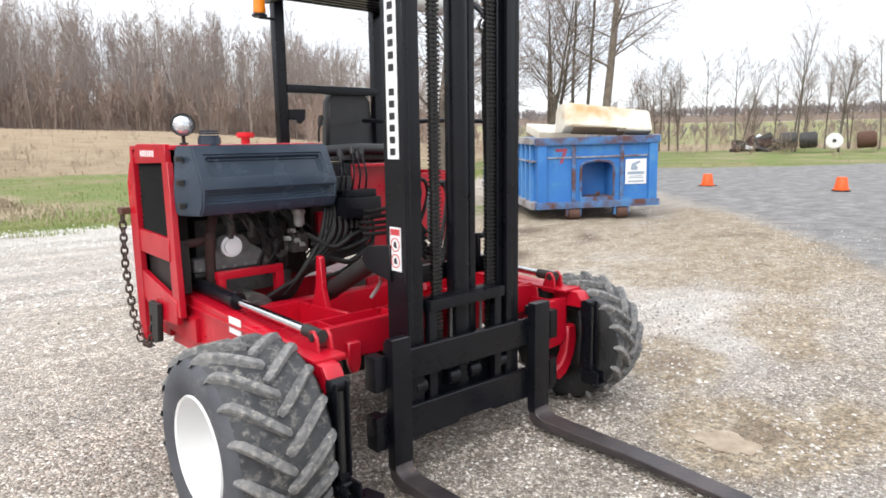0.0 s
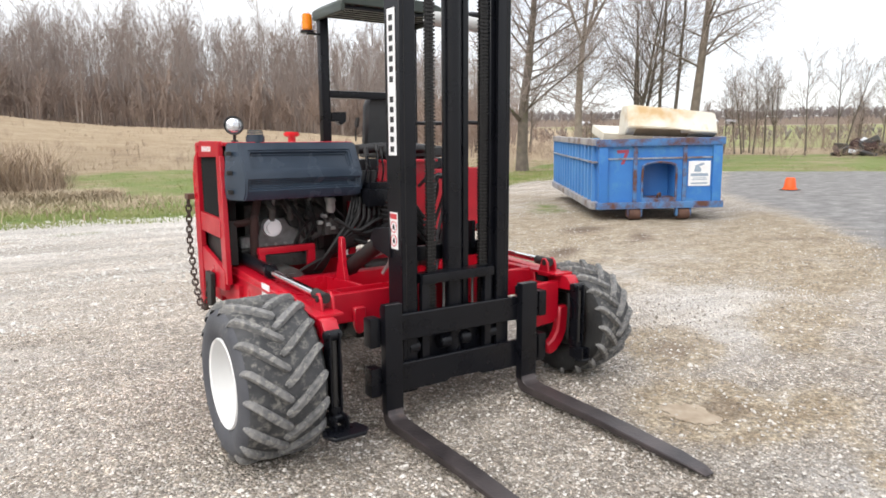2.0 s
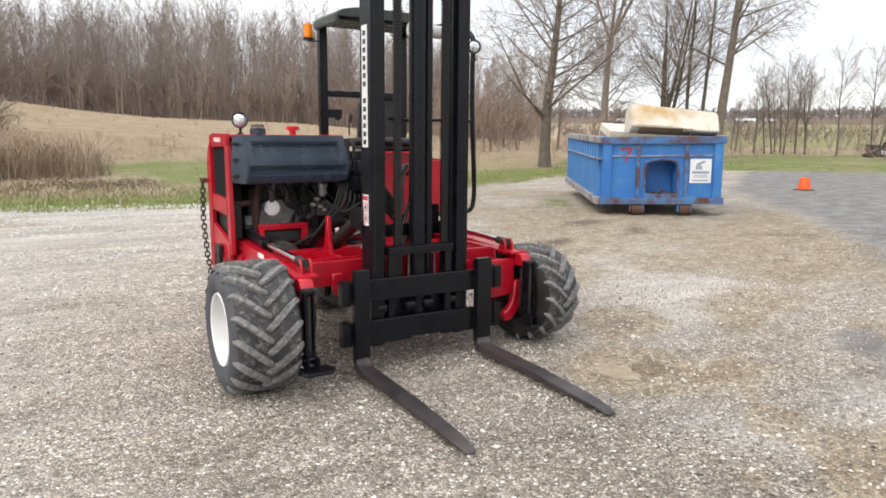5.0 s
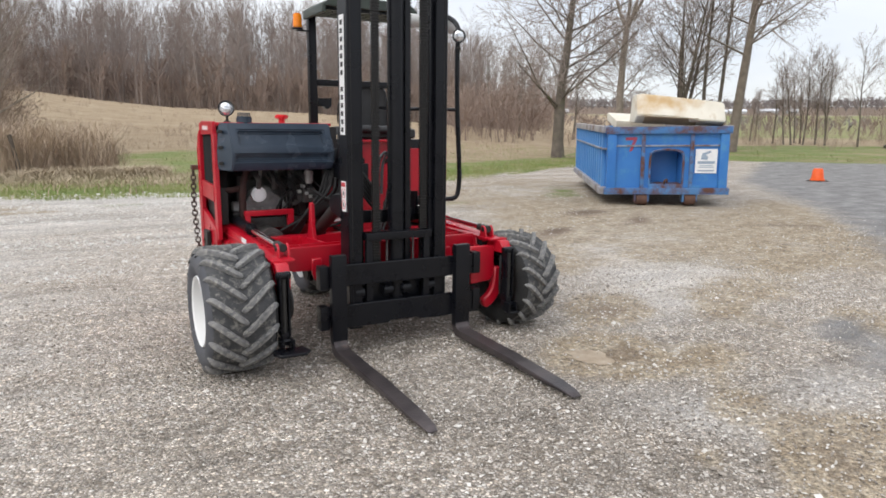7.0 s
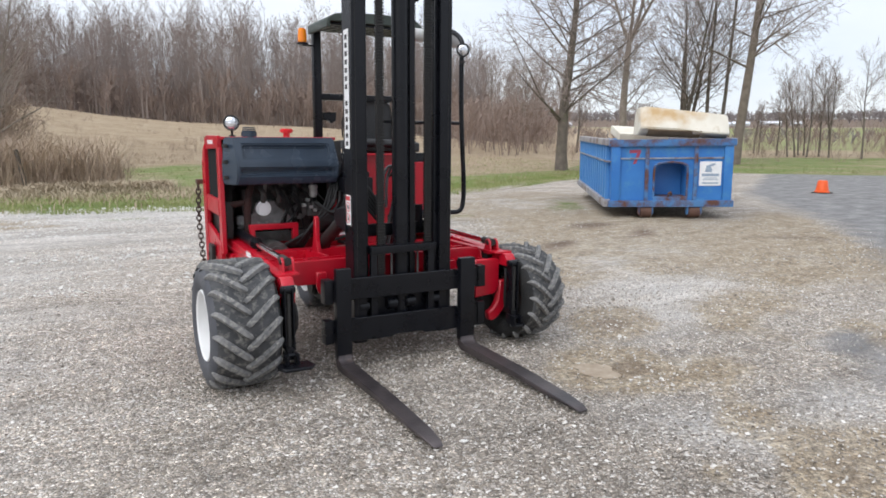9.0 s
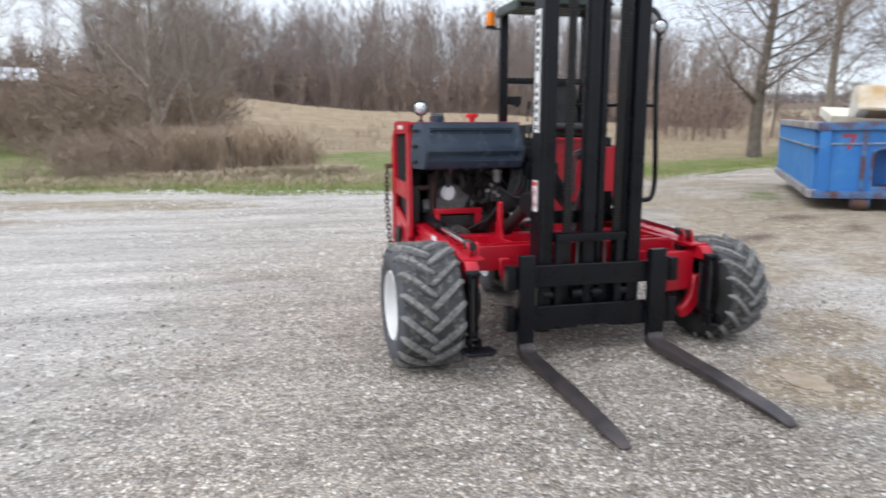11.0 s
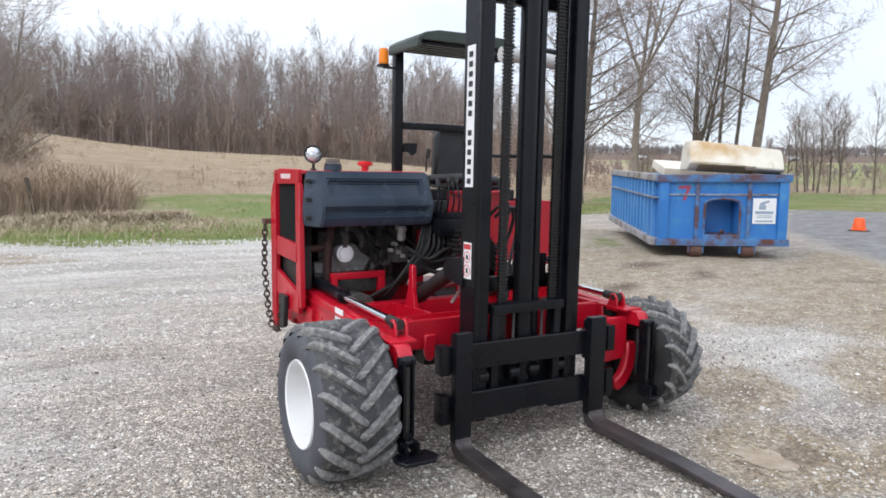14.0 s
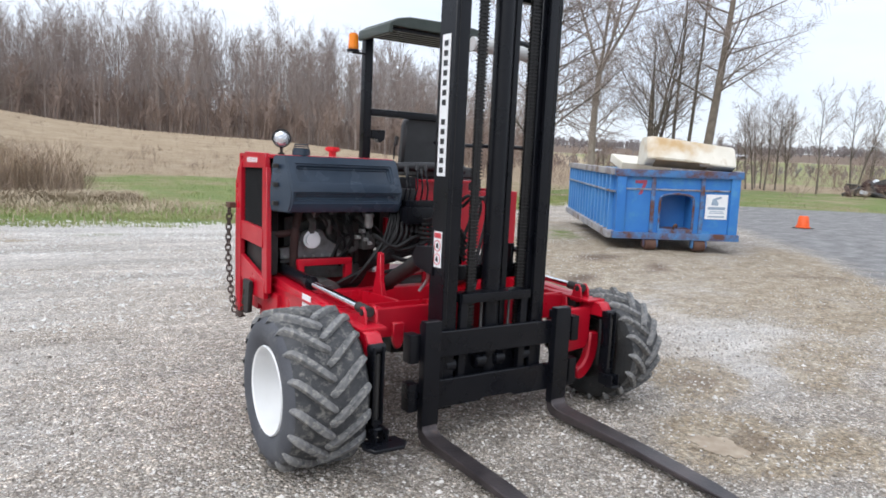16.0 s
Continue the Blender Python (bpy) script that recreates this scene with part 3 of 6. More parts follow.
def build_ground():
    xs, ys = sheet_axis(-1600, 1700, 0.18, -9, 27, 46), sheet_axis(-1200, 1900, 0.18, -3, 28, 46)
    gx, gy = np.meshgrid(xs, ys)
    gx, gy = gx.ravel(), gy.ravel()
    gz = height(gx, gy)
    lot = step(30, 10, np.hypot(gx - 5, gy - 6))
    ripple = np.array([noise.noise((x * 0.45, y * 0.45, 3.0)) for x, y in zip(gx, gy)])
    gz = gz + 0.022 * ripple * lot * (1 - blob(gx, gy, 3.03, 1.52, 0.8, 0.7))
    w, h = len(xs), len(ys)
    i = (np.arange(h - 1)[:, None] * w + np.arange(w - 1)[None, :]).ravel()
    me = raw_mesh("ground", np.stack([gx, gy, gz], 1), np.stack([i, i + 1, i + w + 1, i + w], 1), 4, GROUND, True)
    beyond = gy - edge_of_lot(gx)
    turf = step(-1.5, 0.7, beyond + 0.5 * ripple)
    turf = np.maximum(turf, 0.55 * blob(gx, gy, 9.6, 10.6, 0.7, 2.4, -31) + 0.5 * blob(gx, gy, 6.0, 9.5, 2.0, 0.5, 15) + 0.52 * blob(gx, gy, 0.7, 11.5, 1.7, 0.4))
    r, az = np.hypot(gx, gy), np.degrees(np.arctan2(gx, gy))
    field_from = bearing_table(az, [(-40, 60), (-14, 40), (-6, 31), (0, 31), (6, 33.5), (14, 33.5), (22, 29), (30, 25.5), (37, 31), (45, 52), (60, 58), (75, 66)])
    field = step(-3.5, 3.5, r - field_from) * (1 - 0.62 * step(38, 44, az) * step(60, 85, r)) * (1 - 0.5 * step(300, 500, r))
    field = np.maximum(field, 0.85 * blob(gx, gy, -0.8, 19.8, 2.4, 1.6) + 0.45 * blob(gx, gy, 6.5, 24.0, 3.0, 1.6) + 0.8 * blob(gx, gy, 19.9, 25.6, 4.0, 1.2))
    mud = (0.45 * blob(gx, gy, 8.2, 4.6, 4.2, 1.5, 35) + 0.45 * blob(gx, gy, 6.5, 6.6, 3.0, 1.2, 20) + 1.0 * blob(gx, gy, 3.1, 1.5, 0.42, 0.36)
           + sum(0.62 * blob(gx, gy, px, py, big, big * 0.55, 35) for px, py, big in ((3.32, 1.22, 0.26), (3.42, 1.58, 0.2), (3.8, 1.18, 0.3), (3.3, 0.62, 0.3), (3.28, 0.18, 0.22), (3.58, 0.03, 0.3), (3.05, -0.2, 0.34), (2.7, 0.2, 0.14), (3.9, 2.5, 0.4), (4.9, 2.1, 0.4), (5.6, 1.0, 0.4)))
           + 0.22 * blob(gx, gy, 4.5, 0.9, 1.6, 0.7, 25) + 0.5 * blob(gx, gy, 3.2, -0.1, 0.6, 0.4, 20) + 0.72 * blob(gx, gy, -3.2, 11.6, 3.6, 0.8, 4) + 0.62 * blob(gx, gy, -4.6, 9.5, 2.2, 0.5, -6) + 0.5 * blob(gx, gy, -1.5, 10.8, 2.4, 0.35, 4) + 0.4 * blob(gx, gy, 1.0, 9.3, 2.0, 0.5, 8)
           + 0.14 * step(2.6, 6.0, gx) * step(14, 9, gx) * step(10, 6, gy) + 0.55 * blob(gx, gy, 10.5, 13, 4.0, 4.0) + 0.45 * blob(gx, gy, 3.9, 2.3, 0.8, 0.35, 40) + 0.6 * blob(gx, gy, 8.2, 8.6, 2.2, 1.6, 50) + 0.55 * blob(gx, gy, 11.3, 6.4, 2.2, 0.7, 42) + 0.45 * blob(gx, gy, 9.0, 3.4, 1.8, 0.6, 45) + 0.25 * blob(gx, gy, 4.6, 4.2, 2.6, 0.7, 30) + 0.5 * blob(gx, gy, 7.0, 10.5, 2.0, 0.9, 60) + 0.6 * blob(gx, gy, -6, 12.8, 3.5, 0.6, -8))
    spot = random.Random(41)
    for k in range(46):
        px, py, big = spot.uniform(2.8, 10), spot.uniform(-0.8, 8.5), spot.uniform(0.14, 0.42)
        mud = mud + spot.uniform(0.3, 0.66) * blob(gx, gy, px, py, big * 1.6, big * 0.8, spot.uniform(0, 60))
    far_wood = step(400, 470, r) * step(26, 32, az)
    litter = np.maximum(far_wood, step(90, 96, r) * step(39, 30, az) * step(260, 200, r))
    mud = np.maximum(mud, 1.6 * blob(gx, gy, -8.2, 19.6, 4.2, 0.5))
    mud, field, turf = np.maximum(mud, 2 * litter), field * (1 - litter), turf * (1 - litter)
    left_edge = np.interp(gy, [-40, 0, 2.6, 3.7, 5.3, 7, 11.5, 18.5, 22], [9, 7.8, 8.2, 9.6, 11.3, 12.9, 16.4, 26, 40])
    tar = step(-2.2, 2.2, gx - left_edge) * step(0.6, -0.6, beyond)
    tar = np.maximum(tar, 0.62 * blob(gx, gy, 5.2, 1.25, 0.8, 0.3, 20) + 0.6 * blob(gx, gy, 4.75, 0.65, 0.6, 0.22, 25))
    zone = np.stack([turf, np.clip(field, 0, 1), np.clip(mud, 0, 2), tar], 1).astype(np.float32)
    a = me.color_attributes.new("zone", "FLOAT_COLOR", "POINT")
    a.data.foreach_set("color", zone.ravel())
    # washed pale stone far out on the lot, gravel darkened round the machine
    pale = (0.20 + 0.30 * step(4.5, 9.5, gy)) * step(7.0, 3.0, gx) + 0.35 * blob(gx, gy, -1.0, 12.6, 6.0, 0.8, -5) + 0.75 * blob(gx, gy, -3.0, 3.5, 2.6, 4.2) + 0.66 * blob(gx, gy, 7.2, 5.6, 3.8, 1.3, 38) + 0.6 * blob(gx, gy, 8.0, 11.0, 3.2, 1.6, 40) + 0.5 * blob(gx, gy, 5.2, 2.8, 1.6, 0.6, 35) + 0.5 * blob(gx, gy, 3.2, 0.4, 0.7, 0.3, -50) + 0.45 * blob(gx, gy, 4.1, 0.5, 0.6, 0.3, 20)
    # soil and the machine's shade, both put into the ground's colour
    soil_shade = 0.95 * blob(gx, gy, 1.7, 0.9, 1.5, 1.9) + 0.8 * blob(gx, gy, 2.2, 2.6, 1.3, 1.5) + 0.6 * blob(gx, gy, 0.9, -1.0, 1.2, 1.0) + 0.75 * blob(gx, gy, 4.6, 0.6, 2.2, 1.4, 25)
    lot_tone = np.stack([np.clip(pale, 0, 1), np.clip(soil_shade, 0, 1), 0 * gx, 0 * gx + 1], 1).astype(np.float32)
    a = me.color_attributes.new("lot_tone", "FLOAT_COLOR", "POINT")
    a.data.foreach_set("color", lot_tone.ravel())
    tagged(new("ground", me), "pale crushed stone lot running into grass and dry fields", "ground", kind="structure")


build_ground()
bm = bmesh.new()
ring = []
for k in range(90):
    a = 2 * math.pi * k / 90
    w = 1 + 0.45 * noise.noise((1.6 * math.cos(a), 1.6 * math.sin(a), 1.7)) + 0.22 * noise.noise((5 * math.cos(a), 5 * math.sin(a), 0.4))
    ring.append(bm.verts.new((PUDDLE[0] + 0.12 * w * math.cos(a), PUDDLE[1] + 0.15 * w * math.sin(a), 0.004)))
bm.faces.new(ring)
tagged(part("puddle", bm, WATER), "shallow tan muddy puddle in the gravel", "puddle", kind="structure")

# ---- the forklift ----
MACHINE = pose(2.085, 2.164, 0, 0, 0, 3.5)
fork = thing("forklift", "red truck-mounted forklift with black mast and lug tyres", "forklift", MACHINE)
WX, WY, WR = 1.085, 0.16, 0.376


def lug_mesh(side):
    """One tread bar, from the shoulder towards the middle of the tread, about the x axis; side is -1 or 1."""
    bm = bmesh.new()
    rings = []
    stations = [(0.188, 0.435, 0.326, 0.012), (0.178, 0.420, 0.350, 0.017), (0.160, 0.385, 0.368, 0.0195), (0.120, 0.292, 0.3745, 0.0205), (0.070, 0.168, WR, 0.0205), (0.024, 0.058, WR, 0.020), (-0.002, 0.0, WR - 0.001, 0.018), (-0.012, -0.020, WR - 0.010, 0.012)]
    for k, (x, arc, top, half) in enumerate(stations):
        dx, da = -half * 0.62, half * 0.80 / WR
        low = min(top - 0.004, 0.335)
        ring = []
        for q, r in ((-1, low), (-0.84, top - 0.007), (-0.58, top), (0.58, top), (0.84, top - 0.007), (1, low)):
            a, xx = arc + q * da, side * (x + q * dx)
            ring.append(bm.verts.new((xx, -r * math.cos(a), r * math.sin(a))))
        rings.append(ring)
    for p, q in zip(rings, rings[1:]):
        for j in range(5):
            bm.faces.new((p[j], p[j + 1], q[j + 1], q[j]))
    bm.faces.new(rings[0])
    bm.faces.new(rings[-1][::-1])
    return mesh_of(bm, "tread_lug", LUG, True)


LUGS = {s: lug_mesh(s) for s in (-1, 1)}
TYRE_PROFILE = [(-0.150, 0.198), (-0.172, 0.205), (-0.187, 0.228), (-0.196, 0.262), (-0.195, 0.296), (-0.186, 0.322), (-0.170, 0.338), (-0.150, 0.345), (-0.08, 0.350), (0, 0.351), (0.08, 0.350), (0.150, 0.345), (0.170, 0.338), (0.186, 0.322), (0.195, 0.296), (0.196, 0.262), (0.187, 0.228), (0.172, 0.205), (0.150, 0.198)]


def wheel(side, x, y, scale=1.0, lugs=17, steer=0.0):
    bm = lathe(bmesh.new(), TYRE_PROFILE, 64)
    tyre = part("tyre", bm, RUBBER, fork, "dusty black rubber tyre with deep chevron lugs")
    tyre.data.materials.append(SIDEWALL)
    tyre.data.materials.append(GRIME_SHADE)
    for f in tyre.data.polygons:
        if f.center.x * side > 0.165:
            f.material_index = 1
        elif f.center.x * side < -0.165:
            f.material_index = 2
    tyre.matrix_basis = pose(x, y, WR * scale, 0, 0, steer) @ Matrix.Diagonal((scale, scale, scale, 1))
    for k in range(lugs):
        for s in (-1, 1):
            lug = new("tread_lug", LUGS[s])
            lug.parent = tyre
            lug.matrix_basis = pose(0, 0, 0, -math.degrees(2 * math.pi * (k + (0.5 if s > 0 else 0.0)) / lugs))
    bm = bmesh.new()
    o = side
    lathe(bm, [(o * 0.150, 0.200), (o * 0.178, 0.209), (o * 0.186, 0.204), (o * 0.180, 0.196), (o * 0.150, 0.193), (o * 0.06, 0.186), (o * 0.02, 0.178), (o * 0.012, 0.150), (o * 0.03, 0.11), (o * 0.03, 0.06), (o * 0.075, 0.055), (o * 0.08, 0.0)], 48)
    rim = part("rim", bm, WHITE, fork, "white painted steel rim")
    rim.matrix_basis = tyre.matrix_basis
    bm = lathe(bmesh.new(), [(-o * 0.150, 0.206), (-o * 0.178, 0.209), (-o * 0.16, 0.196), (-o * 0.09, 0.18), (-o * 0.085, 0.0)], 40)
    part("rim_back", bm, BLACK_DULL, rim, "black inner rim")
    for k in range(6):
        a = k * math.pi / 3
        part("lug_nut", rod(bmesh.new(), (o * 0.03, 0.085 * math.cos(a), 0.085 * math.sin(a)), (o * 0.055, 0.085 * math.cos(a), 0.085 * math.sin(a)), 0.012, seg=6), ALU, rim, smooth=False)
    return tyre


wheel(-1, -WX, WY)
wheel(1, 0.954, 0.19, 0.93, 17, 12)
wheel(-1, 0.0, 1.75, 0.86, 13)

MIRROR = -0.06  # the machine's middle lies at x = -0.03


def settle(first, s):
    """Shift the parts built since first to the machine's own middle."""
    if s > 0:
        for ob in [o for o in MADE[first:] if o.parent == fork]:
            ob.matrix_basis = pose(MIRROR, 0.09, 0) @ ob.matrix_basis


for s in (-1, 1):
    first = len(MADE)
    # straddle leg: a box with a lip along its top and a nose plate
    bm = bmesh.new()
    low = [(-0.09, 0.47), (0.05, 0.47), (0.14, 0.52)] if s < 0 else [(-0.09, 0.575), (0.08, 0.57), (0.20, 0.53)]
    plate(bm, [(1.45, 0.42), (1.45, 0.72), (0.9, 0.70), (-0.06, 0.655), (-0.10, 0.60), *low, (0.9, 0.44)], "x", s * 0.80, s * 0.875)
    box(bm, s * 0.745, s * 0.885, -0.02, 1.42, 0.655, 0.668, 0.003)
    bm2 = bmesh.new()
    part("leg", bm, RED, fork)
    part("decal", box(bm2, s * 0.876, s * 0.879, 0.60, 0.72, 0.625, 0.70, 0.0), DECAL, fork, "blank white sticker", smooth=False)
    # mast reach cylinder lying on the leg
    bm = rod(bmesh.new(), (s * 0.79, 0.83, 0.735), (s * 0.79, 1.40, 0.745), 0.036, bevel=0.006)
    rod(bm, (s * 0.79, 0.80, 0.735), (s * 0.79, 0.86, 0.735), 0.041, bevel=0.004)
    cyl = part("reach_cylinder", bm, BLACK, fork)
    part("piston_rod", rod(bmesh.new(), (s * 0.79, 0.18, 0.725), (s * 0.79, 0.84, 0.735), 0.019), CHROME, cyl, "bright chromed piston rod")
    bm = rod(bmesh.new(), (s * 0.79, 0.07, 0.722), (s * 0.79, 0.20, 0.725), 0.026, bevel=0.005)
    rod(bm, (s * 0.748, 0.09, 0.722), (s * 0.832, 0.09, 0.722), 0.018, bevel=0.003)
    part("rod_eye", bm, BLACK_DULL, cyl)
    for dx in (0.752, 0.812):
        part("rod_lug", plate(bmesh.new(), [(0.05, 0.64), (0.06, 0.725), (0.085, 0.75), (0.11, 0.745), (0.15, 0.64)], "x", s * dx, s * (dx + 0.014)), RED, fork)
    # fold-up stabiliser at the leg's nose: an open channel, its ram, and a skid foot
    bm = box(bmesh.new(), s * 0.872, s * 0.880, -0.155, -0.085, 0.25, 0.615, 0.003)
    box(bm, s * 0.824, s * 0.832, -0.155, -0.085, 0.25, 0.615, 0.003)
    box(bm, s * 0.824, s * 0.880, -0.100, -0.085, 0.25, 0.605, 0.003)
    rod(bm, (s * 0.81, -0.12, 0.60), (s * 0.892, -0.12, 0.60), 0.024, bevel=0.005)
    rod(bm, (s * 0.815, -0.125, 0.285), (s * 0.888, -0.125, 0.285), 0.014, bevel=0.003)
    box(bm, s * 0.834, s * 0.87, -0.150, -0.095, 0.195, 0.27, 0.004)
    jack = part("stabiliser", bm, BLACK, fork, "black folded stabiliser jack")
    skid = [(0.945, -0.20), (0.915, -0.262), (0.77, -0.268), (0.733, -0.225), (0.755, -0.145), (0.925, -0.13)] if s < 0 else [(0.925, -0.165), (0.905, -0.205), (0.835, -0.21), (0.815, -0.18), (0.825, -0.135), (0.915, -0.125)]
    bm = plate(bmesh.new(), [(s * u, v) for u, v in skid], "z", 0.160, 0.178)
    box(bm, s * 0.818, s * 0.828, -0.205, -0.10, 0.176, 0.24, 0.002)
    box(bm, s * 0.876, s * 0.886, -0.205, -0.10, 0.176, 0.24, 0.002)
    rod(bm, (s * 0.81, -0.15, 0.222), (s * 0.894, -0.15, 0.222), 0.013, seg=10, bevel=0.003)
    part("foot_plate", bm, BLACK, jack)
    part("jack_ram", rod(bmesh.new(), (s * 0.852, -0.128, 0.27), (s * 0.852, -0.128, 0.58), 0.017, seg=14), BLACK_DULL, jack)
    part("jack_hose", tube(bmesh.new(), [(s * 0.82, -0.08, 0.56), (s * 0.805, -0.10, 0.46), (s * 0.81, -0.09, 0.34), (s * 0.825, -0.08, 0.28)], 0.009, 6), HOSE, jack)
    if s > 0:
        jack.matrix_basis = pose(-0.025, 0, 0)
    # curved wheel bracket inside the tyre
    if s > 0:
        pts = [(0.60, 0.62), (0.800, 0.62), (0.800, 0.43), (0.789, 0.39), (0.762, 0.365), (0.60, 0.352)]
        part("wheel_bracket", plate(bmesh.new(), pts, "y", 0.005, 0.035, 0.006), RED, fork)
        pts = [(0.800, 0.46), (0.872, 0.46), (0.880, 0.38), (0.864, 0.30), (0.832, 0.235), (0.790, 0.19), (0.745, 0.168), (0.715, 0.18), (0.705, 0.235), (0.752, 0.262), (0.784, 0.31), (0.798, 0.38)]
        part("wheel_hook", plate(bmesh.new(), pts, "y", -0.005, 0.05, 0.010), RED, fork, "curved red guard hook inside the tyre")
        part("wheel_strut", box(bmesh.new(), 0.74, 0.82, 0.04, 0.34, 0.45, 0.60, 0.005), RED, fork)
    # open front end of the leg's box, its shaded hollow painted as a near-black block
    if s > 0:
        part("leg_inner_side", plate(bmesh.new(), [(0.9, 0.68), (0.17, 0.655), (0.15, 0.50), (0.9, 0.46)], "x", s * 0.745, s * 0.757), RED, fork)
        part("leg_cavity_shade", box(bmesh.new(), s * 0.758, s * 0.80, 0.10, 0.30, 0.57, 0.648, 0.0), VOID, fork)
    part("wheel_motor", rod(bmesh.new(), (s * (0.74 if s < 0 else 0.875), WY, WR), (s * 1.02, WY, WR), 0.13 if s < 0 else 0.11, seg=24, bevel=0.02), BLACK_DULL, fork)
    settle(first, s)

# front cross beam and the floor of the frame between the legs
bm = plate(bmesh.new(), [(-0.80, 0.655), (-0.64, 0.675), (0.58, 0.675), (0.74, 0.655), (0.74, 0.575), (0.60, 0.520), (0.30, 0.515), (0.26, 0.47), (-0.30, 0.47), (-0.34, 0.515), (-0.66, 0.520), (-0.80, 0.575)], "y", 0.30, 0.315)
box(bm, -0.78, 0.70, 0.31, 0.335, 0.660, 0.674, 0.003)
box(bm, -0.76, 0.68, 0.31, 0.50, 0.575, 0.59, 0.003)
box(bm, -0.76, 0.68, 0.49, 0.505, 0.50, 0.66, 0.003)
part("front_beam", bm, RED, fork)
bm = box(bmesh.new(), -0.80, 0.72, 0.95, 1.05, 0.50, 0.64, 0.004)
part("rear_beam", bm, RED, fork)
for x in (-0.385, 0.29):
    part("beam_web", plate(bmesh.new(), [(0.505, 0.665), (0.95, 0.64), (0.95, 0.50), (0.505, 0.50)], "x", x - 0.010, x + 0.010), RED, fork)
# added dark block, stands for the shade beneath the machine
part("belly_dark_block", rod(box(bmesh.new(), -0.40, 0.30, 0.55, 0.92, 0.34, 0.49, 0.02), (-0.44, 0.74, 0.42), (0.34, 0.74, 0.42), 0.075, seg=20, bevel=0.012), BLACK_DULL, fork, "black block added for the shade under the frame")
part("belly_plate", box(bmesh.new(), -0.74, 0.66, 0.50, 0.95, 0.492, 0.504, 0.003), RED, fork)
for x in (-0.56, -0.20, 0.12, 0.46):
    part("beam_rib", box(bmesh.new(), x - 0.007, x + 0.007, 0.316, 0.49, 0.585, 0.66, 0.002), RED, fork)
for x in (-0.66, 0.58):
    part("gusset", plate(bmesh.new(), [(0.505, 0.668), (0.62, 0.640), (0.505, 0.56)], "x", x - 0.008, x + 0.008), RED, fork)
for x in (-0.512, 0.452):
    part("tow_lug", plate(bmesh.new(), [(x - 0.034, 0.60), (x + 0.034, 0.60), (x + 0.032, 0.49), (x + 0.014, 0.457), (x - 0.016, 0.457), (x - 0.032, 0.50)], "y", 0.268, 0.298, 0.006), RED, fork)

# mast: outer rails, inner rails, cross members
MZ = 3.05
for s in (-1, 1):
    first = len(MADE)
    web = [(0.070, 0.16), (0.212, 0.16), (0.212, MZ), (0.070, MZ)]
    bm = plate(bmesh.new(), web, "x", s * 0.344, s * 0.372, 0.004)
    box(bm, s * 0.286, s * 0.346, 0.070, 0.092, 0.16, MZ, 0.004)
    box(bm, s * 0.286, s * 0.346, 0.190, 0.212, 0.16, MZ, 0.004)
    rail = part("outer_rail", bm, BLACK, fork)
    part("rail_seam", box(bmesh.new(), s * 0.3455, s * 0.349, 0.0685, 0.0705, 0.62, MZ, 0.0), GREASE, rail, smooth=False)
    bm = plate(bmesh.new(), [(s * 0.258, 0.104), (s * 0.335, 0.104), (s * 0.335, 0.120), (s * 0.278, 0.120), (s * 0.278, 0.160), (s * 0.335, 0.160), (s * 0.335, 0.176), (s * 0.258, 0.176)], "z", 0.18, MZ - 0.2)
    part("inner_rail", bm, BLACK, fork)
    if s > 0:
        for ob in MADE[first:]:
            if ob.parent == fork:
                ob.matrix_basis = pose(-0.048, 0, 0)
for z in (2.335, 2.86):
    part("mast_crossbar", box(bmesh.new(), -0.34, 0.28, 0.190, 0.235, z, z + 0.09, 0.006), BLACK, fork)
part("mast_crossbar", box(bmesh.new(), -0.34, 0.28, 0.19, 0.235, 0.20, 0.30, 0.006), BLACK, fork)
part("mast_crossbar", box(bmesh.new(), -0.34, 0.28, 0.20, 0.24, 0.82, 0.90, 0.006), BLACK, fork)
for x in (-0.21, -0.185, 0.145, 0.16):
    part("mast_hose", tube(bmesh.new(), [(x, 0.235, 2.36), (x + 0.004, 0.25, 2.33), (x + 0.01, 0.262, 2.37), (x + 0.006, 0.25, 2.50)], 0.011, 7, 6), HOSE, fork)
bm = rod(bmesh.new(), (-0.015, 0.140, 0.20), (-0.015, 0.140, 2.92), 0.054, seg=24)
part("lift_cylinder", bm, BLACK, fork)
part("lift_cylinder_guard", box(bmesh.new(), 0.044, 0.080, 0.12, 0.185, 0.30, 2.86, 0.006), BLACK, fork)


def leaf_chain(x, y, z0, z1, w=0.056):
    """A flat leaf chain: a core of plates with a pin end standing out at each step."""
    bm = bmesh.new()
    for k, off in enumerate((-0.3, -0.1, 0.1, 0.3)):
        box(bm, x + off * w - 0.0045, x + off * w + 0.0045, y - 0.009 + 0.002 * (k % 2), y + 0.009, z0, z1, 0)
    z = z0
    while z < z1:
        box(bm, x - w / 2, x + w / 2, y - 0.0135, y + 0.010, z, z + 0.0095, 0)
        z += 0.0185
    return bm


for x, y in ((-0.1625, 0.128), (0.176, 0.128), (0.088, 0.19)):
    part("lift_chain", leaf_chain(x, y, 0.50, MZ - 0.1), GREASE, fork, "greasy black leaf chain", smooth=False)

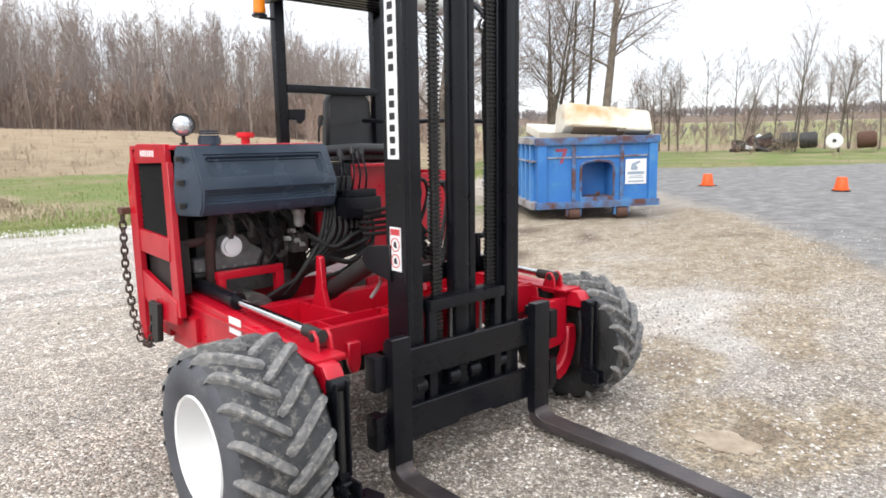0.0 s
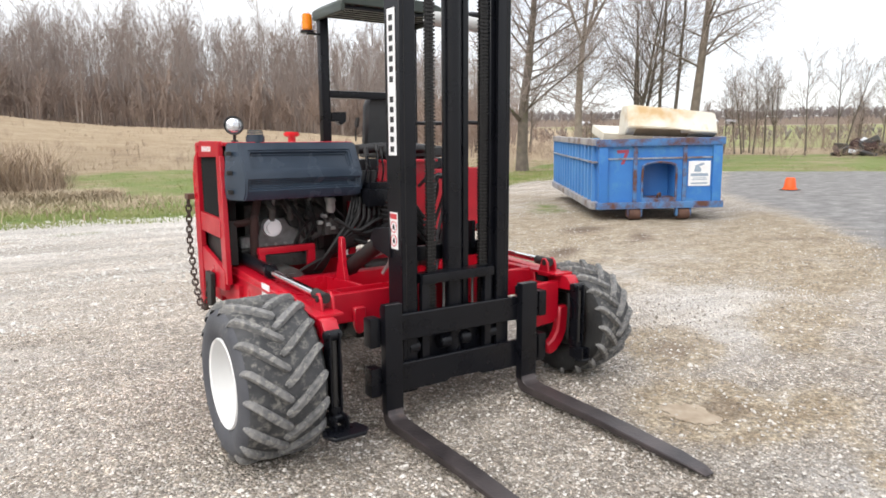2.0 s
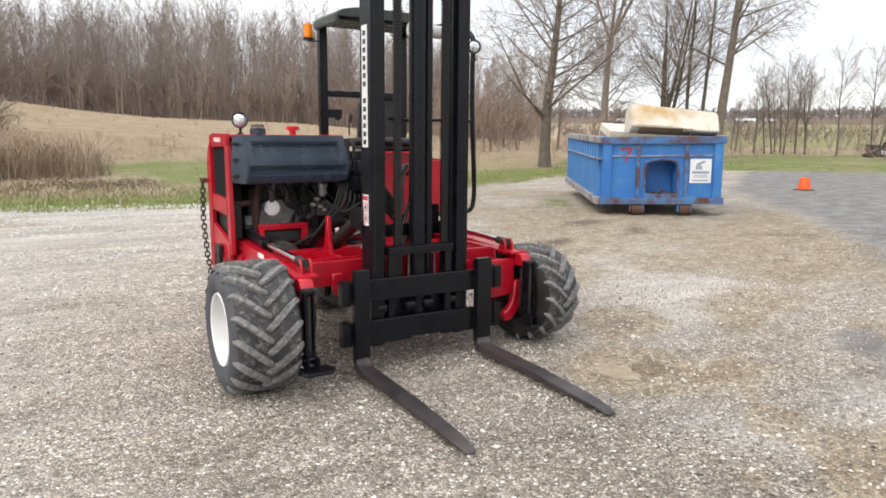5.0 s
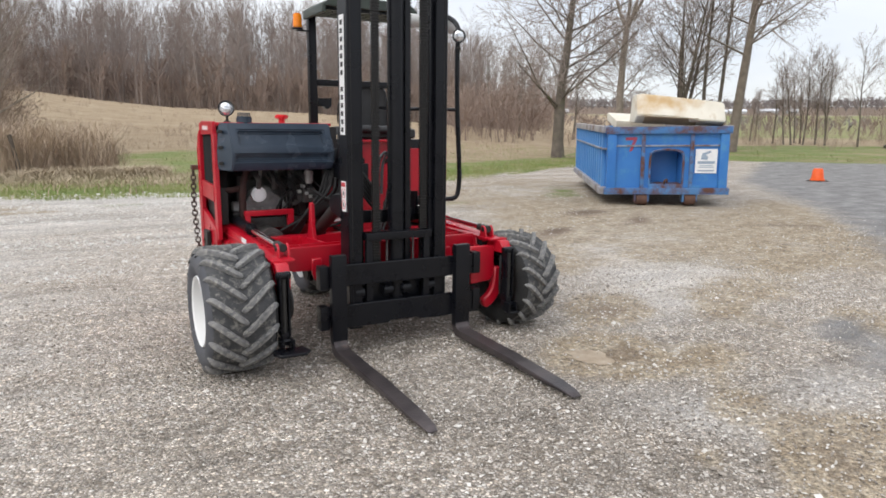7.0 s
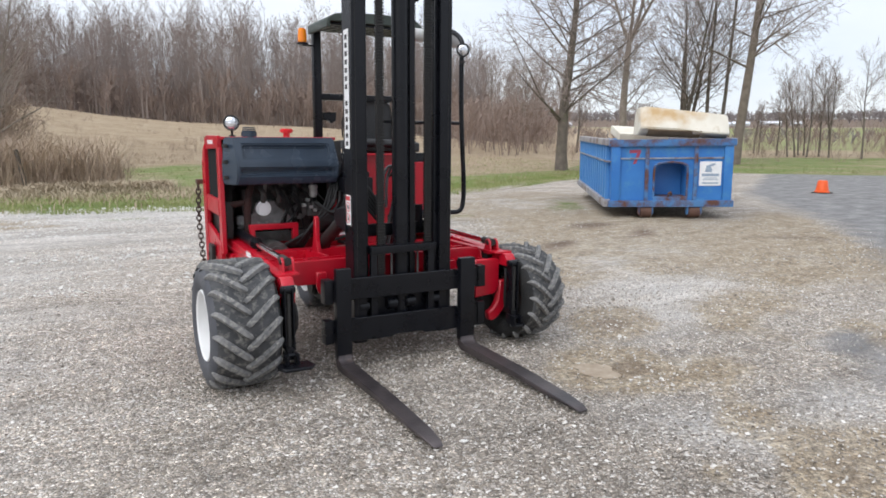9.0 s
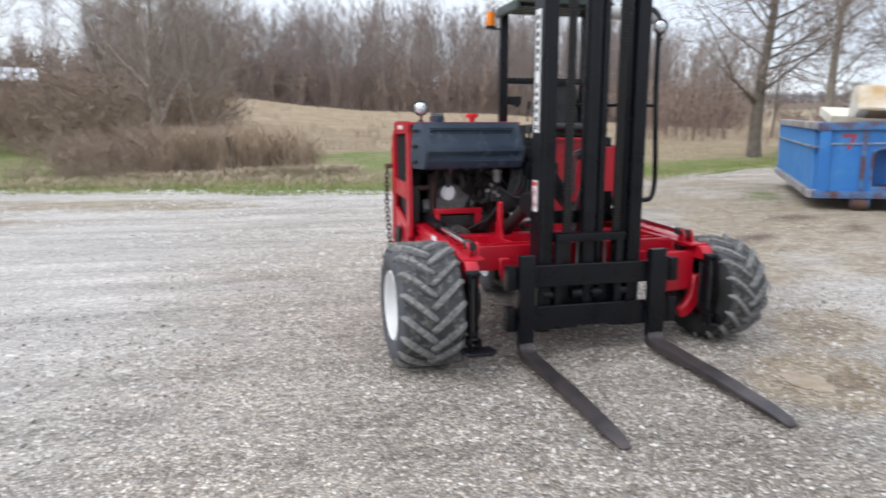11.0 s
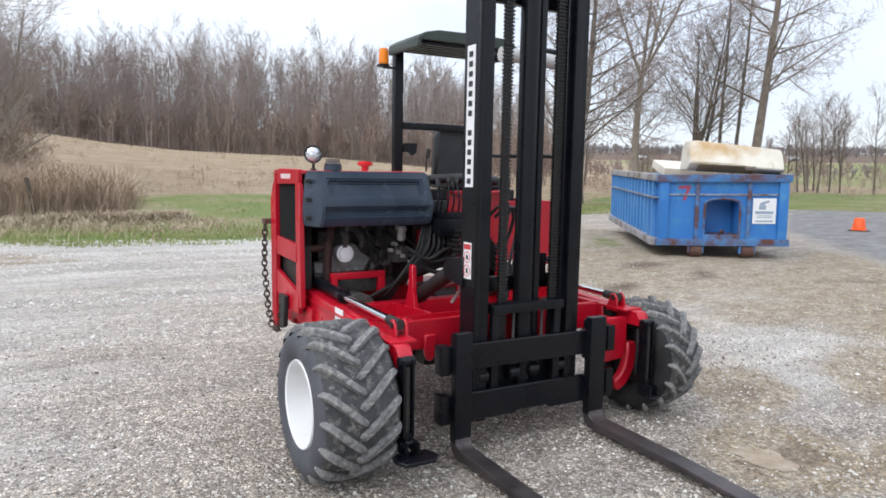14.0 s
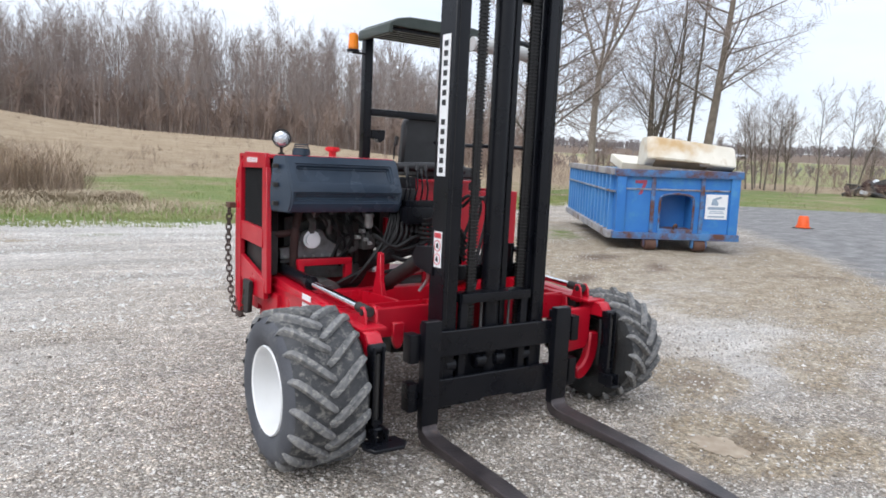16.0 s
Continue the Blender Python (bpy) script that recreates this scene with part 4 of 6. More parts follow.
# fork carriage
bm = plate(bmesh.new(), [(-0.56, 0.455), (-0.56, 0.59), (-0.40, 0.59), (0.40, 0.582), (0.575, 0.582), (0.575, 0.445), (-0.40, 0.455)], "y", 0.040, 0.066, 0.004)
part("carriage_bar", bm, BLACK, fork, "black upper carriage bar")
bm = plate(bmesh.new(), [(-0.56, 0.20), (-0.56, 0.335), (0.58, 0.325), (0.58, 0.17), (0.30, 0.172), (0.12, 0.176), (0.10, 0.19), (-0.10, 0.195), (-0.12, 0.18), (-0.40, 0.185)], "y", 0.040, 0.066, 0.004)
part("carriage_bar", bm, BLACK, fork, "black lower carriage bar")
for x in (-0.235, 0.175):
    part("carriage_post", box(bmesh.new(), x - 0.022, x + 0.022, 0.066, 0.100, 0.20, 0.775, 0.005), BLACK, fork)
part("carriage_tie", box(bmesh.new(), -0.262, 0.205, 0.05, 0.150, 0.725, 0.775, 0.006), BLACK, fork)
for x in (-0.10, 0.09):
    part("chain_anchor", rod(bmesh.new(), (x, 0.10, 0.56), (x, 0.10, 0.73), 0.007), CAST, fork)
for x in (-0.568, 0.535):
    for z0, z1 in ((0.455, 0.59), (0.20, 0.335)):
        part("end_stop", box(bmesh.new(), x - 0.012, x + 0.045, 0.030, 0.105, z0 - 0.01, z1 + 0.004, 0.008), BLACK, fork)


for x in (-0.30, -0.10, 0.03, 0.21):
    part("guide_roller", rod(bmesh.new(), (x - 0.035, 0.105, 0.39), (x + 0.035, 0.105, 0.39), 0.040, seg=18, bevel=0.006), BLACK, fork)
part("carriage_back", box(bmesh.new(), -0.30, 0.24, 0.125, 0.145, 0.22, 0.56, 0.004), BLACK, fork)


def fork_tine(x0, x1):
    bm = bmesh.new()
    xm, w = (x0 + x1) / 2, (x1 - x0) / 2
    # side outline of shank, heel and blade, swept across the width; the blade's tip narrows
    top = [(0.040, 0.655), (0.040, 0.10), (0.028, 0.052), (-0.008, 0.030), (-0.60, 0.034), (-1.02, 0.024), (-1.15, 0.020), (-1.195, 0.012)]
    low = [(-0.004, 0.665), (-0.004, 0.13), (-0.016, 0.094), (-0.06, 0.078), (-0.60, 0.068), (-1.02, 0.046), (-1.15, 0.034), (-1.195, 0.022)]
    wid = [w, w, w, w, w, w * 0.95, w * 0.74, w * 0.52]
    rows = []
    for (ya, za), (yb, zb), ww in zip(top, low, wid):
        rows.append([bm.verts.new((xm - ww, ya, za)), bm.verts.new((xm + ww, ya, za)), bm.verts.new((xm + ww, yb, zb)), bm.verts.new((xm - ww, yb, zb))])
    for p, q in zip(rows, rows[1:]):
        for j in range(4):
            bm.faces.new((p[j], p[(j + 1) % 4], q[(j + 1) % 4], q[j]))
    bm.faces.new(rows[0])
    bm.faces.new(rows[-1][::-1])
    bmesh.ops.recalc_face_normals(bm, faces=bm.faces)
    bmesh.ops.bevel(bm, geom=bm.edges[:], offset=0.004, segments=1, affect="EDGES")
    return bm


for x0, x1 in ((-0.515, -0.422), (0.364, 0.470)):
    f = part("fork", fork_tine(x0, x1), FORK, fork, "worn brown-black steel fork resting low over gravel")
    part("fork_shank_paint", box(bmesh.new(), x0 - 0.002, x1 + 0.002, -0.0065, 0.0425, 0.10, 0.662, 0.004), BLACK, f)
    part("fork_hook", box(bmesh.new(), x0 + 0.01, x1 - 0.01, 0.036, 0.075, 0.592, 0.64, 0.006), BLACK, f)


# decals on the mast's flank
lab = part("name_strip", box(bmesh.new(), -0.3755, -0.3725, 0.104, 0.178, 1.385, 2.09, 0.0), DECAL, fork, "white strip with black lettering bars", smooth=False)
z = 2.06
for k in range(14):
    if k != 7:
        part("lettering_bar", box(bmesh.new(), -0.3775, -0.3756, 0.124, 0.158, z - 0.028, z, 0.0), DECAL_BLACK, lab, smooth=False)
    z -= 0.0485
warn = part("warning_sticker", box(bmesh.new(), -0.3755, -0.3725, 0.104, 0.178, 0.912, 1.10, 0.0), DECAL, fork, "white and red warning sticker with two ring signs", smooth=False)
part("sticker_band", box(bmesh.new(), -0.3775, -0.3756, 0.110, 0.172, 1.066, 1.092, 0.0), DECAL_RED, warn, smooth=False)
for zc in (1.025, 0.955):
    ring = lathe(bmesh.new(), [(-0.3775, 0.030), (-0.3775, 0.026), (-0.3756, 0.026), (-0.3756, 0.030), (-0.3775, 0.030)], 24, (0, 0.141, zc))
    part("sticker_ring", ring, DECAL_RED, warn, smooth=False)
    part("sticker_mark", plate(bmesh.new(), [(0.130, zc - 0.014), (0.152, zc - 0.010), (0.150, zc + 0.006), (0.141, zc + 0.016), (0.134, zc + 0.008)], "x", -0.3775, -0.3756, 0.0), DECAL_BLACK, warn, smooth=False)

# engine side: radiator frame, grille, hood and plastic cover
bm = bmesh.new()
plate(bm, [(1.17, 1.46), (1.57, 1.465), (1.68, 1.36), (1.17, 1.372)], "x", -0.945, -0.915)
plate(bm, [(1.15, 1.375), (1.225, 1.375), (1.215, 0.62), (1.12, 0.62)], "x", -0.945, -0.915)
plate(bm, [(1.615, 1.40), (1.68, 1.362), (1.735, 1.26), (1.73, 0.40), (1.62, 0.40)], "x", -0.955, -0.925)
plate(bm, [(1.20, 1.005), (1.64, 1.02), (1.64, 0.90), (1.20, 0.89)], "x", -0.95, -0.92)
plate(bm, [(1.16, 0.70), (1.64, 0.80), (1.64, 0.66), (1.45, 0.56), (1.16, 0.58)], "x", -0.95, -0.92)
part("radiator_frame", bm, RED, fork)
bm = bmesh.new()
for k in range(-22, 24):
    for d in (-1, 1):
        pts, y0, y1, z0, z1 = [], 1.230, 1.612, 1.008, 1.372
        c = k * 0.028
        ends = []
        for y in (y0, y1):
            z = 1.19 + d * (y - 1.42) * 0.9 + c
            ends.append((y, z))
        (ya, za), (yb, zb) = ends
        sl = (zb - za) / (yb - ya)
        lo, hi = sorted(((z0 - za) / sl + ya, (z1 - za) / sl + ya))
        ya2, yb2 = max(ya, lo), min(yb, hi)
        if yb2 - ya2 > 0.01:
            rod(bm, (-0.925 - 0.002 * d, ya2, za + sl * (ya2 - ya)), (-0.925 - 0.002 * d, yb2, za + sl * (yb2 - ya)), 0.0046, seg=4)
part("grille", bm, GRILLE, fork, "black expanded-metal radiator grille", smooth=False)
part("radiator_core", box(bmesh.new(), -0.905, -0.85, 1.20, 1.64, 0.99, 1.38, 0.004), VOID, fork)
# dark block added in the lower opening in place of its shaded inside
part("core_opening_dark", box(bmesh.new(), -0.905, -0.85, 1.20, 1.64, 0.72, 0.988, 0.004), BLACK_DULL, fork)
badge = part("badge", box(bmesh.new(), -0.9475, -0.9455, 1.30, 1.52, 1.395, 1.435, 0.0), DECAL_RED, fork, "red badge with white lettering bars", smooth=False)
for k in range(6):
    y = 1.315 + 0.034 * k
    bm = box(bmesh.new(), -0.949, -0.9476, y, y + 0.009, 1.40, 1.43, 0.0)
    box(bm, -0.949, -0.9476, y + 0.014, y + 0.023, 1.40, 1.43, 0.0)
    part("lettering_bar", bm, DECAL, badge, smooth=False)
bm = box(bmesh.new(), -0.93, -0.10, 1.142, 1.72, 1.432, 1.455, 0.008)
box(bm, -0.105, 0.04, 1.45, 1.82, 1.434, 1.457, 0.008)
box(bm, -0.93, 0.02, 1.70, 1.74, 0.62, 1.45, 0.006)
part("hood", bm, RED, fork)
# black backing added to stand for the shade inside the engine bay
bm = box(box(bmesh.new(), -0.90, 0.03, 1.62, 1.69, 0.55, 1.43, 0.004), -0.10, 0.03, 1.30, 1.63, 0.86, 1.43, 0.004)
part("bay_backing", bm, BLACK_DULL, fork)
part("bay_post", box(bmesh.new(), -0.075, -0.03, 1.262, 1.298, 0.62, 1.06, 0.004), RED, fork)


def cover_mesh():
    """The moulded cover: a hipped box, its lower band drawn in, with two shallow sunk panels."""
    bm = bmesh.new()
    levels = [(1.451, -0.905, -0.115, 1.14, -0.860, 1.065), (1.255, -0.925, -0.100, 1.14, -0.848, 0.985), (1.165, -0.925, -0.105, 1.14, -0.850, 0.992), (1.120, -0.918, -0.112, 1.14, -0.858, 1.012)]
    rows = []
    for z, xl, xr, yb, xf, yf in levels:
        rows.append([bm.verts.new((xl, yb, z)), bm.verts.new((xf, yf, z)), bm.verts.new((xr - 0.01, yf, z)), bm.verts.new((xr, yf + 0.02, z)), bm.verts.new((xr, yb, z))])
    faces = []
    for p, q in zip(rows, rows[1:]):
        for j in range(4):
            faces.append(bm.faces.new((p[j], p[j + 1], q[j + 1], q[j])))
    bm.faces.new(rows[0][::-1])
    bm.faces.new(rows[-1])
    bmesh.ops.recalc_face_normals(bm, faces=bm.faces)
    for k, dz in ((1, 0.052), (5, 0.019)):
        f = faces[k]
        bmesh.ops.inset_individual(bm, faces=[f], thickness=dz, depth=0.0, use_even_offset=True)
        bmesh.ops.inset_individual(bm, faces=[f], thickness=0.013, depth=-0.030 if k == 1 else -0.022, use_even_offset=True)
    bmesh.ops.bevel(bm, geom=[e for e in bm.edges if e.calc_face_angle(0) > 0.3], offset=0.0075, segments=2, affect="EDGES")
    return bm


cover = part("engine_cover", cover_mesh(), PLASTIC, fork, "dark blue-grey moulded plastic engine cover")
for z in (1.39, 1.28, 1.17):
    part("cover_clip", box(bmesh.new(), -0.928, -0.895, 1.075, 1.105, z - 0.012, z + 0.012, 0.005), BLACK_DULL, cover)

# on the hood
bm = rod(bmesh.new(), (-0.715, 1.19, 1.45), (-0.715, 1.19, 1.495), 0.055, seg=24, bevel=0.006)
for k in range(3):
    rod(bm, (-0.715, 1.19, 1.492 + k * 0.012), (-0.715, 1.19, 1.500 + k * 0.012), 0.052 - 0.003 * k, seg=24, bevel=0.003)
part("radiator_cap", bm, PLASTIC, fork, "dark ribbed filler cap")
bm = rod(bmesh.new(), (-0.30, 1.66, 1.45), (-0.30, 1.66, 1.492), 0.026, seg=16)
rod(bm, (-0.30, 1.66, 1.490), (-0.30, 1.66, 1.522), 0.054, seg=10, bevel=0.008)
part("fuel_cap", bm, RED_PLASTIC, fork, "red plastic fuel cap")


def work_lamp(c, aim, r=0.056):
    """Round lamp: bowl, bezel and lens, on a bracket; aim is its heading in degrees about z."""
    m = Matrix.Translation(c) @ pose(0, 0, 0, 0, 0, aim)
    b = lathe(bmesh.new(), [(0.075, 0.0), (0.072, r * 0.45), (0.05, r * 0.82), (0.01, r), (-0.012, r), (-0.016, r * 0.93), (-0.004, r * 0.86)], 28)
    lamp = part("work_lamp", b, BLACK, fork, "round black work lamp with clear lens")
    lamp.matrix_basis = m
    part("lens", lathe(bmesh.new(), [(-0.006, r * 0.88), (-0.016, r * 0.6), (-0.021, r * 0.3), (-0.022, 0.0)], 28), LENS, lamp)
    b = rod(bmesh.new(), (0.02, 0, -r), (0.02, 0, -r - 0.035), 0.009)
    box(b, -0.005, 0.05, -0.02, 0.02, -r - 0.045, -r - 0.03, 0.003)
    part("lamp_bracket", b, BLACK_DULL, lamp)
    return lamp


work_lamp((-0.83, 1.22, 1.552), 70)
work_lamp((0.845, 0.80, 2.125), 65, 0.052)

# engine, seen in the open bay
block = part("engine_block", box(box(bmesh.new(), -0.74, -0.20, 1.40, 1.60, 0.74, 1.06, 0.015), -0.50, -0.26, 1.36, 1.42, 0.80, 0.98, 0.012), CAST, fork, "grimy cast engine block")
bm = plate(bmesh.new(), [(-0.80, 0.80), (-0.80, 0.87), (-0.69, 0.88), (-0.67, 0.95), (-0.60, 0.985), (-0.52, 0.98), (-0.48, 0.93), (-0.42, 0.89), (-0.38, 0.84), (-0.38, 0.80)], "y", 1.29, 1.36, 0.008)
part("timing_case", bm, IRON, block, "dull grey cast timing case")
for k in range(7):
    part("case_bolt", rod(bmesh.new(), (-0.77 + 0.062 * k, 1.278, 0.815), (-0.77 + 0.062 * k, 1.292, 0.815), 0.011, seg=6), ALU, block, smooth=False)
part("sump_gasket", box(bmesh.new(), -0.80, -0.36, 1.285, 1.40, 0.776, 0.798, 0.004), CAST, block)
for x, z, r in ((-0.46, 0.965, 0.048), (-0.375, 0.93, 0.030)):
    part("pulley", rod(bmesh.new(), (x, 1.235, z), (x, 1.285, z), r, seg=22, bevel=0.008), BLACK_DULL, block)
for x0, z0 in ((-0.30, 0.985), (-0.275, 0.93), (-0.33, 0.945), (-0.245, 0.905)):
    part("pump_fitting", rod(box(bmesh.new(), x0 - 0.014, x0 + 0.014, 1.15, 1.19, z0 - 0.012, z0 + 0.012, 0.004), (x0, 1.13, z0), (x0, 1.155, z0), 0.009, seg=8), ALU, block)
for k in range(5):
    x = -0.66 + 0.085 * k
    part("injector_pipe", tube(bmesh.new(), [(x, 1.25, 1.085), (x + 0.015, 1.20, 1.06), (x + 0.05, 1.215, 1.01), (x + 0.09, 1.26, 0.975)], 0.0045, 6, 5), CAST, block)
part("rocker_cover", box(bmesh.new(), -0.68, -0.30, 1.30, 1.46, 1.06, 1.12, 0.02), CAST, block)
part("oil_pan", box(bmesh.new(), -0.72, -0.24, 1.30, 1.58, 0.66, 0.745, 0.015), CAST, block)
bm = rod(bmesh.new(), (-0.622, 1.205, 0.930), (-0.612, 1.32, 0.925), 0.056, seg=28, bevel=0.016)
part("oil_filter", bm, FILTER, fork, "white spin-on oil filter")
for k in range(4):
    x = -0.64 + 0.12 * k
    part("intake_runner", tube(bmesh.new(), [(x, 1.36, 1.05), (x, 1.27, 1.08), (x + 0.02, 1.22, 1.04), (x + 0.02, 1.24, 0.97)], 0.022), CAST, block)
    part("injector", rod(bmesh.new(), (x + 0.05, 1.30, 1.04), (x + 0.05, 1.27, 1.11), 0.013, seg=8), ALU, block)
part("alternator", rod(bmesh.new(), (-0.36, 1.19, 0.90), (-0.36, 1.31, 0.90), 0.065, seg=20, bevel=0.012), CAST, block)
part("fuel_filter", rod(rod(bmesh.new(), (-0.255, 1.16, 1.005), (-0.255, 1.16, 1.075), 0.029, seg=18, bevel=0.008), (-0.255, 1.16, 1.07), (-0.255, 1.16, 1.10), 0.036, seg=18, bevel=0.006), ALU, block, "pale fuel filter bowl")
part("pump", box(bmesh.new(), -0.30, -0.20, 1.16, 1.26, 0.86, 0.97, 0.015), CAST, block)
part("exhaust_pipe", tube(bmesh.new(), [(-0.74, 1.22, 0.66), (-0.745, 1.21, 0.85), (-0.74, 1.20, 1.0), (-0.70, 1.24, 1.12)], 0.026, 12), RUST_DARK, fork, "rust-brown exhaust pipe")
part("cross_pipe", tube(bmesh.new(), [(-0.90, 1.25, 0.98), (-0.84, 1.21, 0.97), (-0.76, 1.22, 0.98)], 0.022, 10), RUST_DARK, fork)
part("fan_belt", tube(bmesh.new(), [(-0.36, 1.175, 0.96), (-0.43, 1.175, 0.84), (-0.52, 1.175, 0.78), (-0.44, 1.175, 0.93)], 0.008, 6, 6, True), HOSE, block)
for k in range(9):
    a = random.Random(k)
    x = -0.52 + 0.04 * k
    p = [(x, 1.24, 1.10 - 0.02 * (k % 3)), (x + a.uniform(-0.03, 0.05), 1.17, 1.02), (x + a.uniform(0.0, 0.08), 1.18, 0.92), (x + a.uniform(0.02, 0.1), 1.25, a.uniform(0.74, 0.86))]
    part("engine_hose", tube(bmesh.new(), p, a.uniform(0.006, 0.013), 6, 5), HOSE, fork)

# red gate and supports under the engine
bm = box(bmesh.new(), -0.76, -0.40, 1.09, 1.13, 0.785, 0.825, 0.004)
box(bm, -0.755, -0.72, 1.09, 1.13, 0.62, 0.79, 0.004)
box(bm, -0.445, -0.40, 1.09, 1.13, 0.60, 0.79, 0.004)
part("engine_support", bm, RED, fork)
part("gearbox", rod(bmesh.new(), (-0.58, 1.02, 0.60), (-0.58, 1.28, 0.60), 0.095, seg=24, bevel=0.03), CAST, fork)
bm = box(bmesh.new(), -0.90, -0.45, 1.06, 1.44, 0.50, 0.62, 0.004)
part("chassis_side", bm, RED, fork)
bm = box(bmesh.new(), -0.90, 0.75, 1.42, 1.70, 0.46, 0.66, 0.006)
part("chassis_beam", bm, RED, fork)
plate_out = [(0.69, 0.64), (0.722, 0.74), (0.735, 0.90), (0.772, 0.905), (0.788, 0.76), (0.83, 0.64)]
for x in (-0.375, 0.25):
    part("mast_pivot_plate", plate(bmesh.new(), plate_out, "x", x - 0.014, x + 0.014), RED, fork)
for x in (-0.315, 0.215):
    bm = rod(bmesh.new(), (x, 0.80, 0.70), (x, 0.36, 0.93), 0.044, seg=20, bevel=0.006)
    rod(bm, (x - 0.05, 0.35, 0.935), (x + 0.05, 0.35, 0.935), 0.032, seg=16, bevel=0.004)
    rod(bm, (x - 0.05, 0.80, 0.70), (x + 0.05, 0.80, 0.70), 0.035, seg=16, bevel=0.004)
    part("tilt_cylinder", bm, BLACK_DULL, fork)
    part("tilt_bracket", plate(bmesh.new(), [(0.17, 0.86), (0.17, 1.02), (0.34, 1.0), (0.385, 0.94), (0.34, 0.89)], "x", x - 0.07, x - 0.05), BLACK, fork)

# operator's console, levers, hoses, seat
bm = plate(bmesh.new(), [(0.04, 1.335), (0.46, 1.335), (0.46, 1.265), (0.90, 1.265), (0.90, 0.85), (0.32, 0.85), (0.32, 0.62), (0.115, 0.62), (0.11, 1.06), (0.04, 1.09)], "y", 1.06, 1.075)
box(bm, 0.04, 0.46, 0.99, 1.075, 1.320, 1.336, 0.003)
box(bm, 0.44, 0.90, 1.07, 1.60, 0.85, 0.87, 0.003)
box(bm, 0.885, 0.90, 1.07, 1.72, 0.80, 1.265, 0.003)
part("console", bm, RED, fork)
part("seat_pedestal", box(box(bmesh.new(), 0.04, 0.86, 1.46, 1.74, 0.80, 1.33, 0.01), 0.56, 0.84, 1.50, 1.72, 0.655, 0.80, 0.01), BLACK, fork)
part("floor_plate", box(bmesh.new(), 0.03, 0.88, 1.08, 1.46, 0.60, 0.62, 0.003), BLACK_DULL, fork)
part("valve_block", box(box(bmesh.new(), -0.10, 0.14, 0.93, 1.05, 1.05, 1.16, 0.01), -0.08, 0.12, 0.95, 1.04, 1.16, 1.20, 0.006), BLACK, fork)
for x, tip, lean in ((-0.09, 1.385, 0.018), (-0.052, 1.37, -0.01), (-0.012, 1.40, 0.02), (0.035, 1.375, 0.004), (0.082, 1.395, -0.012)):
    bm = tube(bmesh.new(), [(x, 1.0, 1.19), (x + lean * 0.4, 0.98, 1.28), (x + lean, 1.01, tip)], 0.006, 6, 5)
    lev = part("control_lever", bm, BLACK, fork)
    part("lever_knob", rod(bmesh.new(), (x + lean, 1.01, tip - 0.01), (x + lean * 1.2, 1.02, tip + 0.035), 0.014, seg=10, bevel=0.005), VINYL, lev)
part("lever_boot", box(bmesh.new(), -0.09, 0.035, 1.06, 1.11, 1.15, 1.27, 0.01), VINYL, fork, "black rubber lever boot")
bm = tube(bmesh.new(), [(0.16, 1.6, 1.46), (0.15, 1.58, 1.53), (0.155, 1.57, 1.57)], 0.006, 6, 5)
part("hand_brake", rod(bm, (0.153, 1.572, 1.555), (0.162, 1.565, 1.625), 0.016, seg=10, bevel=0.006), BLACK_DULL, fork)
a = random.Random(5)
for k in range(8):
    x0 = -0.14 + 0.035 * k
    p = [(x0, 0.98, 1.06), (x0 - 0.04, 0.95, 0.96 - 0.01 * k), (x0 - 0.17 - 0.02 * k, 0.98, 0.82), (-0.36 - 0.02 * k, 1.05, 0.68), (-0.38 - 0.02 * k, 1.15, 0.60)]
    part("hydraulic_hose", tube(bmesh.new(), p, 0.0115, 7, 6), HOSE, fork)
for k in range(5):
    z0 = 1.10 - 0.03 * k
    p = [(-0.02, 1.02, z0), (0.02, 0.90, z0 - 0.02), (-0.10 + 0.05 * k, 0.62, z0 + 0.02), (-0.20, 0.30, z0 + 0.06), (-0.16, 0.19, z0 - 0.05)]
    part("hydraulic_hose", tube(bmesh.new(), p, 0.011, 7, 6), HOSE, fork)
for k in range(3):
    p = [(-0.30 + 0.02 * k, 1.0, 0.98 - 0.05 * k), (-0.18 + 0.03 * k, 0.94, 0.90 - 0.03 * k + a.uniform(-0.02, 0.02)), (-0.05, 0.93, 0.95 - 0.06 * k + a.uniform(-0.025, 0.025)), (0.10, 0.97, 0.98 - 0.04 * k)]
    part("hydraulic_hose", tube(bmesh.new(), p, a.uniform(0.010, 0.015), 7, 6), HOSE, fork)
for x in (-0.10, -0.07):
    part("mast_hose", tube(bmesh.new(), [(x, 0.24, 1.0), (x + 0.02, 0.26, 1.2), (x + 0.07, 0.26, 1.27), (x + 0.12, 0.25, 1.2), (x + 0.06, 0.24, 0.95), (x, 0.22, 0.75)], 0.010, 7, 6), GREY_HOSE, fork)
for k in range(7):
    off = 0.017 * k
    p = [(-0.10 - off * 0.4, 1.06 + 0.012 * (k % 3), 1.15), (-0.125 - off * 0.7, 1.0 + 0.014 * (k % 2), 1.06 - off * 0.2), (-0.19 - off * 0.6, 0.97 + 0.012 * (k % 3), 0.95 - off * 0.2), (-0.30 - off * 0.5, 0.98 + 0.015 * (k % 2), 0.82 - off * 0.3), (-0.40 - off * 0.3, 1.04, 0.70 - off * 0.3)]
    part("hydraulic_hose", tube(bmesh.new(), p, 0.009 + 0.002 * (k % 2), 8, 6), HOSE, fork)
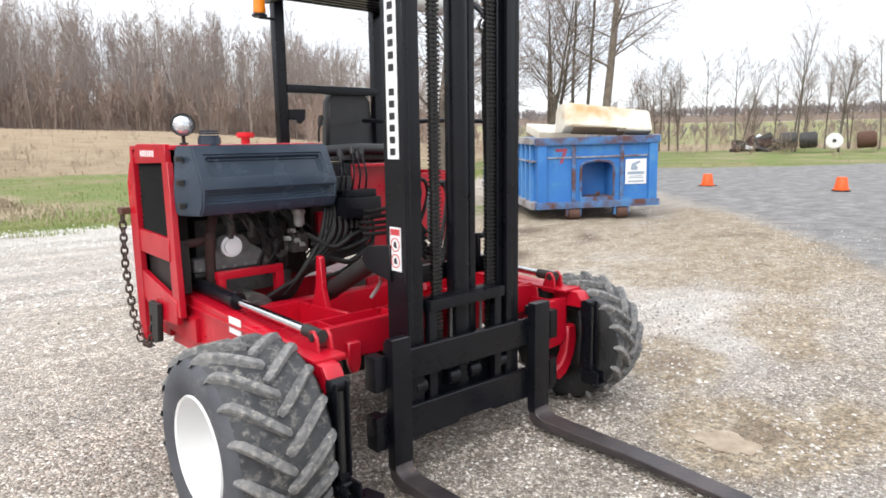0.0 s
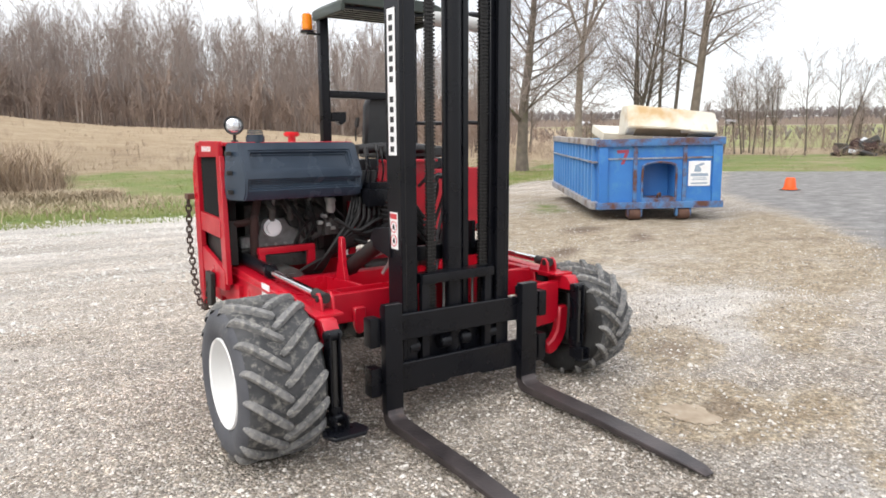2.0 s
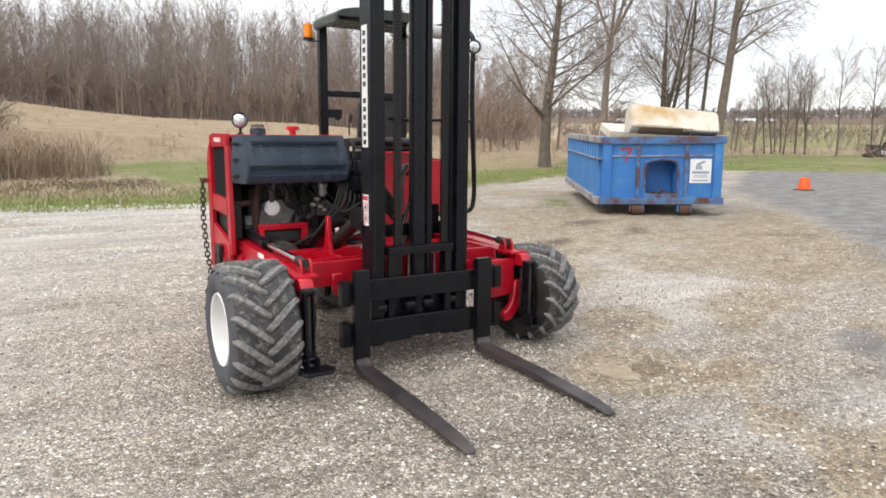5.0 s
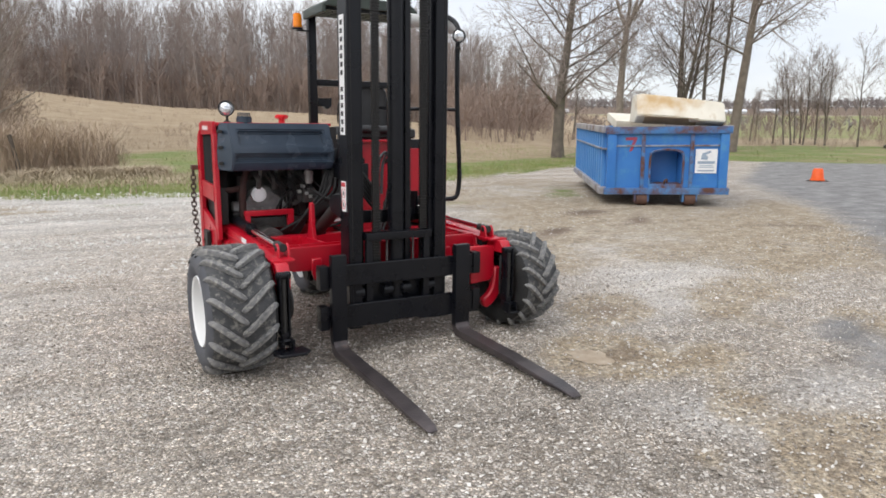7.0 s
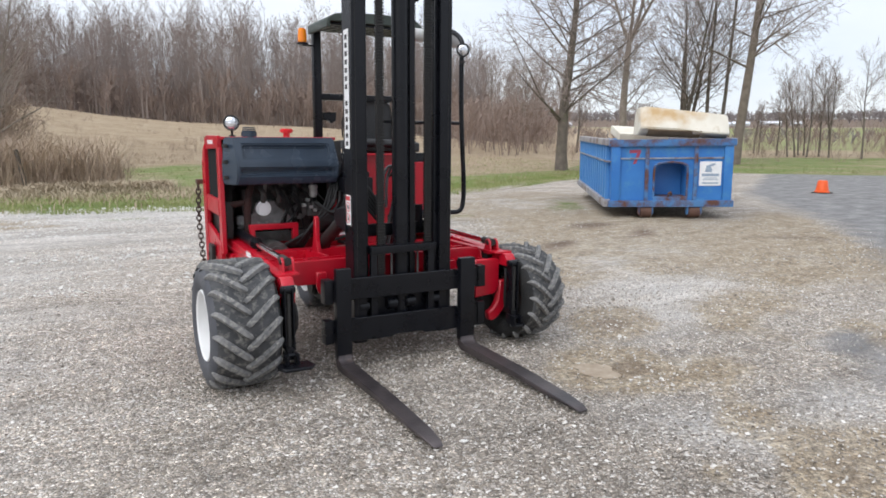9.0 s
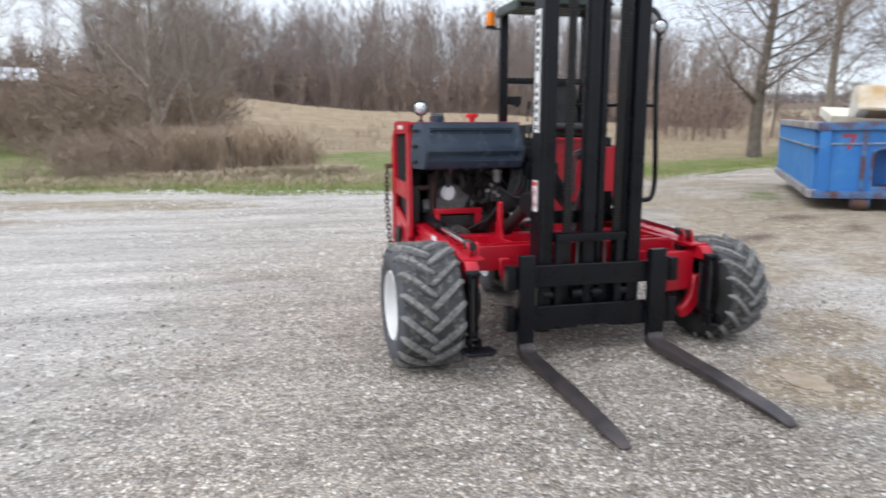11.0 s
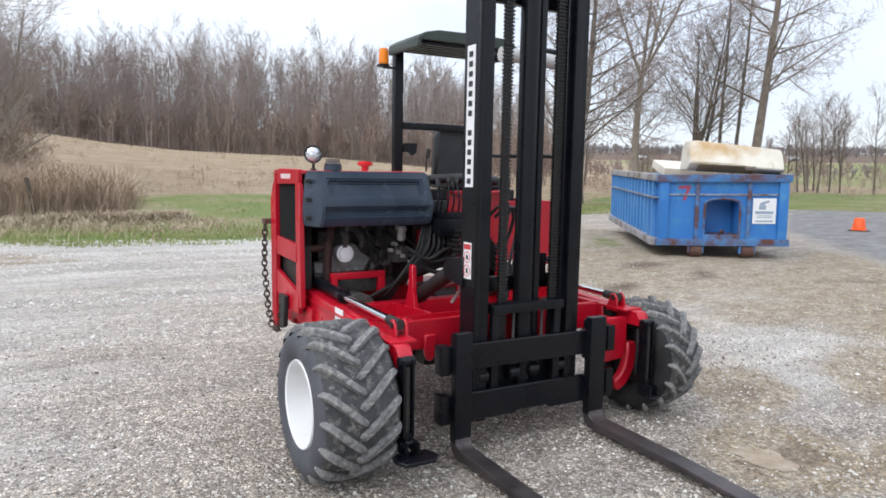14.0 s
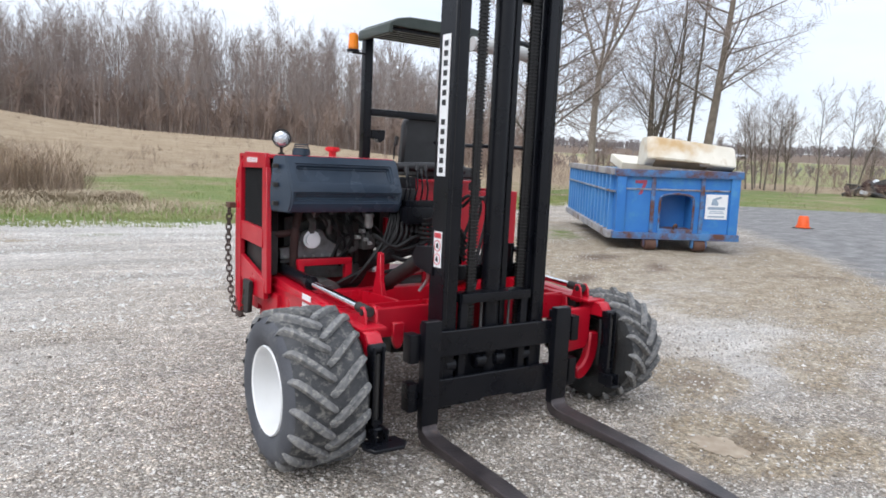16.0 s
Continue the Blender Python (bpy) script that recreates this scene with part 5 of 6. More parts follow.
for k in range(3):
    p = [(-0.26 + 0.02 * k, 1.02, 0.78 - 0.05 * k), (-0.12, 0.97, 0.82 - 0.06 * k + a.uniform(-0.03, 0.03)), (0.02, 0.99, 0.87 - 0.05 * k + a.uniform(-0.03, 0.03)), (0.12, 1.03, 0.84 - 0.05 * k)]
    part("hydraulic_hose", tube(bmesh.new(), p, a.uniform(0.010, 0.014), 7, 6), HOSE, fork)
part("return_hose", tube(bmesh.new(), [(-0.22, 0.55, 0.70), (-0.20, 0.50, 0.78), (-0.24, 0.46, 0.84), (-0.30, 0.50, 0.82)], 0.010, 7, 6), ALU, fork, "pale grey hose loop")
for x in (0.30, 0.36):
    part("hydraulic_hose", tube(bmesh.new(), [(x, 0.98, 1.16), (x + 0.05, 0.90, 1.24), (x + 0.11, 0.92, 1.15), (x + 0.08, 0.96, 0.98), (x + 0.02, 0.95, 0.86)], 0.012, 7, 6), HOSE, fork)

seat = part("seat", box(bmesh.new(), 0.28, 0.80, 1.42, 1.80, 1.335, 1.42, 0.03, 3), VINYL, fork, "black vinyl seat cushion")
bm = plate(bmesh.new(), [(0.33, 1.40), (0.35, 1.74), (0.39, 1.79), (0.66, 1.79), (0.70, 1.74), (0.73, 1.40)], "y", 1.78, 1.86, 0.02)
part("backrest", bm, VINYL, seat, "black vinyl backrest")
part("armrest", tube(bmesh.new(), [(0.06, 1.42, 1.40), (0.30, 1.36, 1.415), (0.62, 1.36, 1.40)], 0.034, 10), VINYL, seat)
part("lap_belt", tube(bmesh.new(), [(0.25, 1.44, 1.43), (0.40, 1.40, 1.425), (0.55, 1.42, 1.44)], 0.012, 6), VINYL, seat)

# overhead guard
for x in (0.005, 0.74):
    part("guard_post", box(bmesh.new(), x - 0.033, x + 0.033, 1.74, 1.80, 0.70 if x > 0.5 else 1.44, 2.35, 0.008), BLACK, fork)
part("guard_bar", box(bmesh.new(), 0.03, 0.72, 1.730, 1.790, 1.765, 1.820, 0.014), BLACK, fork)
bm = plate(bmesh.new(), [(-0.045, 2.30), (-0.045, 2.365), (0.02, 2.405), (0.12, 2.425), (0.48, 2.432), (0.66, 2.425), (0.74, 2.405), (0.785, 2.365), (0.785, 2.30), (0.755, 2.30), (0.755, 2.35), (-0.015, 2.35), (-0.015, 2.30)], "y", 1.36, 1.83, 0.006)
roof = part("guard_roof", bm, CANOPY, fork, "dark green curved overhead guard roof")
for k in range(6):
    part("roof_slat", box(bmesh.new(), -0.01, 0.75, 1.40 + 0.07 * k, 1.43 + 0.07 * k, 2.325, 2.348, 0.004), BLACK, roof)
part("air_duct", tube(bmesh.new(), [(0.40, 1.02, 2.245), (0.60, 1.0, 2.24), (0.80, 0.98, 2.225), (0.90, 1.0, 2.21)], 0.048, 16), WALL_GREY, fork, "pale grey horizontal duct under the guard roof")
bm = tube(bmesh.new(), [(0.77, 1.38, 2.33), (0.83, 1.05, 2.31), (0.855, 0.84, 2.20), (0.845, 0.82, 2.0), (0.85, 0.82, 1.6), (0.875, 0.82, 1.15), (0.875, 0.82, 0.97), (0.845, 0.82, 0.885), (0.77, 0.84, 0.872), (0.70, 0.88, 0.87)], 0.019, 10, 6)
part("hand_rail", bm, BLACK, fork)
part("guard_bar", tube(bmesh.new(), [(0.845, 0.82, 1.57), (0.70, 1.0, 1.58), (0.62, 1.3, 1.58), (0.60, 1.74, 1.60)], 0.014, 8), BLACK, fork)
part("post_box", plate(bmesh.new(), [(0.05, 1.665), (0.17, 1.67), (0.165, 1.60), (0.13, 1.575), (0.10, 1.60), (0.05, 1.60)], "y", 1.76, 1.82), BLACK, fork)

# beacon
bm = rod(bmesh.new(), (-0.115, 1.76, 2.205), (-0.115, 1.76, 2.222), 0.046, seg=24, bevel=0.004)
box(bm, -0.115, -0.025, 1.745, 1.775, 2.196, 2.208, 0.002)
bm2 = rod(bmesh.new(), (-0.115, 1.76, 2.222), (-0.115, 1.76, 2.335), 0.038, 0.033, 24, 0.008)
beacon = part("beacon", bm, BLACK, fork, "amber warning beacon on a black bracket")
part("beacon_lens", bm2, AMBER, beacon, "orange beacon lens")


# hanging chains at the radiator's rear edge
def link_mesh(r=0.018, w=0.006):
    bm = bmesh.new()
    tube(bm, [(0, -r * 0.7, r), (0, r * 0.7, r), (0, r * 0.75, -r), (0, -r * 0.75, -r)], w, 6, 4, True)
    return mesh_of(bm, "chain_link", RUST_CHAIN, True)


LINK = link_mesh()


def hang(points, name, label):
    holder = part(name, rod(bmesh.new(), points[0], Vector(points[0]) + Vector((0, 0, 0.02)), 0.012, seg=8), RUST_CHAIN, fork, label)
    k = 0
    for p, q in zip(points, points[1:]):
        p, q = Vector(p), Vector(q)
        n = max(1, round((q - p).length / 0.034))
        for i in range(n):
            ob = new("chain_link", LINK)
            ob.parent = holder
            ob.matrix_basis = Matrix.Translation(p.lerp(q, (i + 0.5) / n)) @ (q - p).to_track_quat("Z", "Y").to_matrix().to_4x4() @ pose(0, 0, 0, 0, 0, 90 * (k % 2) + 20)
            k += 1


hang([(-0.985, 1.77, 1.08), (-0.99, 1.78, 0.8), (-0.98, 1.74, 0.52), (-0.975, 1.66, 0.40)], "tie_down_chain", "rusty chain hanging on a hook")
hang([(-0.97, 1.42, 0.62), (-0.975, 1.45, 0.50), (-0.975, 1.50, 0.41), (-0.975, 1.62, 0.40)], "tie_down_chain", "rusty chain hanging on a hook")
bm = box(bmesh.new(), -1.0, -0.94, 1.72, 1.80, 1.09, 1.125, 0.004)
part("chain_hook", bm, RUST, fork)
bm = plate(bmesh.new(), [(1.34, 0.66), (1.46, 0.66), (1.47, 0.52), (1.42, 0.44), (1.36, 0.46)], "x", -0.985, -0.955)
part("binder_hook", bm, BLACK_DULL, fork)


# ---- the roll-off container ----
DUMP = Matrix.Translation((8.911, 8.368, 0.0)) @ pose(0, 0, 0, 1.0, -1.0, -31.9)
dump = thing("roll_off_container", "blue steel roll-off container with rust and faded paint", "container", DUMP)
DW, DL, Z0, Z1 = 2.19, 5.3, 0.235, 1.468


def container():
    # front wall with an arched recess for the hoist cable
    bm = bmesh.new()
    arch = [(0.80, 0.36), (0.80, 0.93), (0.87, 1.00), (1.09, 1.025), (1.31, 1.00), (1.38, 0.93), (1.38, 0.36)]
    plate(bm, [(0.0, Z0), (0.0, Z1 - 0.06), (DW, Z1 - 0.06), (DW, Z0), (1.38, Z0), *reversed(arch), (0.80, Z0)], "y", 0.0, 0.05)
    part("front_wall", bm, BLUE, dump)
    bm = box(bmesh.new(), 0.80, 1.38, 0.42, 0.45, Z0, 1.03, 0.003)
    box(bm, 0.77, 0.80, 0.03, 0.45, Z0, 1.03, 0.003)
    box(bm, 1.38, 1.41, 0.03, 0.45, Z0, 1.03, 0.003)
    box(bm, 0.77, 1.41, 0.03, 0.45, 1.025, 1.055, 0.003)
    part("hoist_recess", bm, BLUE, dump)
    bm = tube(bmesh.new(), [(0.785, -0.012, 0.36), (0.785, -0.012, 0.87), (0.83, -0.012, 1.00), (1.09, -0.012, 1.045), (1.35, -0.012, 1.00), (1.395, -0.012, 0.87), (1.395, -0.012, 0.36)], 0.022, 6)
    part("recess_rim", bm, RUST_RAIL, dump)
    part("recess_sill", box(bmesh.new(), 0.78, 1.40, -0.03, 0.40, 0.25, 0.40, 0.01), RUST_RAIL, dump)
    part("hoist_hook", tube(bmesh.new(), [(1.06, -0.02, 0.40), (1.06, -0.06, 0.46), (1.10, -0.05, 0.48), (1.11, -0.02, 0.42)], 0.02, 6), RUST, dump)
    for x in (0.07, DW - 0.07):
        part("corner_post", box(bmesh.new(), x - 0.08, x + 0.08, -0.05, 0.03, Z0, Z1 - 0.06, 0.01), BLUE, dump)
    part("front_stile", box(bmesh.new(), 0.615, 0.685, -0.035, 0.01, Z0 + 0.05, Z1 - 0.08, 0.008), RUST_RAIL, dump)
    part("front_stile", box(bmesh.new(), 1.505, 1.575, -0.035, 0.01, Z0 + 0.05, Z1 - 0.08, 0.008), RUST_RAIL, dump)
    part("front_rib", box(bmesh.new(), 0.15, DW - 0.15, -0.022, 0.01, 1.10, 1.13, 0.006), BLUE_PALE, dump)
    part("front_top_rail", box(bmesh.new(), -0.05, DW + 0.05, -0.07, 0.06, Z1 - 0.13, Z1, 0.012), RUST_RAIL, dump)
    part("front_bottom_rail", box(bmesh.new(), -0.05, DW + 0.05, -0.08, 0.06, Z0 - 0.03, Z0 + 0.09, 0.012), RUST_RAIL, dump)
    part("side_wall", box(bmesh.new(), 0.0, 0.03, 0.03, DL, Z0, Z1 - 0.06, 0.004), BLUE, dump)
    part("side_wall", box(bmesh.new(), DW - 0.03, DW, 0.03, DL, Z0, Z1 - 0.06, 0.004), BLUE, dump)
    part("rear_wall", box(bmesh.new(), 0.0, DW, DL - 0.05, DL, Z0, Z1 - 0.06, 0.004), BLUE, dump)
    part("floor_pan", box(bmesh.new(), 0.0, DW, 0.03, DL, Z0, Z0 + 0.05, 0.004), RUST, dump)
    for x in (-0.03, DW + 0.03):
        part("top_rail", box(bmesh.new(), x - 0.07, x + 0.07, 0.06, DL + 0.04, Z1 - 0.11, Z1 + 0.01, 0.012), RAIL_GREY, dump, "weathered grey top rail")
        part("side_rail", box(bmesh.new(), x - 0.10, x + 0.06, 0.06, DL + 0.04, Z0 - 0.04, Z0 + 0.09, 0.012), RAIL_GREY, dump)
        part("side_strap", box(bmesh.new(), x - 0.06, x + 0.03, 0.1, DL, 1.04, 1.07, 0.004), BLUE_PALE, dump)
    for k in range(15):
        y = 0.32 + k * 0.355
        part("side_rib", box(bmesh.new(), -0.075, 0.005, y - 0.045, y + 0.045, Z0 + 0.06, Z1 - 0.08, 0.008), BLUE_RIB_LIT, dump)
        part("side_rib", box(bmesh.new(), DW - 0.005, DW + 0.075, y - 0.045, y + 0.045, Z0 + 0.06, Z1 - 0.08, 0.008), BLUE_RIB_LIT, dump)
    for x in (0.65, 1.54):
        roller = part("ground_roller", rod(bmesh.new(), (x - 0.1, 0.0, 0.105), (x + 0.1, 0.0, 0.105), 0.105, seg=20, bevel=0.01), RUST, dump, "rusty steel ground roller")
        part("roller_bracket", box(bmesh.new(), x - 0.14, x - 0.105, -0.05, 0.08, 0.06, 0.22, 0.006), RUST_RAIL, roller)
        part("roller_bracket", box(bmesh.new(), x + 0.105, x + 0.14, -0.05, 0.08, 0.06, 0.22, 0.006), RUST_RAIL, roller)
        part("ground_roller", rod(bmesh.new(), (x - 0.1, DL - 0.4, 0.105), (x + 0.1, DL - 0.4, 0.105), 0.105, seg=20, bevel=0.01), RUST, dump)
    # painted number and notice board
    bm = plate(bmesh.new(), [(0.32, 1.27), (0.53, 1.28), (0.53, 1.23), (0.45, 1.02), (0.39, 1.01), (0.465, 1.22), (0.32, 1.215)], "y", -0.004, -0.001, 0.0)
    part("painted_number", bm, OLD_RED, dump, "red hand-painted 7", smooth=False)
    sign = part("notice", box(bmesh.new(), 1.613, 2.007, -0.012, -0.003, 0.60, 1.05, 0.002), DECAL, dump, "white notice with faded blue emblem and text bars", smooth=False)
    bm = plate(bmesh.new(), [(1.71, 0.86), (1.73, 0.97), (1.87, 1.02), (1.90, 0.99), (1.80, 0.95), (1.84, 0.90), (1.83, 0.85)], "y", -0.016, -0.0125, 0.0)
    part("emblem", bm, PRINT, sign, smooth=False)
    for z, x0, x1, h in ((0.775, 1.655, 1.965, 0.050), (0.735, 1.70, 1.93, 0.014), (0.705, 1.68, 1.95, 0.014), (0.635, 1.66, 1.96, 0.026)):
        part("text_bar", box(bmesh.new(), x0, x1, -0.016, -0.0125, z, z + h, 0.0), PRINT, sign, smooth=False)


container()


def tub_cover():
    """The stained cream shell that lies across the container's rim: a long block with a drawn-in top."""
    bm = bmesh.new()
    prof = [(-0.20, 0.0), (-0.42, 0.15), (-0.24, 0.54), (0.20, 0.53), (0.38, 0.40), (0.36, 0.0)]
    ends = []
    for x, k, tall in ((-0.86, 0.80, 0.96), (-0.76, 1.0, 1.0), (-0.2, 0.99, 0.93), (0.3, 0.98, 0.87), (0.70, 0.95, 0.82), (0.76, 0.84, 0.76)):
        ends.append([bm.verts.new((x + 0.01 * math.sin(9 * z + x), y * k, z * tall * (0.75 if 0 < z < 0.3 and x > 0.2 else 1))) for y, z in prof])
    for p, q in zip(ends, ends[1:]):
        for j in range(len(prof)):
            bm.faces.new((p[j], p[(j + 1) % 6], q[(j + 1) % 6], q[j]))
    bm.faces.new(ends[0])
    bm.faces.new(ends[-1][::-1])
    bmesh.ops.bevel(bm, geom=bm.edges[:], offset=0.015, segments=2, affect="EDGES")
    return bm


block_ob = tagged(part("foam_block", tub_cover(), CREAM), "long cream foam block with brown stains, lying on container", "foam block")
part("underside", plate(bmesh.new(), [(-0.205, -0.004), (-0.40, 0.128), (-0.412, 0.118), (-0.22, -0.010)], "x", -0.72, 0.25, 0.0), CREAM_SHADE, block_ob, "brown underside painted as shade")
block_ob.matrix_world = DUMP @ pose(1.36, 0.40, Z1 + 0.03, 0, 3.0, 1)
panel_ob = tagged(part("white_panel", box(bmesh.new(), -0.5, 0.5, -0.4, 0.4, 0, 0.16, 0.02), CREAM), "off-white foam panel lying in container", "foam panel")
panel_ob.matrix_world = DUMP @ pose(0.74, 1.5, Z1 + 0.0, 12, 4, 6)
part("rubbish", box(bmesh.new(), 0.1, DW - 0.1, 0.5, DL - 0.1, Z0 + 0.06, 1.30, 0.05), RUST, dump, "mixed rubbish filling container")


# ---- orange markers on the asphalt ----
def marker():
    m = thing("orange_marker", "squat orange plastic marker standing on asphalt", "marker", group="orange markers on the asphalt")
    bm = lathe(bmesh.new(), [(0.0, 0.20), (0.06, 0.20), (0.075, 0.17), (0.34, 0.13), (0.37, 0.11), (0.37, 0.0)], 20)
    bmesh.ops.rotate(bm, cent=(0, 0, 0), matrix=Matrix.Rotation(radians(-90), 3, "Y"), verts=bm.verts)
    part("body", bm, ORANGE, m)
    part("base", box(bmesh.new(), -0.20, 0.22, -0.20, 0.20, 0.0, 0.03, 0.01), BLACK_DULL, m)
    return m


mk = marker()
mk.matrix_world = pose(18.7, 10.85, 0)
copy_thing(mk, pose(19.2, 7.35, 0, 0, 0, 30))


# ---- bare trees ----
def at_bearing(az, r):
    return r * math.sin(radians(az)), r * math.cos(radians(az))


def limb(rng, p, d, length, r, level, out, top, how):
    """Grow one limb as short tapering pieces and its side limbs; out gets (p0, p1, r0, r1, level)."""
    n = min(12, max(4 if how["fine"] > 2 else 2, int(length / 0.9))) if level < 2 else (how["fine"] if level == 2 else max(1, how["fine"] - 1))
    pts, rad, dirs = [p.copy()], [r], [d.copy()]
    bend, lift = how["bend"] * (1, 1.7, 2.4, 2.6)[level], (how["lift"], how["lift"], how["lift"] * 0.8, how["lift"] * 0.5)[level] if level else 0.0
    keep = how["leaders"] and level == 0
    for k in range(n):
        d = (d + Vector((rng.gauss(0, bend), rng.gauss(0, bend), rng.gauss(0, bend) + lift))).normalized()
        p = p + d * (length / n)
        t = (k + 1) / n
        rr = r * (1 - t * (0.38 if keep else 0.80 if level == 0 else 0.86))
        out.append((pts[-1].copy(), p.copy(), rad[-1], rr, level))
        pts.append(p.copy())
        rad.append(rr)
        dirs.append(d.copy())
    if level >= top:
        return
    if keep:
        for k in range(how["leaders"]):
            a, b = radians(rng.uniform(10, 34)), 2 * math.pi * (k + rng.random() * 0.6) / how["leaders"]
            nd = (d * math.cos(a) + Vector((math.cos(b), math.sin(b), 0)) * math.sin(a)).normalized()
            limb(rng, p, nd, length * how["reach"] * rng.uniform(0.8, 1.15), rad[-1] * 0.62, 1, out, top, how)
    count = how["kids"][level]
    lo = how["clear"] if level == 0 else 0.14
    for k in range(count):
        t = lo + (1 - lo) * (k + rng.random()) / count
        i = min(n - 1, int(t * n))
        q = pts[i].lerp(pts[i + 1], min(1, t * n - i))
        side = dirs[i].cross(Vector((rng.gauss(0, 1), rng.gauss(0, 1), rng.gauss(0, 1)))).normalized()
        a = radians(rng.uniform(*how["spread"]))
        nd = (dirs[i] * math.cos(a) + side * math.sin(a)).normalized()
        ln = length * rng.uniform(0.34, 0.62) * (1.08 - 0.55 * t) * (how["wide"] if level == 0 else 1)
        limb(rng, q, nd, ln, max(how["least"], min(rad[i] * 0.45, 0.011 * ln)), level + 1, out, top, how)


def pieces_mesh(pieces, sides, name, material, swell=1.0):
    """Tapered prisms for all the pieces at once."""
    a = np.array([p[0] for p in pieces])
    b = np.array([p[1] for p in pieces])
    ra = np.array([p[2] for p in pieces]) * swell
    rb = np.array([p[3] for p in pieces]) * swell
    v, f = prisms(a, b, ra, rb, sides)
    return raw_mesh(name, v, f, 4, material, True)


def prisms(a, b, ra, rb, sides):
    d = b - a
    d /= np.linalg.norm(d, axis=1, keepdims=True) + 1e-9
    ref = np.where(np.abs(d[:, 2:3]) < 0.9, np.array([[0, 0, 1.0]]), np.array([[1.0, 0, 0]]))
    u = np.cross(d, ref)
    u /= np.linalg.norm(u, axis=1, keepdims=True)
    w = np.cross(d, u)
    rings = []
    for c, r in ((a, ra), (b, rb)):
        for j in range(sides):
            t = 2 * math.pi * j / sides
            rings.append(c + r[:, None] * (math.cos(t) * u + math.sin(t) * w))
    v = np.stack(rings, 1).reshape(-1, 3)
    base = (np.arange(len(a)) * 2 * sides)[:, None]
    f = np.concatenate([base + np.array([[j, (j + 1) % sides, sides + (j + 1) % sides, sides + j]]) for j in range(sides)])
    return v, f


def grow(seed, tall, r, kids, top=3, spread=(38, 62), lean=(0, 0), bend=0.03, lift=0.10, stems=1, leaders=0, reach=1.0, clear=0.3, wide=1.0, fine=3, least=0.009, splay=0.16):
    rng, out = random.Random(seed), []
    how = {"kids": kids, "spread": spread, "bend": bend, "lift": lift, "leaders": leaders, "reach": reach, "clear": clear, "wide": wide, "fine": fine, "least": least}
    many = stems > 1
    for k in range(stems):
        d = Vector((lean[0] + many * rng.gauss(0, splay), lean[1] + many * rng.gauss(0, splay), 1)).normalized()
        limb(rng, Vector((many * rng.gauss(0, 0.2), many * rng.gauss(0, 0.2), -0.15)), d, tall * (rng.uniform(0.7, 1.0) if many else 1), r, 0, out, top, how)
    return out


def standing_tree(name, label, seed, x, y, tall, r, kids, group="", swell=1.25, bark=None, **how):
    t = thing(name, label, "tree", pose(x, y, float(height(x, y))), group)
    pieces = grow(seed, tall, r, kids, **how)
    trunk = [(a, b, ra * (1.2 if k == 0 else 1), rb, lv) for k, (a, b, ra, rb, lv) in enumerate(p for p in pieces if p[4] == 0)]
    part_t = new("trunk", pieces_mesh(trunk, 10, "trunk", bark or BARK))
    part_t.parent = t
    limbs = new("limbwork", pieces_mesh([p for p in pieces if p[4] == 1], 6, "limbwork", bark or BARK))
    tagged(limbs, kind="stuff")
    limbs.parent = t
    crown = new("crown", pieces_mesh([p for p in pieces if p[4] > 1], 3, "crown", TWIG, swell))
    crown.parent = t
    return t


LOT_TREES = "bare trees behind the container"
standing_tree("maple_tree", "spreading bare tree with mossy dark bark", 11, 19.9, 25.1, 11.0, 0.30, (40, 15, 8, 0), LOT_TREES, spread=(40, 74), lift=0.045, clear=0.20, wide=0.92)
standing_tree("ash_tree", "tall forked bare tree with pale bark", 4, 29.2, 31.6, 7.4, 0.27, (13, 14, 10, 0), LOT_TREES, spread=(30, 60), lift=0.04, leaders=4, reach=1.3, clear=0.35, wide=1.2, bark=PALE_BARK)
standing_tree("scrub_tree", "bare multi-stemmed tree with fine twigs", 7, 33.3, 30.4, 12, 0.15, (16, 10, 7, 0), LOT_TREES, spread=(24, 60), lift=0.05, stems=4, splay=0.09)
standing_tree("pole_tree", "slim straight bare tree", 8, 34.1, 29.6, 17, 0.13, (18, 6, 4, 0), LOT_TREES, spread=(35, 60), wide=0.34)
standing_tree("pole_tree", "slim straight bare tree", 9, 34.7, 29.0, 18, 0.13, (18, 6, 4, 0), LOT_TREES, spread=(35, 60), wide=0.34)
standing_tree("leaning_tree", "leaning bare tree with long drooping limbs", 21, 33.8, 26.95, 18, 0.30, (30, 13, 9, 0), LOT_TREES, spread=(50, 82), lift=0.012, lean=(0.058, -0.07), clear=0.30, wide=0.75, bend=0.012, bark=WARM_BARK)
k = 0
for az, r, tall in ((43.4, 60, 5), (52.4, 66, 4.5), (53.8, 60, 5), (54.7, 58, 6.4), (55.3, 62, 7), (55.9, 58, 6.6), (56.6, 60, 7.2), (57.3, 58, 6.6), (59.5, 56, 7.0), (61.6, 58, 7.2), (62.9, 66, 5), (64.2, 62, 6), (65.6, 54, 10.5), (66.3, 66, 7), (67.6, 60, 7.5), (68.4, 54, 8), (69.2, 60, 7.5), (71, 58, 8), (38.5, 60, 7), (34, 62, 9), (31.5, 60, 8)):
    k += 1
    x, y = at_bearing(az, r)
    standing_tree("slender_tree", "slender bare tree at the field's edge", 30 + k, x, y, tall, 0.07, (17, 9, 5, 0), "slender bare trees beyond the road", spread=(20, 50), lift=0.06, stems=2 if k % 3 else 1, fine=2, wide=0.8, splay=0.07, swell=0.95)
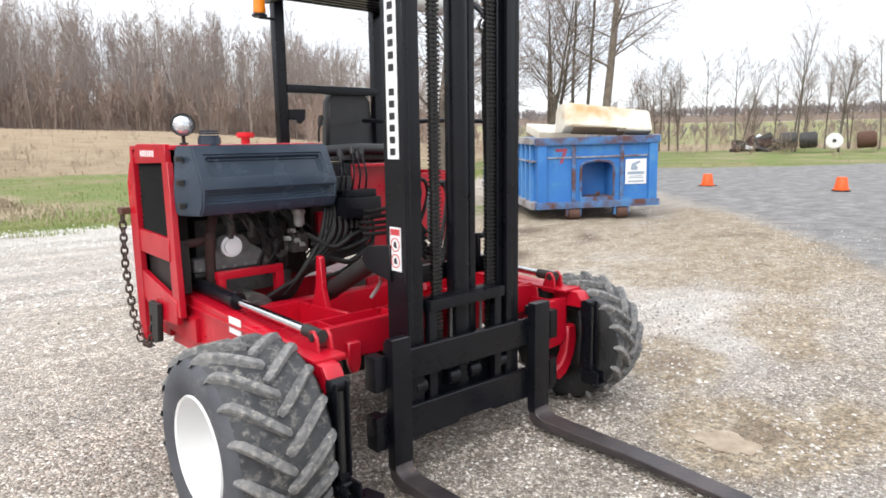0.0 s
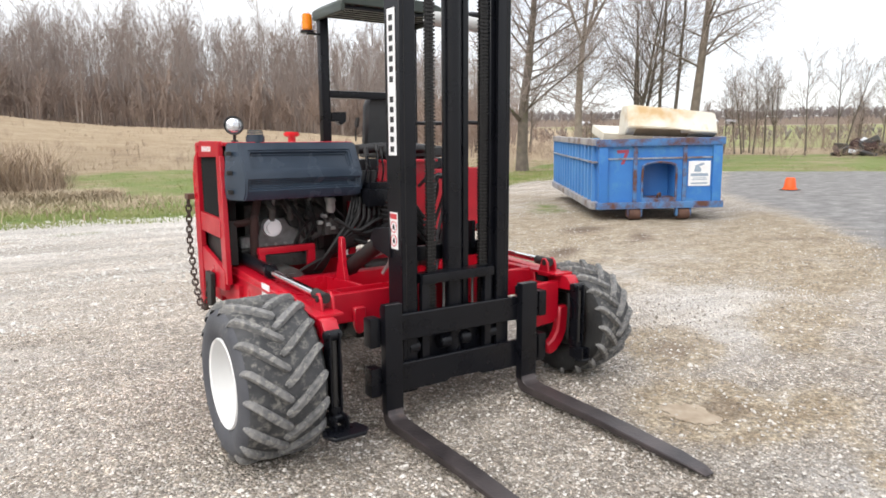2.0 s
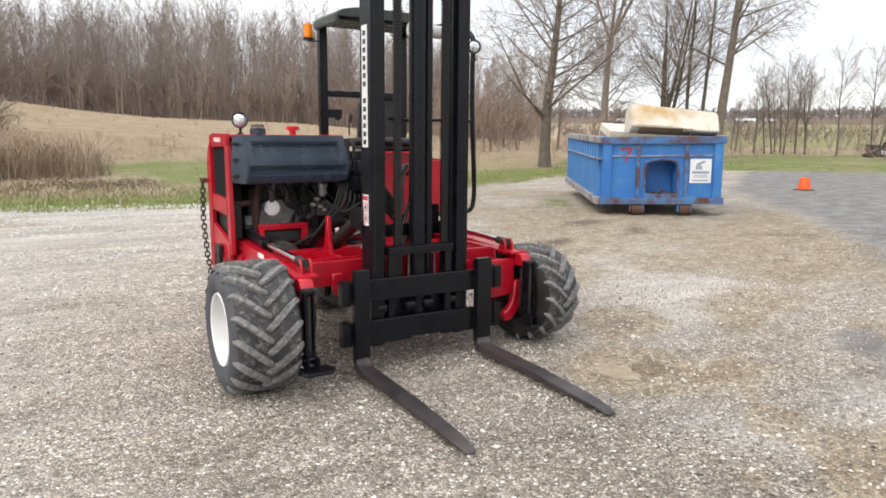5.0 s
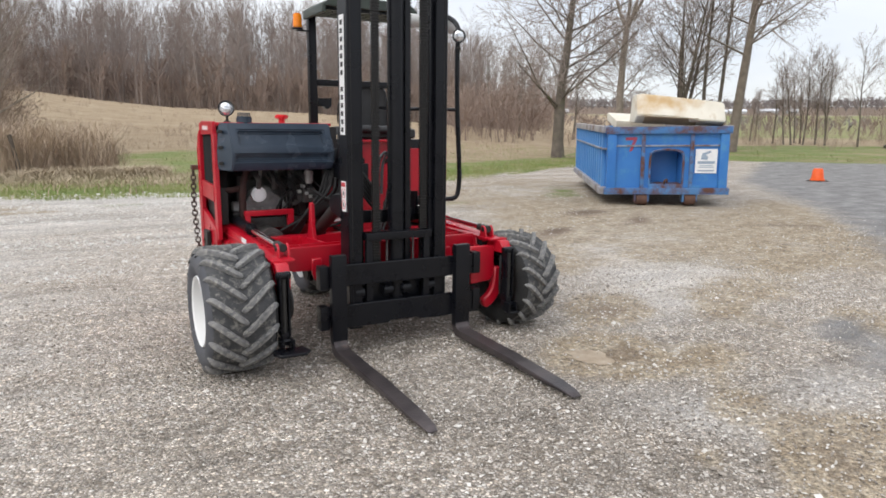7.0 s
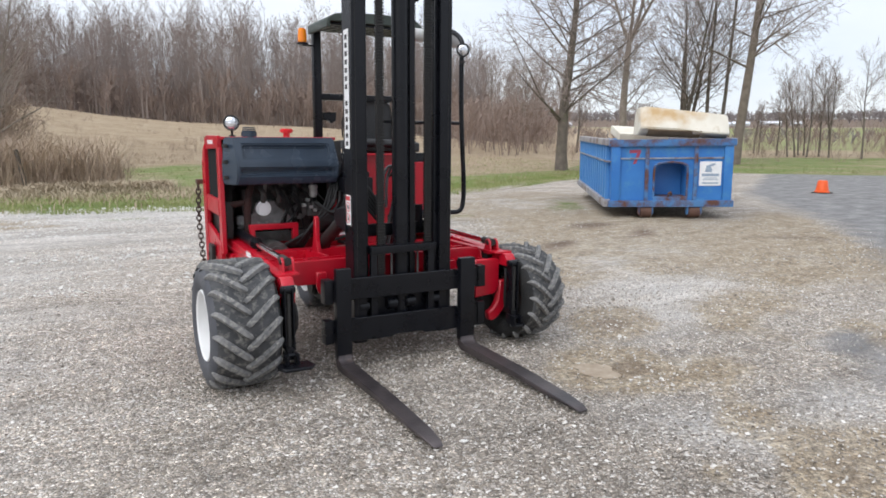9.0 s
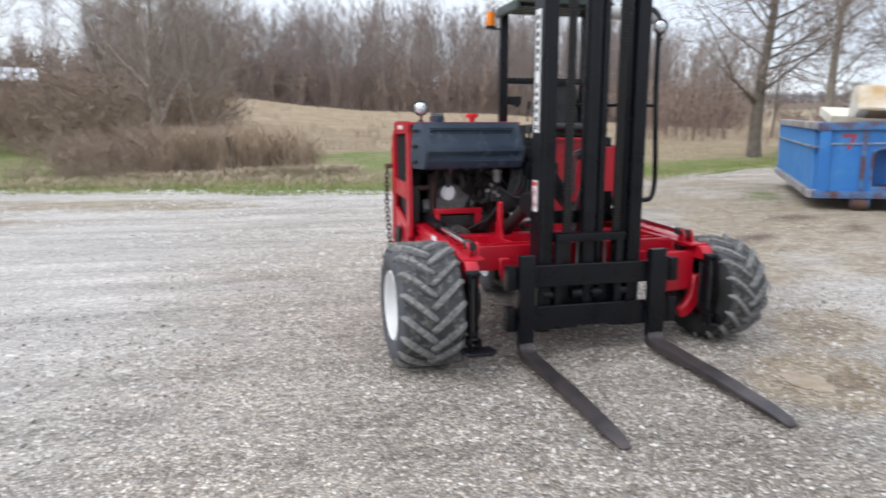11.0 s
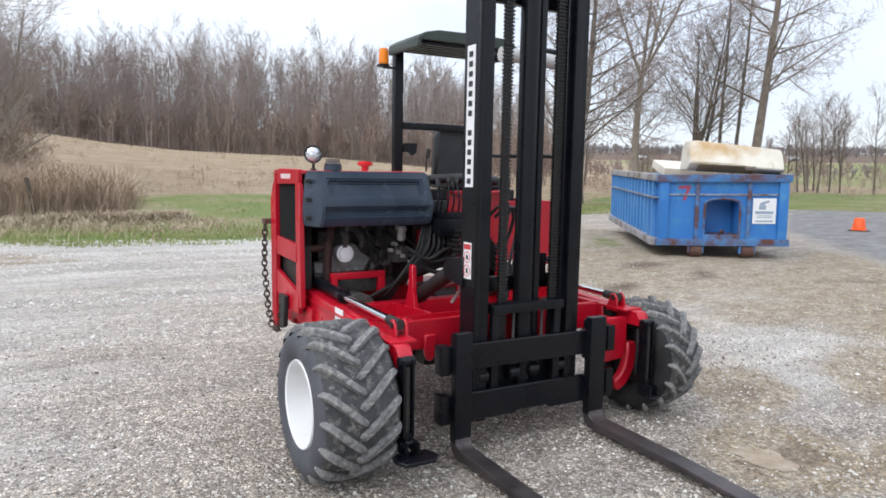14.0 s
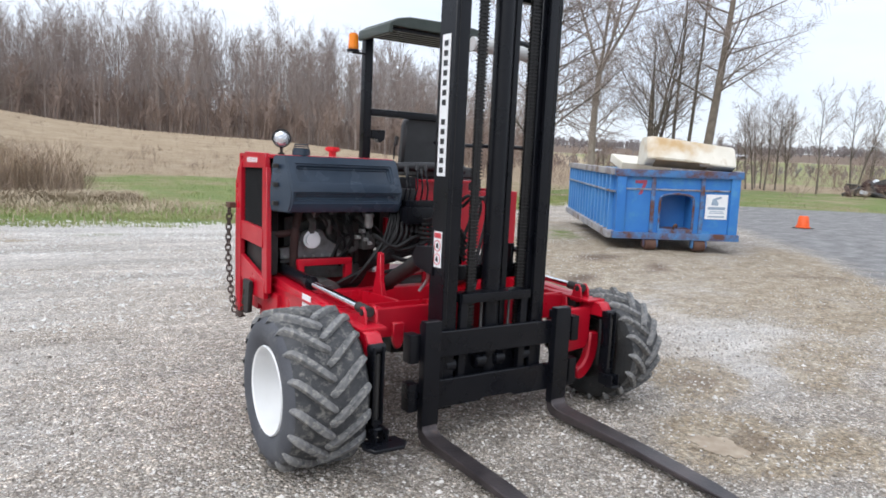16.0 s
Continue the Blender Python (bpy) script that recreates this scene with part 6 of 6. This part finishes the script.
for x, y, tall, sd in ((-5.2, 27, 8.0, 50), (-4.6, 31, 7.2, 51), (-9.0, 34, 10, 52), (-13.8, 31, 9.5, 53), (-7.0, 42, 9.5, 55), (-6.4, 33, 8.5, 57), (-4.6, 38, 8.5, 58), (-8.6, 39, 10.5, 59), (-5.6, 46, 8.5, 61), (-6.0, 40, 8, 63), (-5.4, 36, 6.5, 67)):
    standing_tree("thicket_tree", "gnarled bare tree standing in the thicket", sd, x, y, tall, 0.13, (20, 11, 7, 0), "bare trees in the thicket", spread=(26, 60), bend=0.05, lift=0.05, clear=0.14, fine=2, wide=1.1, swell=0.85, bark=PALE_BARK)


def scatter(templates, spots, name, material, label, sides=3):
    """Copies of the templates (piece lists as arrays) joined into one mesh; spots: x, y, z, scale, turn, index."""
    vs, fs, k = [], [], 0
    for x, y, z, sc, turn, i in spots:
        v, f = templates[i]
        c, s = math.cos(turn), math.sin(turn)
        w = np.stack([v[:, 0] * c - v[:, 1] * s, v[:, 0] * s + v[:, 1] * c, v[:, 2]], 1) * sc + (x, y, z)
        vs.append(w)
        fs.append(f + k)
        k += len(v)
    me = raw_mesh(name, np.concatenate(vs), np.concatenate(fs), 4, material, False)
    return tagged(new(name, me), label, name.replace("_", " "), kind="stuff")


def template(pieces, sides=3, swell=1.0, thick=0.0, round_to=0):
    """Prisms for the thick pieces (level up to round_to), slim slats for the twigs, too thin for the eye to see round."""
    out_v, out_f, k = [], [], 0
    for solid in (True, False):
        some = [p for p in pieces if (p[4] <= round_to) == solid]
        if not some:
            continue
        a, b = np.array([p[0] for p in some]), np.array([p[1] for p in some])
        ra, rb = np.array([p[2] for p in some]) * swell, np.array([p[3] for p in some]) * swell
        ra, rb = np.maximum(ra, thick), np.maximum(rb, thick * 0.6)
        if solid:
            v, f = prisms(a, b, ra, rb, sides)
        else:
            d = (b - a) / (np.linalg.norm(b - a, axis=1, keepdims=True) + 1e-9)
            u = np.cross(d, np.random.RandomState(len(some)).normal(size=d.shape))
            u /= np.linalg.norm(u, axis=1, keepdims=True) + 1e-9
            v = np.stack([a - u * ra[:, None], a + u * ra[:, None], b + u * rb[:, None], b - u * rb[:, None]], 1).reshape(-1, 3)
            f = (np.arange(len(some)) * 4)[:, None] + np.arange(4)[None]
        out_v.append(v)
        out_f.append(f + k)
        k += len(v)
    return np.concatenate(out_v), np.concatenate(out_f)


rng = random.Random(77)
wood = [template(grow(100 + k, 16.5, 0.15, (22, 8, 3 if k < 4 else 2, 0), top=3, spread=(18, 42), lift=0.035, bend=0.018, fine=2, clear=0.17, wide=0.52, least=0.016), 3, 0.70, 0.016) for k in range(9)]
behind = [template(grow(120 + k, 16.5, 0.14, (21, 6, 0, 0), top=2, spread=(18, 42), lift=0.03, bend=0.016, fine=2, clear=0.05, wide=0.58, least=0.02), 3, 0.8, 0.030) for k in range(6)]
WOOD_RISE = [(-40, 0.75), (-3, 0.78), (4, 0.93), (14, 0.96), (24, 0.94), (31, 0.80), (40, 0.72)]


def wood_spots(n, near, far, most, kinds):
    out = []
    while len(out) < n:
        az, r = rng.uniform(-38, 37), rng.triangular(near, far, most)
        if (az > 30 and rng.random() < 0.4) or (az < -15.5 and rng.random() < 0.93):
            continue
        x, y = at_bearing(az, r)
        size = rng.uniform(0.78, 1.06) * (1 + 0.05 * math.sin(az * 1.3) + 0.04 * math.sin(az * 3.1 + 1)) * float(bearing_table(az, WOOD_RISE))
        out.append((x, y, float(height(x, y)) - 0.2, size, rng.uniform(0, 6.28), rng.randrange(kinds)))
    return out


scatter(wood, wood_spots(300, 92, 135, 96, 9), "far_woods", FAR_TWIG, "dense bare woods on the rise behind the field")
scatter(behind, wood_spots(520, 108, 190, 130, 6), "deep_woods", FAR_TWIG, "bare woods standing deep behind the first trees")
under = [template(grow(150 + k, 4.2, 0.03, (7, 3, 0, 0), top=2, spread=(15, 50), stems=3, bend=0.06, fine=1), 3, 1.0, 0.026, -1) for k in range(5)]
spots = []
for k in range(950):
    x, y = at_bearing(rng.uniform(-38, 37), rng.triangular(91, 135, 95))
    spots.append((x, y, float(height(x, y)) - 0.1, rng.choice((rng.uniform(0.3, 0.9), rng.uniform(0.6, 1.5), rng.uniform(1.0, 1.9))), rng.uniform(0, 6.28), rng.randrange(5)))
for k in range(120):
    x, y = at_bearing(rng.uniform(27, 36), rng.uniform(48, 90))
    spots.append((x, y, float(height(x, y)) - 0.1, rng.uniform(0.5, 1.2), rng.uniform(0, 6.28), rng.randrange(5)))
for k in range(420):
    az, r = rng.uniform(33, 75), rng.choice((rng.gauss(78, 4), rng.gauss(118, 6), rng.uniform(70, 150)))
    x, y = at_bearing(az, r + 6 * math.sin(az * 0.5))
    spots.append((x, y, float(height(x, y)) - 0.1, (0.15 + 0.75 * rng.random() ** 2.2) * (1.25 if r > 100 else 1), rng.uniform(0, 6.28), rng.randrange(5)))
scatter(under, spots, "undergrowth", FAR_BRUSH, "brown leafless undergrowth at the woods' foot")
# a second belt of far trees along the skyline
belt = [template(grow(170 + k, 9, 0.4, (7, 3, 0, 0), top=2, spread=(25, 60), fine=1, clear=0.02, wide=1.5), 3, 1.0, 0.5, -1) for k in range(4)]
spots = []
for k in range(230):
    x, y = at_bearing(rng.uniform(33, 80), rng.choice((rng.gauss(205, 6), rng.gauss(290, 10), rng.gauss(300, 60))))
    spots.append((x, y, float(height(x, y)) - 0.3, rng.uniform(0.15, 0.36), rng.uniform(0, 6.28), rng.randrange(4)))
for k in range(1500):
    x, y = at_bearing(rng.uniform(26, 80), rng.triangular(520, 900, 600))
    spots.append((x, y, float(height(x, y)) - 0.3, rng.uniform(0.3, 0.8), rng.uniform(0, 6.28), rng.randrange(4)))
scatter(belt, spots, "skyline_trees", RIDGE, "far tree belt along the skyline")

# thicket beside the lot
shrub = [template(grow(200 + k, 2.0, 0.014, (6, 3, 0, 0), top=2, spread=(16, 58), stems=7, bend=0.12, fine=1, splay=0.36), 3, 1.0, 0.0058, 0) for k in range(6)]
spots = []
for k in range(640):
    x, y = 0.9 - 18 * rng.random() ** 0.9, rng.uniform(17.3, 24)
    y += 1.6
    if (x > -1.2 and rng.random() < 0.8) or (y > 21 + 3 * rng.random() and x > -2) or (x < -7.4 and (y > 20.8 or rng.random() < 0.4)) or (abs(x + 1.75) < 0.5 and y < 20.4):
        continue
    size = rng.uniform(0.15, 0.34) if x < -7.4 else rng.uniform(0.32, 0.85)
    spots.append((x, y, float(height(x, y)) - 0.05, size, rng.uniform(0, 6.28), rng.randrange(6)))
for k in range(350):
    x, y = rng.uniform(-28, -2.0), rng.uniform(21, 50)
    az = math.degrees(math.atan2(x, y))
    if az > -5.5 - 2 * rng.random() or (az < -14 and y < 25):
        continue
    spots.append((x, y, float(height(x, y)) - 0.05, rng.uniform(0.4, 0.7) + 0.035 * (y - 25) if az < -14 else rng.uniform(0.5, 0.9) + 0.04 * (y - 21), rng.uniform(0, 6.28), rng.randrange(6)))
for k in range(130):
    az, r = rng.uniform(-22, -6.5), rng.uniform(31, 50)
    x, y = at_bearing(az, r)
    spots.append((x, y, float(height(x, y)) - 0.05, rng.uniform(1.1, 2.3), rng.uniform(0, 6.28), rng.randrange(6)))
for k in range(90):
    x, y = 0.4 - 4.2 * rng.random() ** 1.2, rng.uniform(19.8, 22.4)
    spots.append((x, y, float(height(x, y)) - 0.05, rng.uniform(0.35, 0.72), rng.uniform(0, 6.28), rng.randrange(6)))
for k in range(150):
    x, y = at_bearing(rng.uniform(-10, 32), rng.uniform(36, 86))
    spots.append((x, y, float(height(x, y)) - 0.05, rng.uniform(0.16, 0.42), rng.uniform(0, 6.28), rng.randrange(6)))
for k in range(95):
    x, y = at_bearing(rng.uniform(36, 74), rng.gauss(56, 5))
    spots.append((x, y, float(height(x, y)) - 0.05, rng.uniform(0.3, 0.85), rng.uniform(0, 6.28), rng.randrange(6)))
scatter(shrub, spots, "thicket", BRUSH, "leafless brown thicket along the lot's edge")


def blades(n, place, h0, h1, w, name, material, label, lean=0.35):
    """Grass: bent blades of two quads."""
    r = np.random.RandomState(n)
    xy = place(r, n)
    z = height(xy[:, 0], xy[:, 1])
    hh, a = r.uniform(h0, h1, n), r.uniform(0, 2 * math.pi, n)
    side = np.stack([np.cos(a), np.sin(a), 0 * a], 1) * (w * r.uniform(0.6, 1.3, n))[:, None]
    tip = np.stack([np.cos(a + 1.4), np.sin(a + 1.4), 0 * a], 1) * (hh * lean * r.uniform(0.2, 1.4, n))[:, None]
    p0 = np.stack([xy[:, 0], xy[:, 1], z], 1)
    p1 = p0 + tip * 0.3 + np.stack([0 * a, 0 * a, hh * 0.6], 1)
    p2 = p0 + tip + np.stack([0 * a, 0 * a, hh], 1)
    v = np.stack([p0 - side, p0 + side, p1 + side * 0.8, p1 - side * 0.8, p2 + side * 0.2, p2 - side * 0.2], 1).reshape(-1, 3)
    b = (np.arange(n) * 6)[:, None]
    f = np.concatenate([b + np.array([[0, 1, 2, 3]]), b + np.array([[3, 2, 4, 5]])])
    return tagged(new(name, raw_mesh(name, v, f, 4, material)), label, name.replace("_", " "), kind="stuff")


def in_verge(r, n):
    x = r.uniform(-14, 22, n)
    cx, cy = r.uniform(-14, 22, 150), r.uniform(-1.1, 0.3, 150)
    k = r.randint(0, 150, n)
    loose = r.uniform(size=n) < 0.72
    x = np.where(loose, x, cx[k] + r.normal(0, 0.35, n))
    return np.stack([x, edge_of_lot(x) + np.where(loose, 0.15 + np.abs(r.normal(0, 1.4, n)), cy[k] + r.normal(0, 0.09, n))], 1)


def in_brush(r, n):
    """A stand of dead stalks with a sharp end towards the meadow, in loose clumps."""
    cx, cy = 0.35 - 4.6 * r.uniform(0, 1, 160) ** 1.2, r.uniform(19.6, 22.6, 160)
    k = r.randint(0, 160, n)
    return np.stack([np.minimum(cx[k] + r.normal(0, 0.22, n), 0.75), cy[k] + r.normal(0, 0.22, n)], 1)


def in_mound(r, n):
    """Matted dead grass at the foot of the stalks."""
    x = 1.9 - 6.5 * r.uniform(0, 1, n) ** 1.15
    return np.stack([x, 18.9 + r.normal(0, 0.55, n) + 0.18 * np.clip(x, -2, 2)], 1)


def in_tufts(r, n):
    cx, cy = r.uniform(-10, 38, 420), r.uniform(0, 1, 420)
    k = r.randint(0, 420, n)
    y0 = edge_of_lot(cx) + 0.4 + 1.6 * cy
    brush = r.uniform(size=420) < 0.9
    cx = np.where(brush, r.uniform(-7, 2.6, 420), cx)
    y0 = np.where(brush, 17.2 + r.normal(0, 1.3, 420), y0)
    s = r.uniform(0.12, 0.55, 420)[k]
    return np.stack([cx[k] + r.normal(0, 1, n) * s * 1.8, y0[k] + r.normal(0, 1, n) * s], 1)


def in_field(r, n):
    """Loose clumps of weeds over the rising field."""
    az, far = np.radians(r.uniform(-14, 34, 900)), 34 + 54 * r.uniform(0, 1, 900) ** 1.2
    k = r.randint(0, 900, n)
    s = r.uniform(0.15, 0.9, 900)[k]
    return np.stack([(far * np.sin(az))[k] + r.normal(0, 1.6, n) * s, (far * np.cos(az))[k] + r.normal(0, 1, n) * s], 1)


def in_meadow(r, n):
    x = r.uniform(-9, 36, n)
    return np.stack([x, edge_of_lot(x) + 0.3 + 17 * r.uniform(0, 1, n) ** 1.3], 1)


blades(25000, in_verge, 0.02, 0.09, 0.008, "verge_grass", GREEN, "short green spring grass along the gravel")
blades(6500, in_brush, 0.35, 1.6, 0.0075, "dry_weeds", STALK, "tall brown dead weed stalks beside the thicket", 0.85)
blades(9000, in_field, 0.05, 0.24, 0.012, "field_weeds", STALK, "low dead weeds in loose clumps over the rough field", 1.3)
blades(11000, in_mound, 0.06, 0.30, 0.008, "matted_grass", DRY, "matted tan dead grass at the thicket's foot", 2.0)
blades(7000, in_tufts, 0.04, 0.18, 0.009, "meadow_tufts", DRY, "low tan grass tufts among green meadow", 0.8)
blades(16000, in_meadow, 0.03, 0.08, 0.009, "meadow_grass", GREEN, "short yellow-green meadow grass", 1.8)

# fence post
tagged(part("fence_post", rod(bmesh.new(), (0.06, 0, -0.1), (-0.14, 0, 1.12), 0.06, 0.052, 10, 0.01), POSTWOOD), "dark weathered leaning fence post in weeds", "fence post").matrix_world = pose(-1.75, 19.4, 0.0)


# ---- far buildings and scrap ----
def shed(x, y, z, turn, w, d, h, name, label):
    b = thing(name, label, "building", pose(x, y, z, 0, 0, turn))
    part("wall", box(bmesh.new(), -w / 2, w / 2, -d / 2, d / 2, 0, h, 0.02), WALL_GREY, b)
    part("roof", plate(bmesh.new(), [(-d / 2 - 0.4, h - 0.1), (0, h + d * 0.26), (d / 2 + 0.4, h - 0.1), (d / 2 + 0.4, h - 0.25), (0, h + d * 0.26 - 0.2), (-d / 2 - 0.4, h - 0.25)], "x", -w / 2 - 0.4, w / 2 + 0.4, 0.0), ROOF_WHITE, b)
    part("door", box(bmesh.new(), -1.5, 1.5, -d / 2 - 0.06, -d / 2 + 0.02, 0, h * 0.75, 0.02), JUNK, b)
    return b


x, y = at_bearing(-21.6, 82)
shed(x, y, 4.9, 25, 6.4, 4.6, 1.3, "barn", "pale barn with white metal roof behind trees")
x, y = at_bearing(-28.0, 82)
shed(x, y, 4.9, 30, 7.5, 4.8, 1.5, "barn", "pale barn with white metal roof behind trees")
for az, r, w in ((48.6, 470, 7), (49.8, 480, 10), (51.9, 490, 12), (53.6, 480, 6), (42.5, 470, 6), (36.5, 430, 5)):
    x, y = at_bearing(az, r)
    shed(x, y, float(height(x, y)), -az + 15, w, 5, 1.6, "farm_building", "small white farm building on the far rise")

pile = thing("scrap_pile", "dark heap of scrap with pale pieces at the roadside", "scrap pile", pose(*at_bearing(63.5, 57), 0.55))
rs = random.Random(3)
for k in range(46):
    bm = box(bmesh.new(), -rs.uniform(0.2, 0.8), rs.uniform(0.2, 0.8), -0.15, rs.uniform(0.1, 0.3), -0.12, rs.uniform(0.05, 0.3), 0.02)
    d = rs.gauss(0, 1.4)
    ob = part("scrap_piece", bm, (JUNK, RUST_DARK, JUNK, RUST_DARK, JUNK, JUNK, ROOF_WHITE)[k % 7], pile)
    ob.matrix_basis = pose(d, rs.gauss(0, 0.6), max(0, 0.95 - abs(d) * 0.35) * rs.random() * 0.85, rs.uniform(-30, 30), rs.uniform(-30, 30), rs.uniform(0, 180))
x, y = at_bearing(68.0, 53)
tank = thing("tank_trailer", "dark cylindrical tanks with one white end", "tank trailer", pose(x, y, 0.55, 0, 0, -68))
for k, (dx, m) in enumerate(((-2.6, JUNK), (-1.4, JUNK), (2.0, RUST), (4.6, JUNK), (5.6, JUNK))):
    part("tank", rod(bmesh.new(), (dx - 0.5, 0, 0.55), (dx + 0.6, 0, 0.62), 0.55, seg=24, bevel=0.08), m, tank)
part("tank_end", rod(bmesh.new(), (0.2, -0.7, 0.52), (0.2, 0.6, 0.52), 0.52, seg=28, bevel=0.06), WHITE, tank, "round white tank end")
part("tank_hub", rod(bmesh.new(), (0.2, -0.74, 0.52), (0.2, -0.68, 0.52), 0.12, seg=16), JUNK, tank)


# ---- loose crushed stone on the lot, nearest the machine ----
def loose_stone(name, label, seed, n, place, size, spread, material):
    r = np.random.RandomState(seed)
    x, y = place(r, n)
    keep = r.uniform(size=n) > 0.85 * np.clip(blob(x, y, 3.05, 1.5, 0.42, 0.34) + 0.6 * blob(x, y, 3.2, -0.1, 0.5, 0.35), 0, 1)
    x, y = x[keep], y[keep]
    n = len(x)
    z = height(x, y)
    s = np.clip(r.lognormal(math.log(size), spread, n), size * 0.5, size * 2.1)
    base = np.array([(1, 0, 0), (-1, 0, 0), (0, 1, 0), (0, -1, 0), (0, 0, 1), (0, 0, -1)], float)
    jit = base[None] * r.uniform(0.6, 1.25, (n, 6, 1)) + r.normal(0, 0.22, (n, 6, 3))
    jit *= r.uniform(0.55, 1.2, (n, 1, 3)) * np.array([1, 1, 0.75])
    a = r.uniform(0, 2 * math.pi, n)
    c, sn = np.cos(a)[:, None], np.sin(a)[:, None]
    v = np.stack([jit[..., 0] * c - jit[..., 1] * sn, jit[..., 0] * sn + jit[..., 1] * c, jit[..., 2]], 2) * s[:, None, None]
    v += np.stack([x, y, z + 0.25 * s], 1)[:, None, :]
    f = np.array([(0, 2, 4), (2, 1, 4), (1, 3, 4), (3, 0, 4), (2, 0, 5), (1, 2, 5), (3, 1, 5), (0, 3, 5)])
    faces = (np.arange(n) * 6)[:, None, None] + f[None]
    me = raw_mesh(name, v.reshape(-1, 3), faces.reshape(-1, 3), 3, material)
    tagged(new(name, me), label, "gravel", kind="stuff")


def on_lot(r, n):
    return r.uniform(-3.2, 6.5, n), -0.9 + 8.5 * r.beta(1.1, 2.6, n)


def along_edge(r, n):
    x = r.choice([-8.2, -7.0, -6.3, -4.6, -3.0, -2.4, -0.6, 0.8, 1.3, 2.6], n) + r.normal(0, 0.5, n)
    return x, edge_of_lot(x) - 0.45 + r.normal(0, 0.30, n)


def over_mud(r, n):
    """Stones washed together in drifts, with a thin scatter between."""
    cx, cy = r.uniform(2.5, 11.5, 130), 1.0 + 11.5 * r.uniform(0, 1, 130)
    k, a = r.randint(0, 130, n), r.normal(0, 1, (2, n))
    loose = r.uniform(size=n) < 0.3
    x = np.where(loose, r.uniform(2.5, 11.5, n), cx[k] + 0.55 * a[0] + 0.10 * a[1])
    y = np.where(loose, 1.5 + 11 * r.uniform(0, 1, n), cy[k] + 0.26 * a[0] - 0.16 * a[1])
    return x, y


def far_left(r, n):
    """Pale stones strewn in long drifts across the lot before the grass."""
    cy = r.uniform(5.5, 13.0, 60)
    k = r.randint(0, 60, n)
    x = r.uniform(-9, 3.5, n)
    return x, np.minimum(cy[k] + 0.10 * x + r.normal(0, 0.14, n) + 0.25 * np.sin(x * 1.1 + cy[k] * 3), edge_of_lot(x) - 0.2)


loose_stone("gravel", "loose grey and white crushed stone on the lot", 9, 50000, on_lot, 0.0074, 0.40, STONE)
loose_stone("edge_stone", "pale coarse stone heaped along the lot's grass edge", 12, 1500, along_edge, 0.017, 0.4, PALE_STONE)
loose_stone("coarse_stone", "coarse pale stone strewn over the muddy ground", 15, 17000, over_mud, 0.0082, 0.4, DRIFT_STONE)
loose_stone("washed_stone", "pale washed stone lying in drifts before the grass", 18, 9000, far_left, 0.0135, 0.4, PALE_STONE)
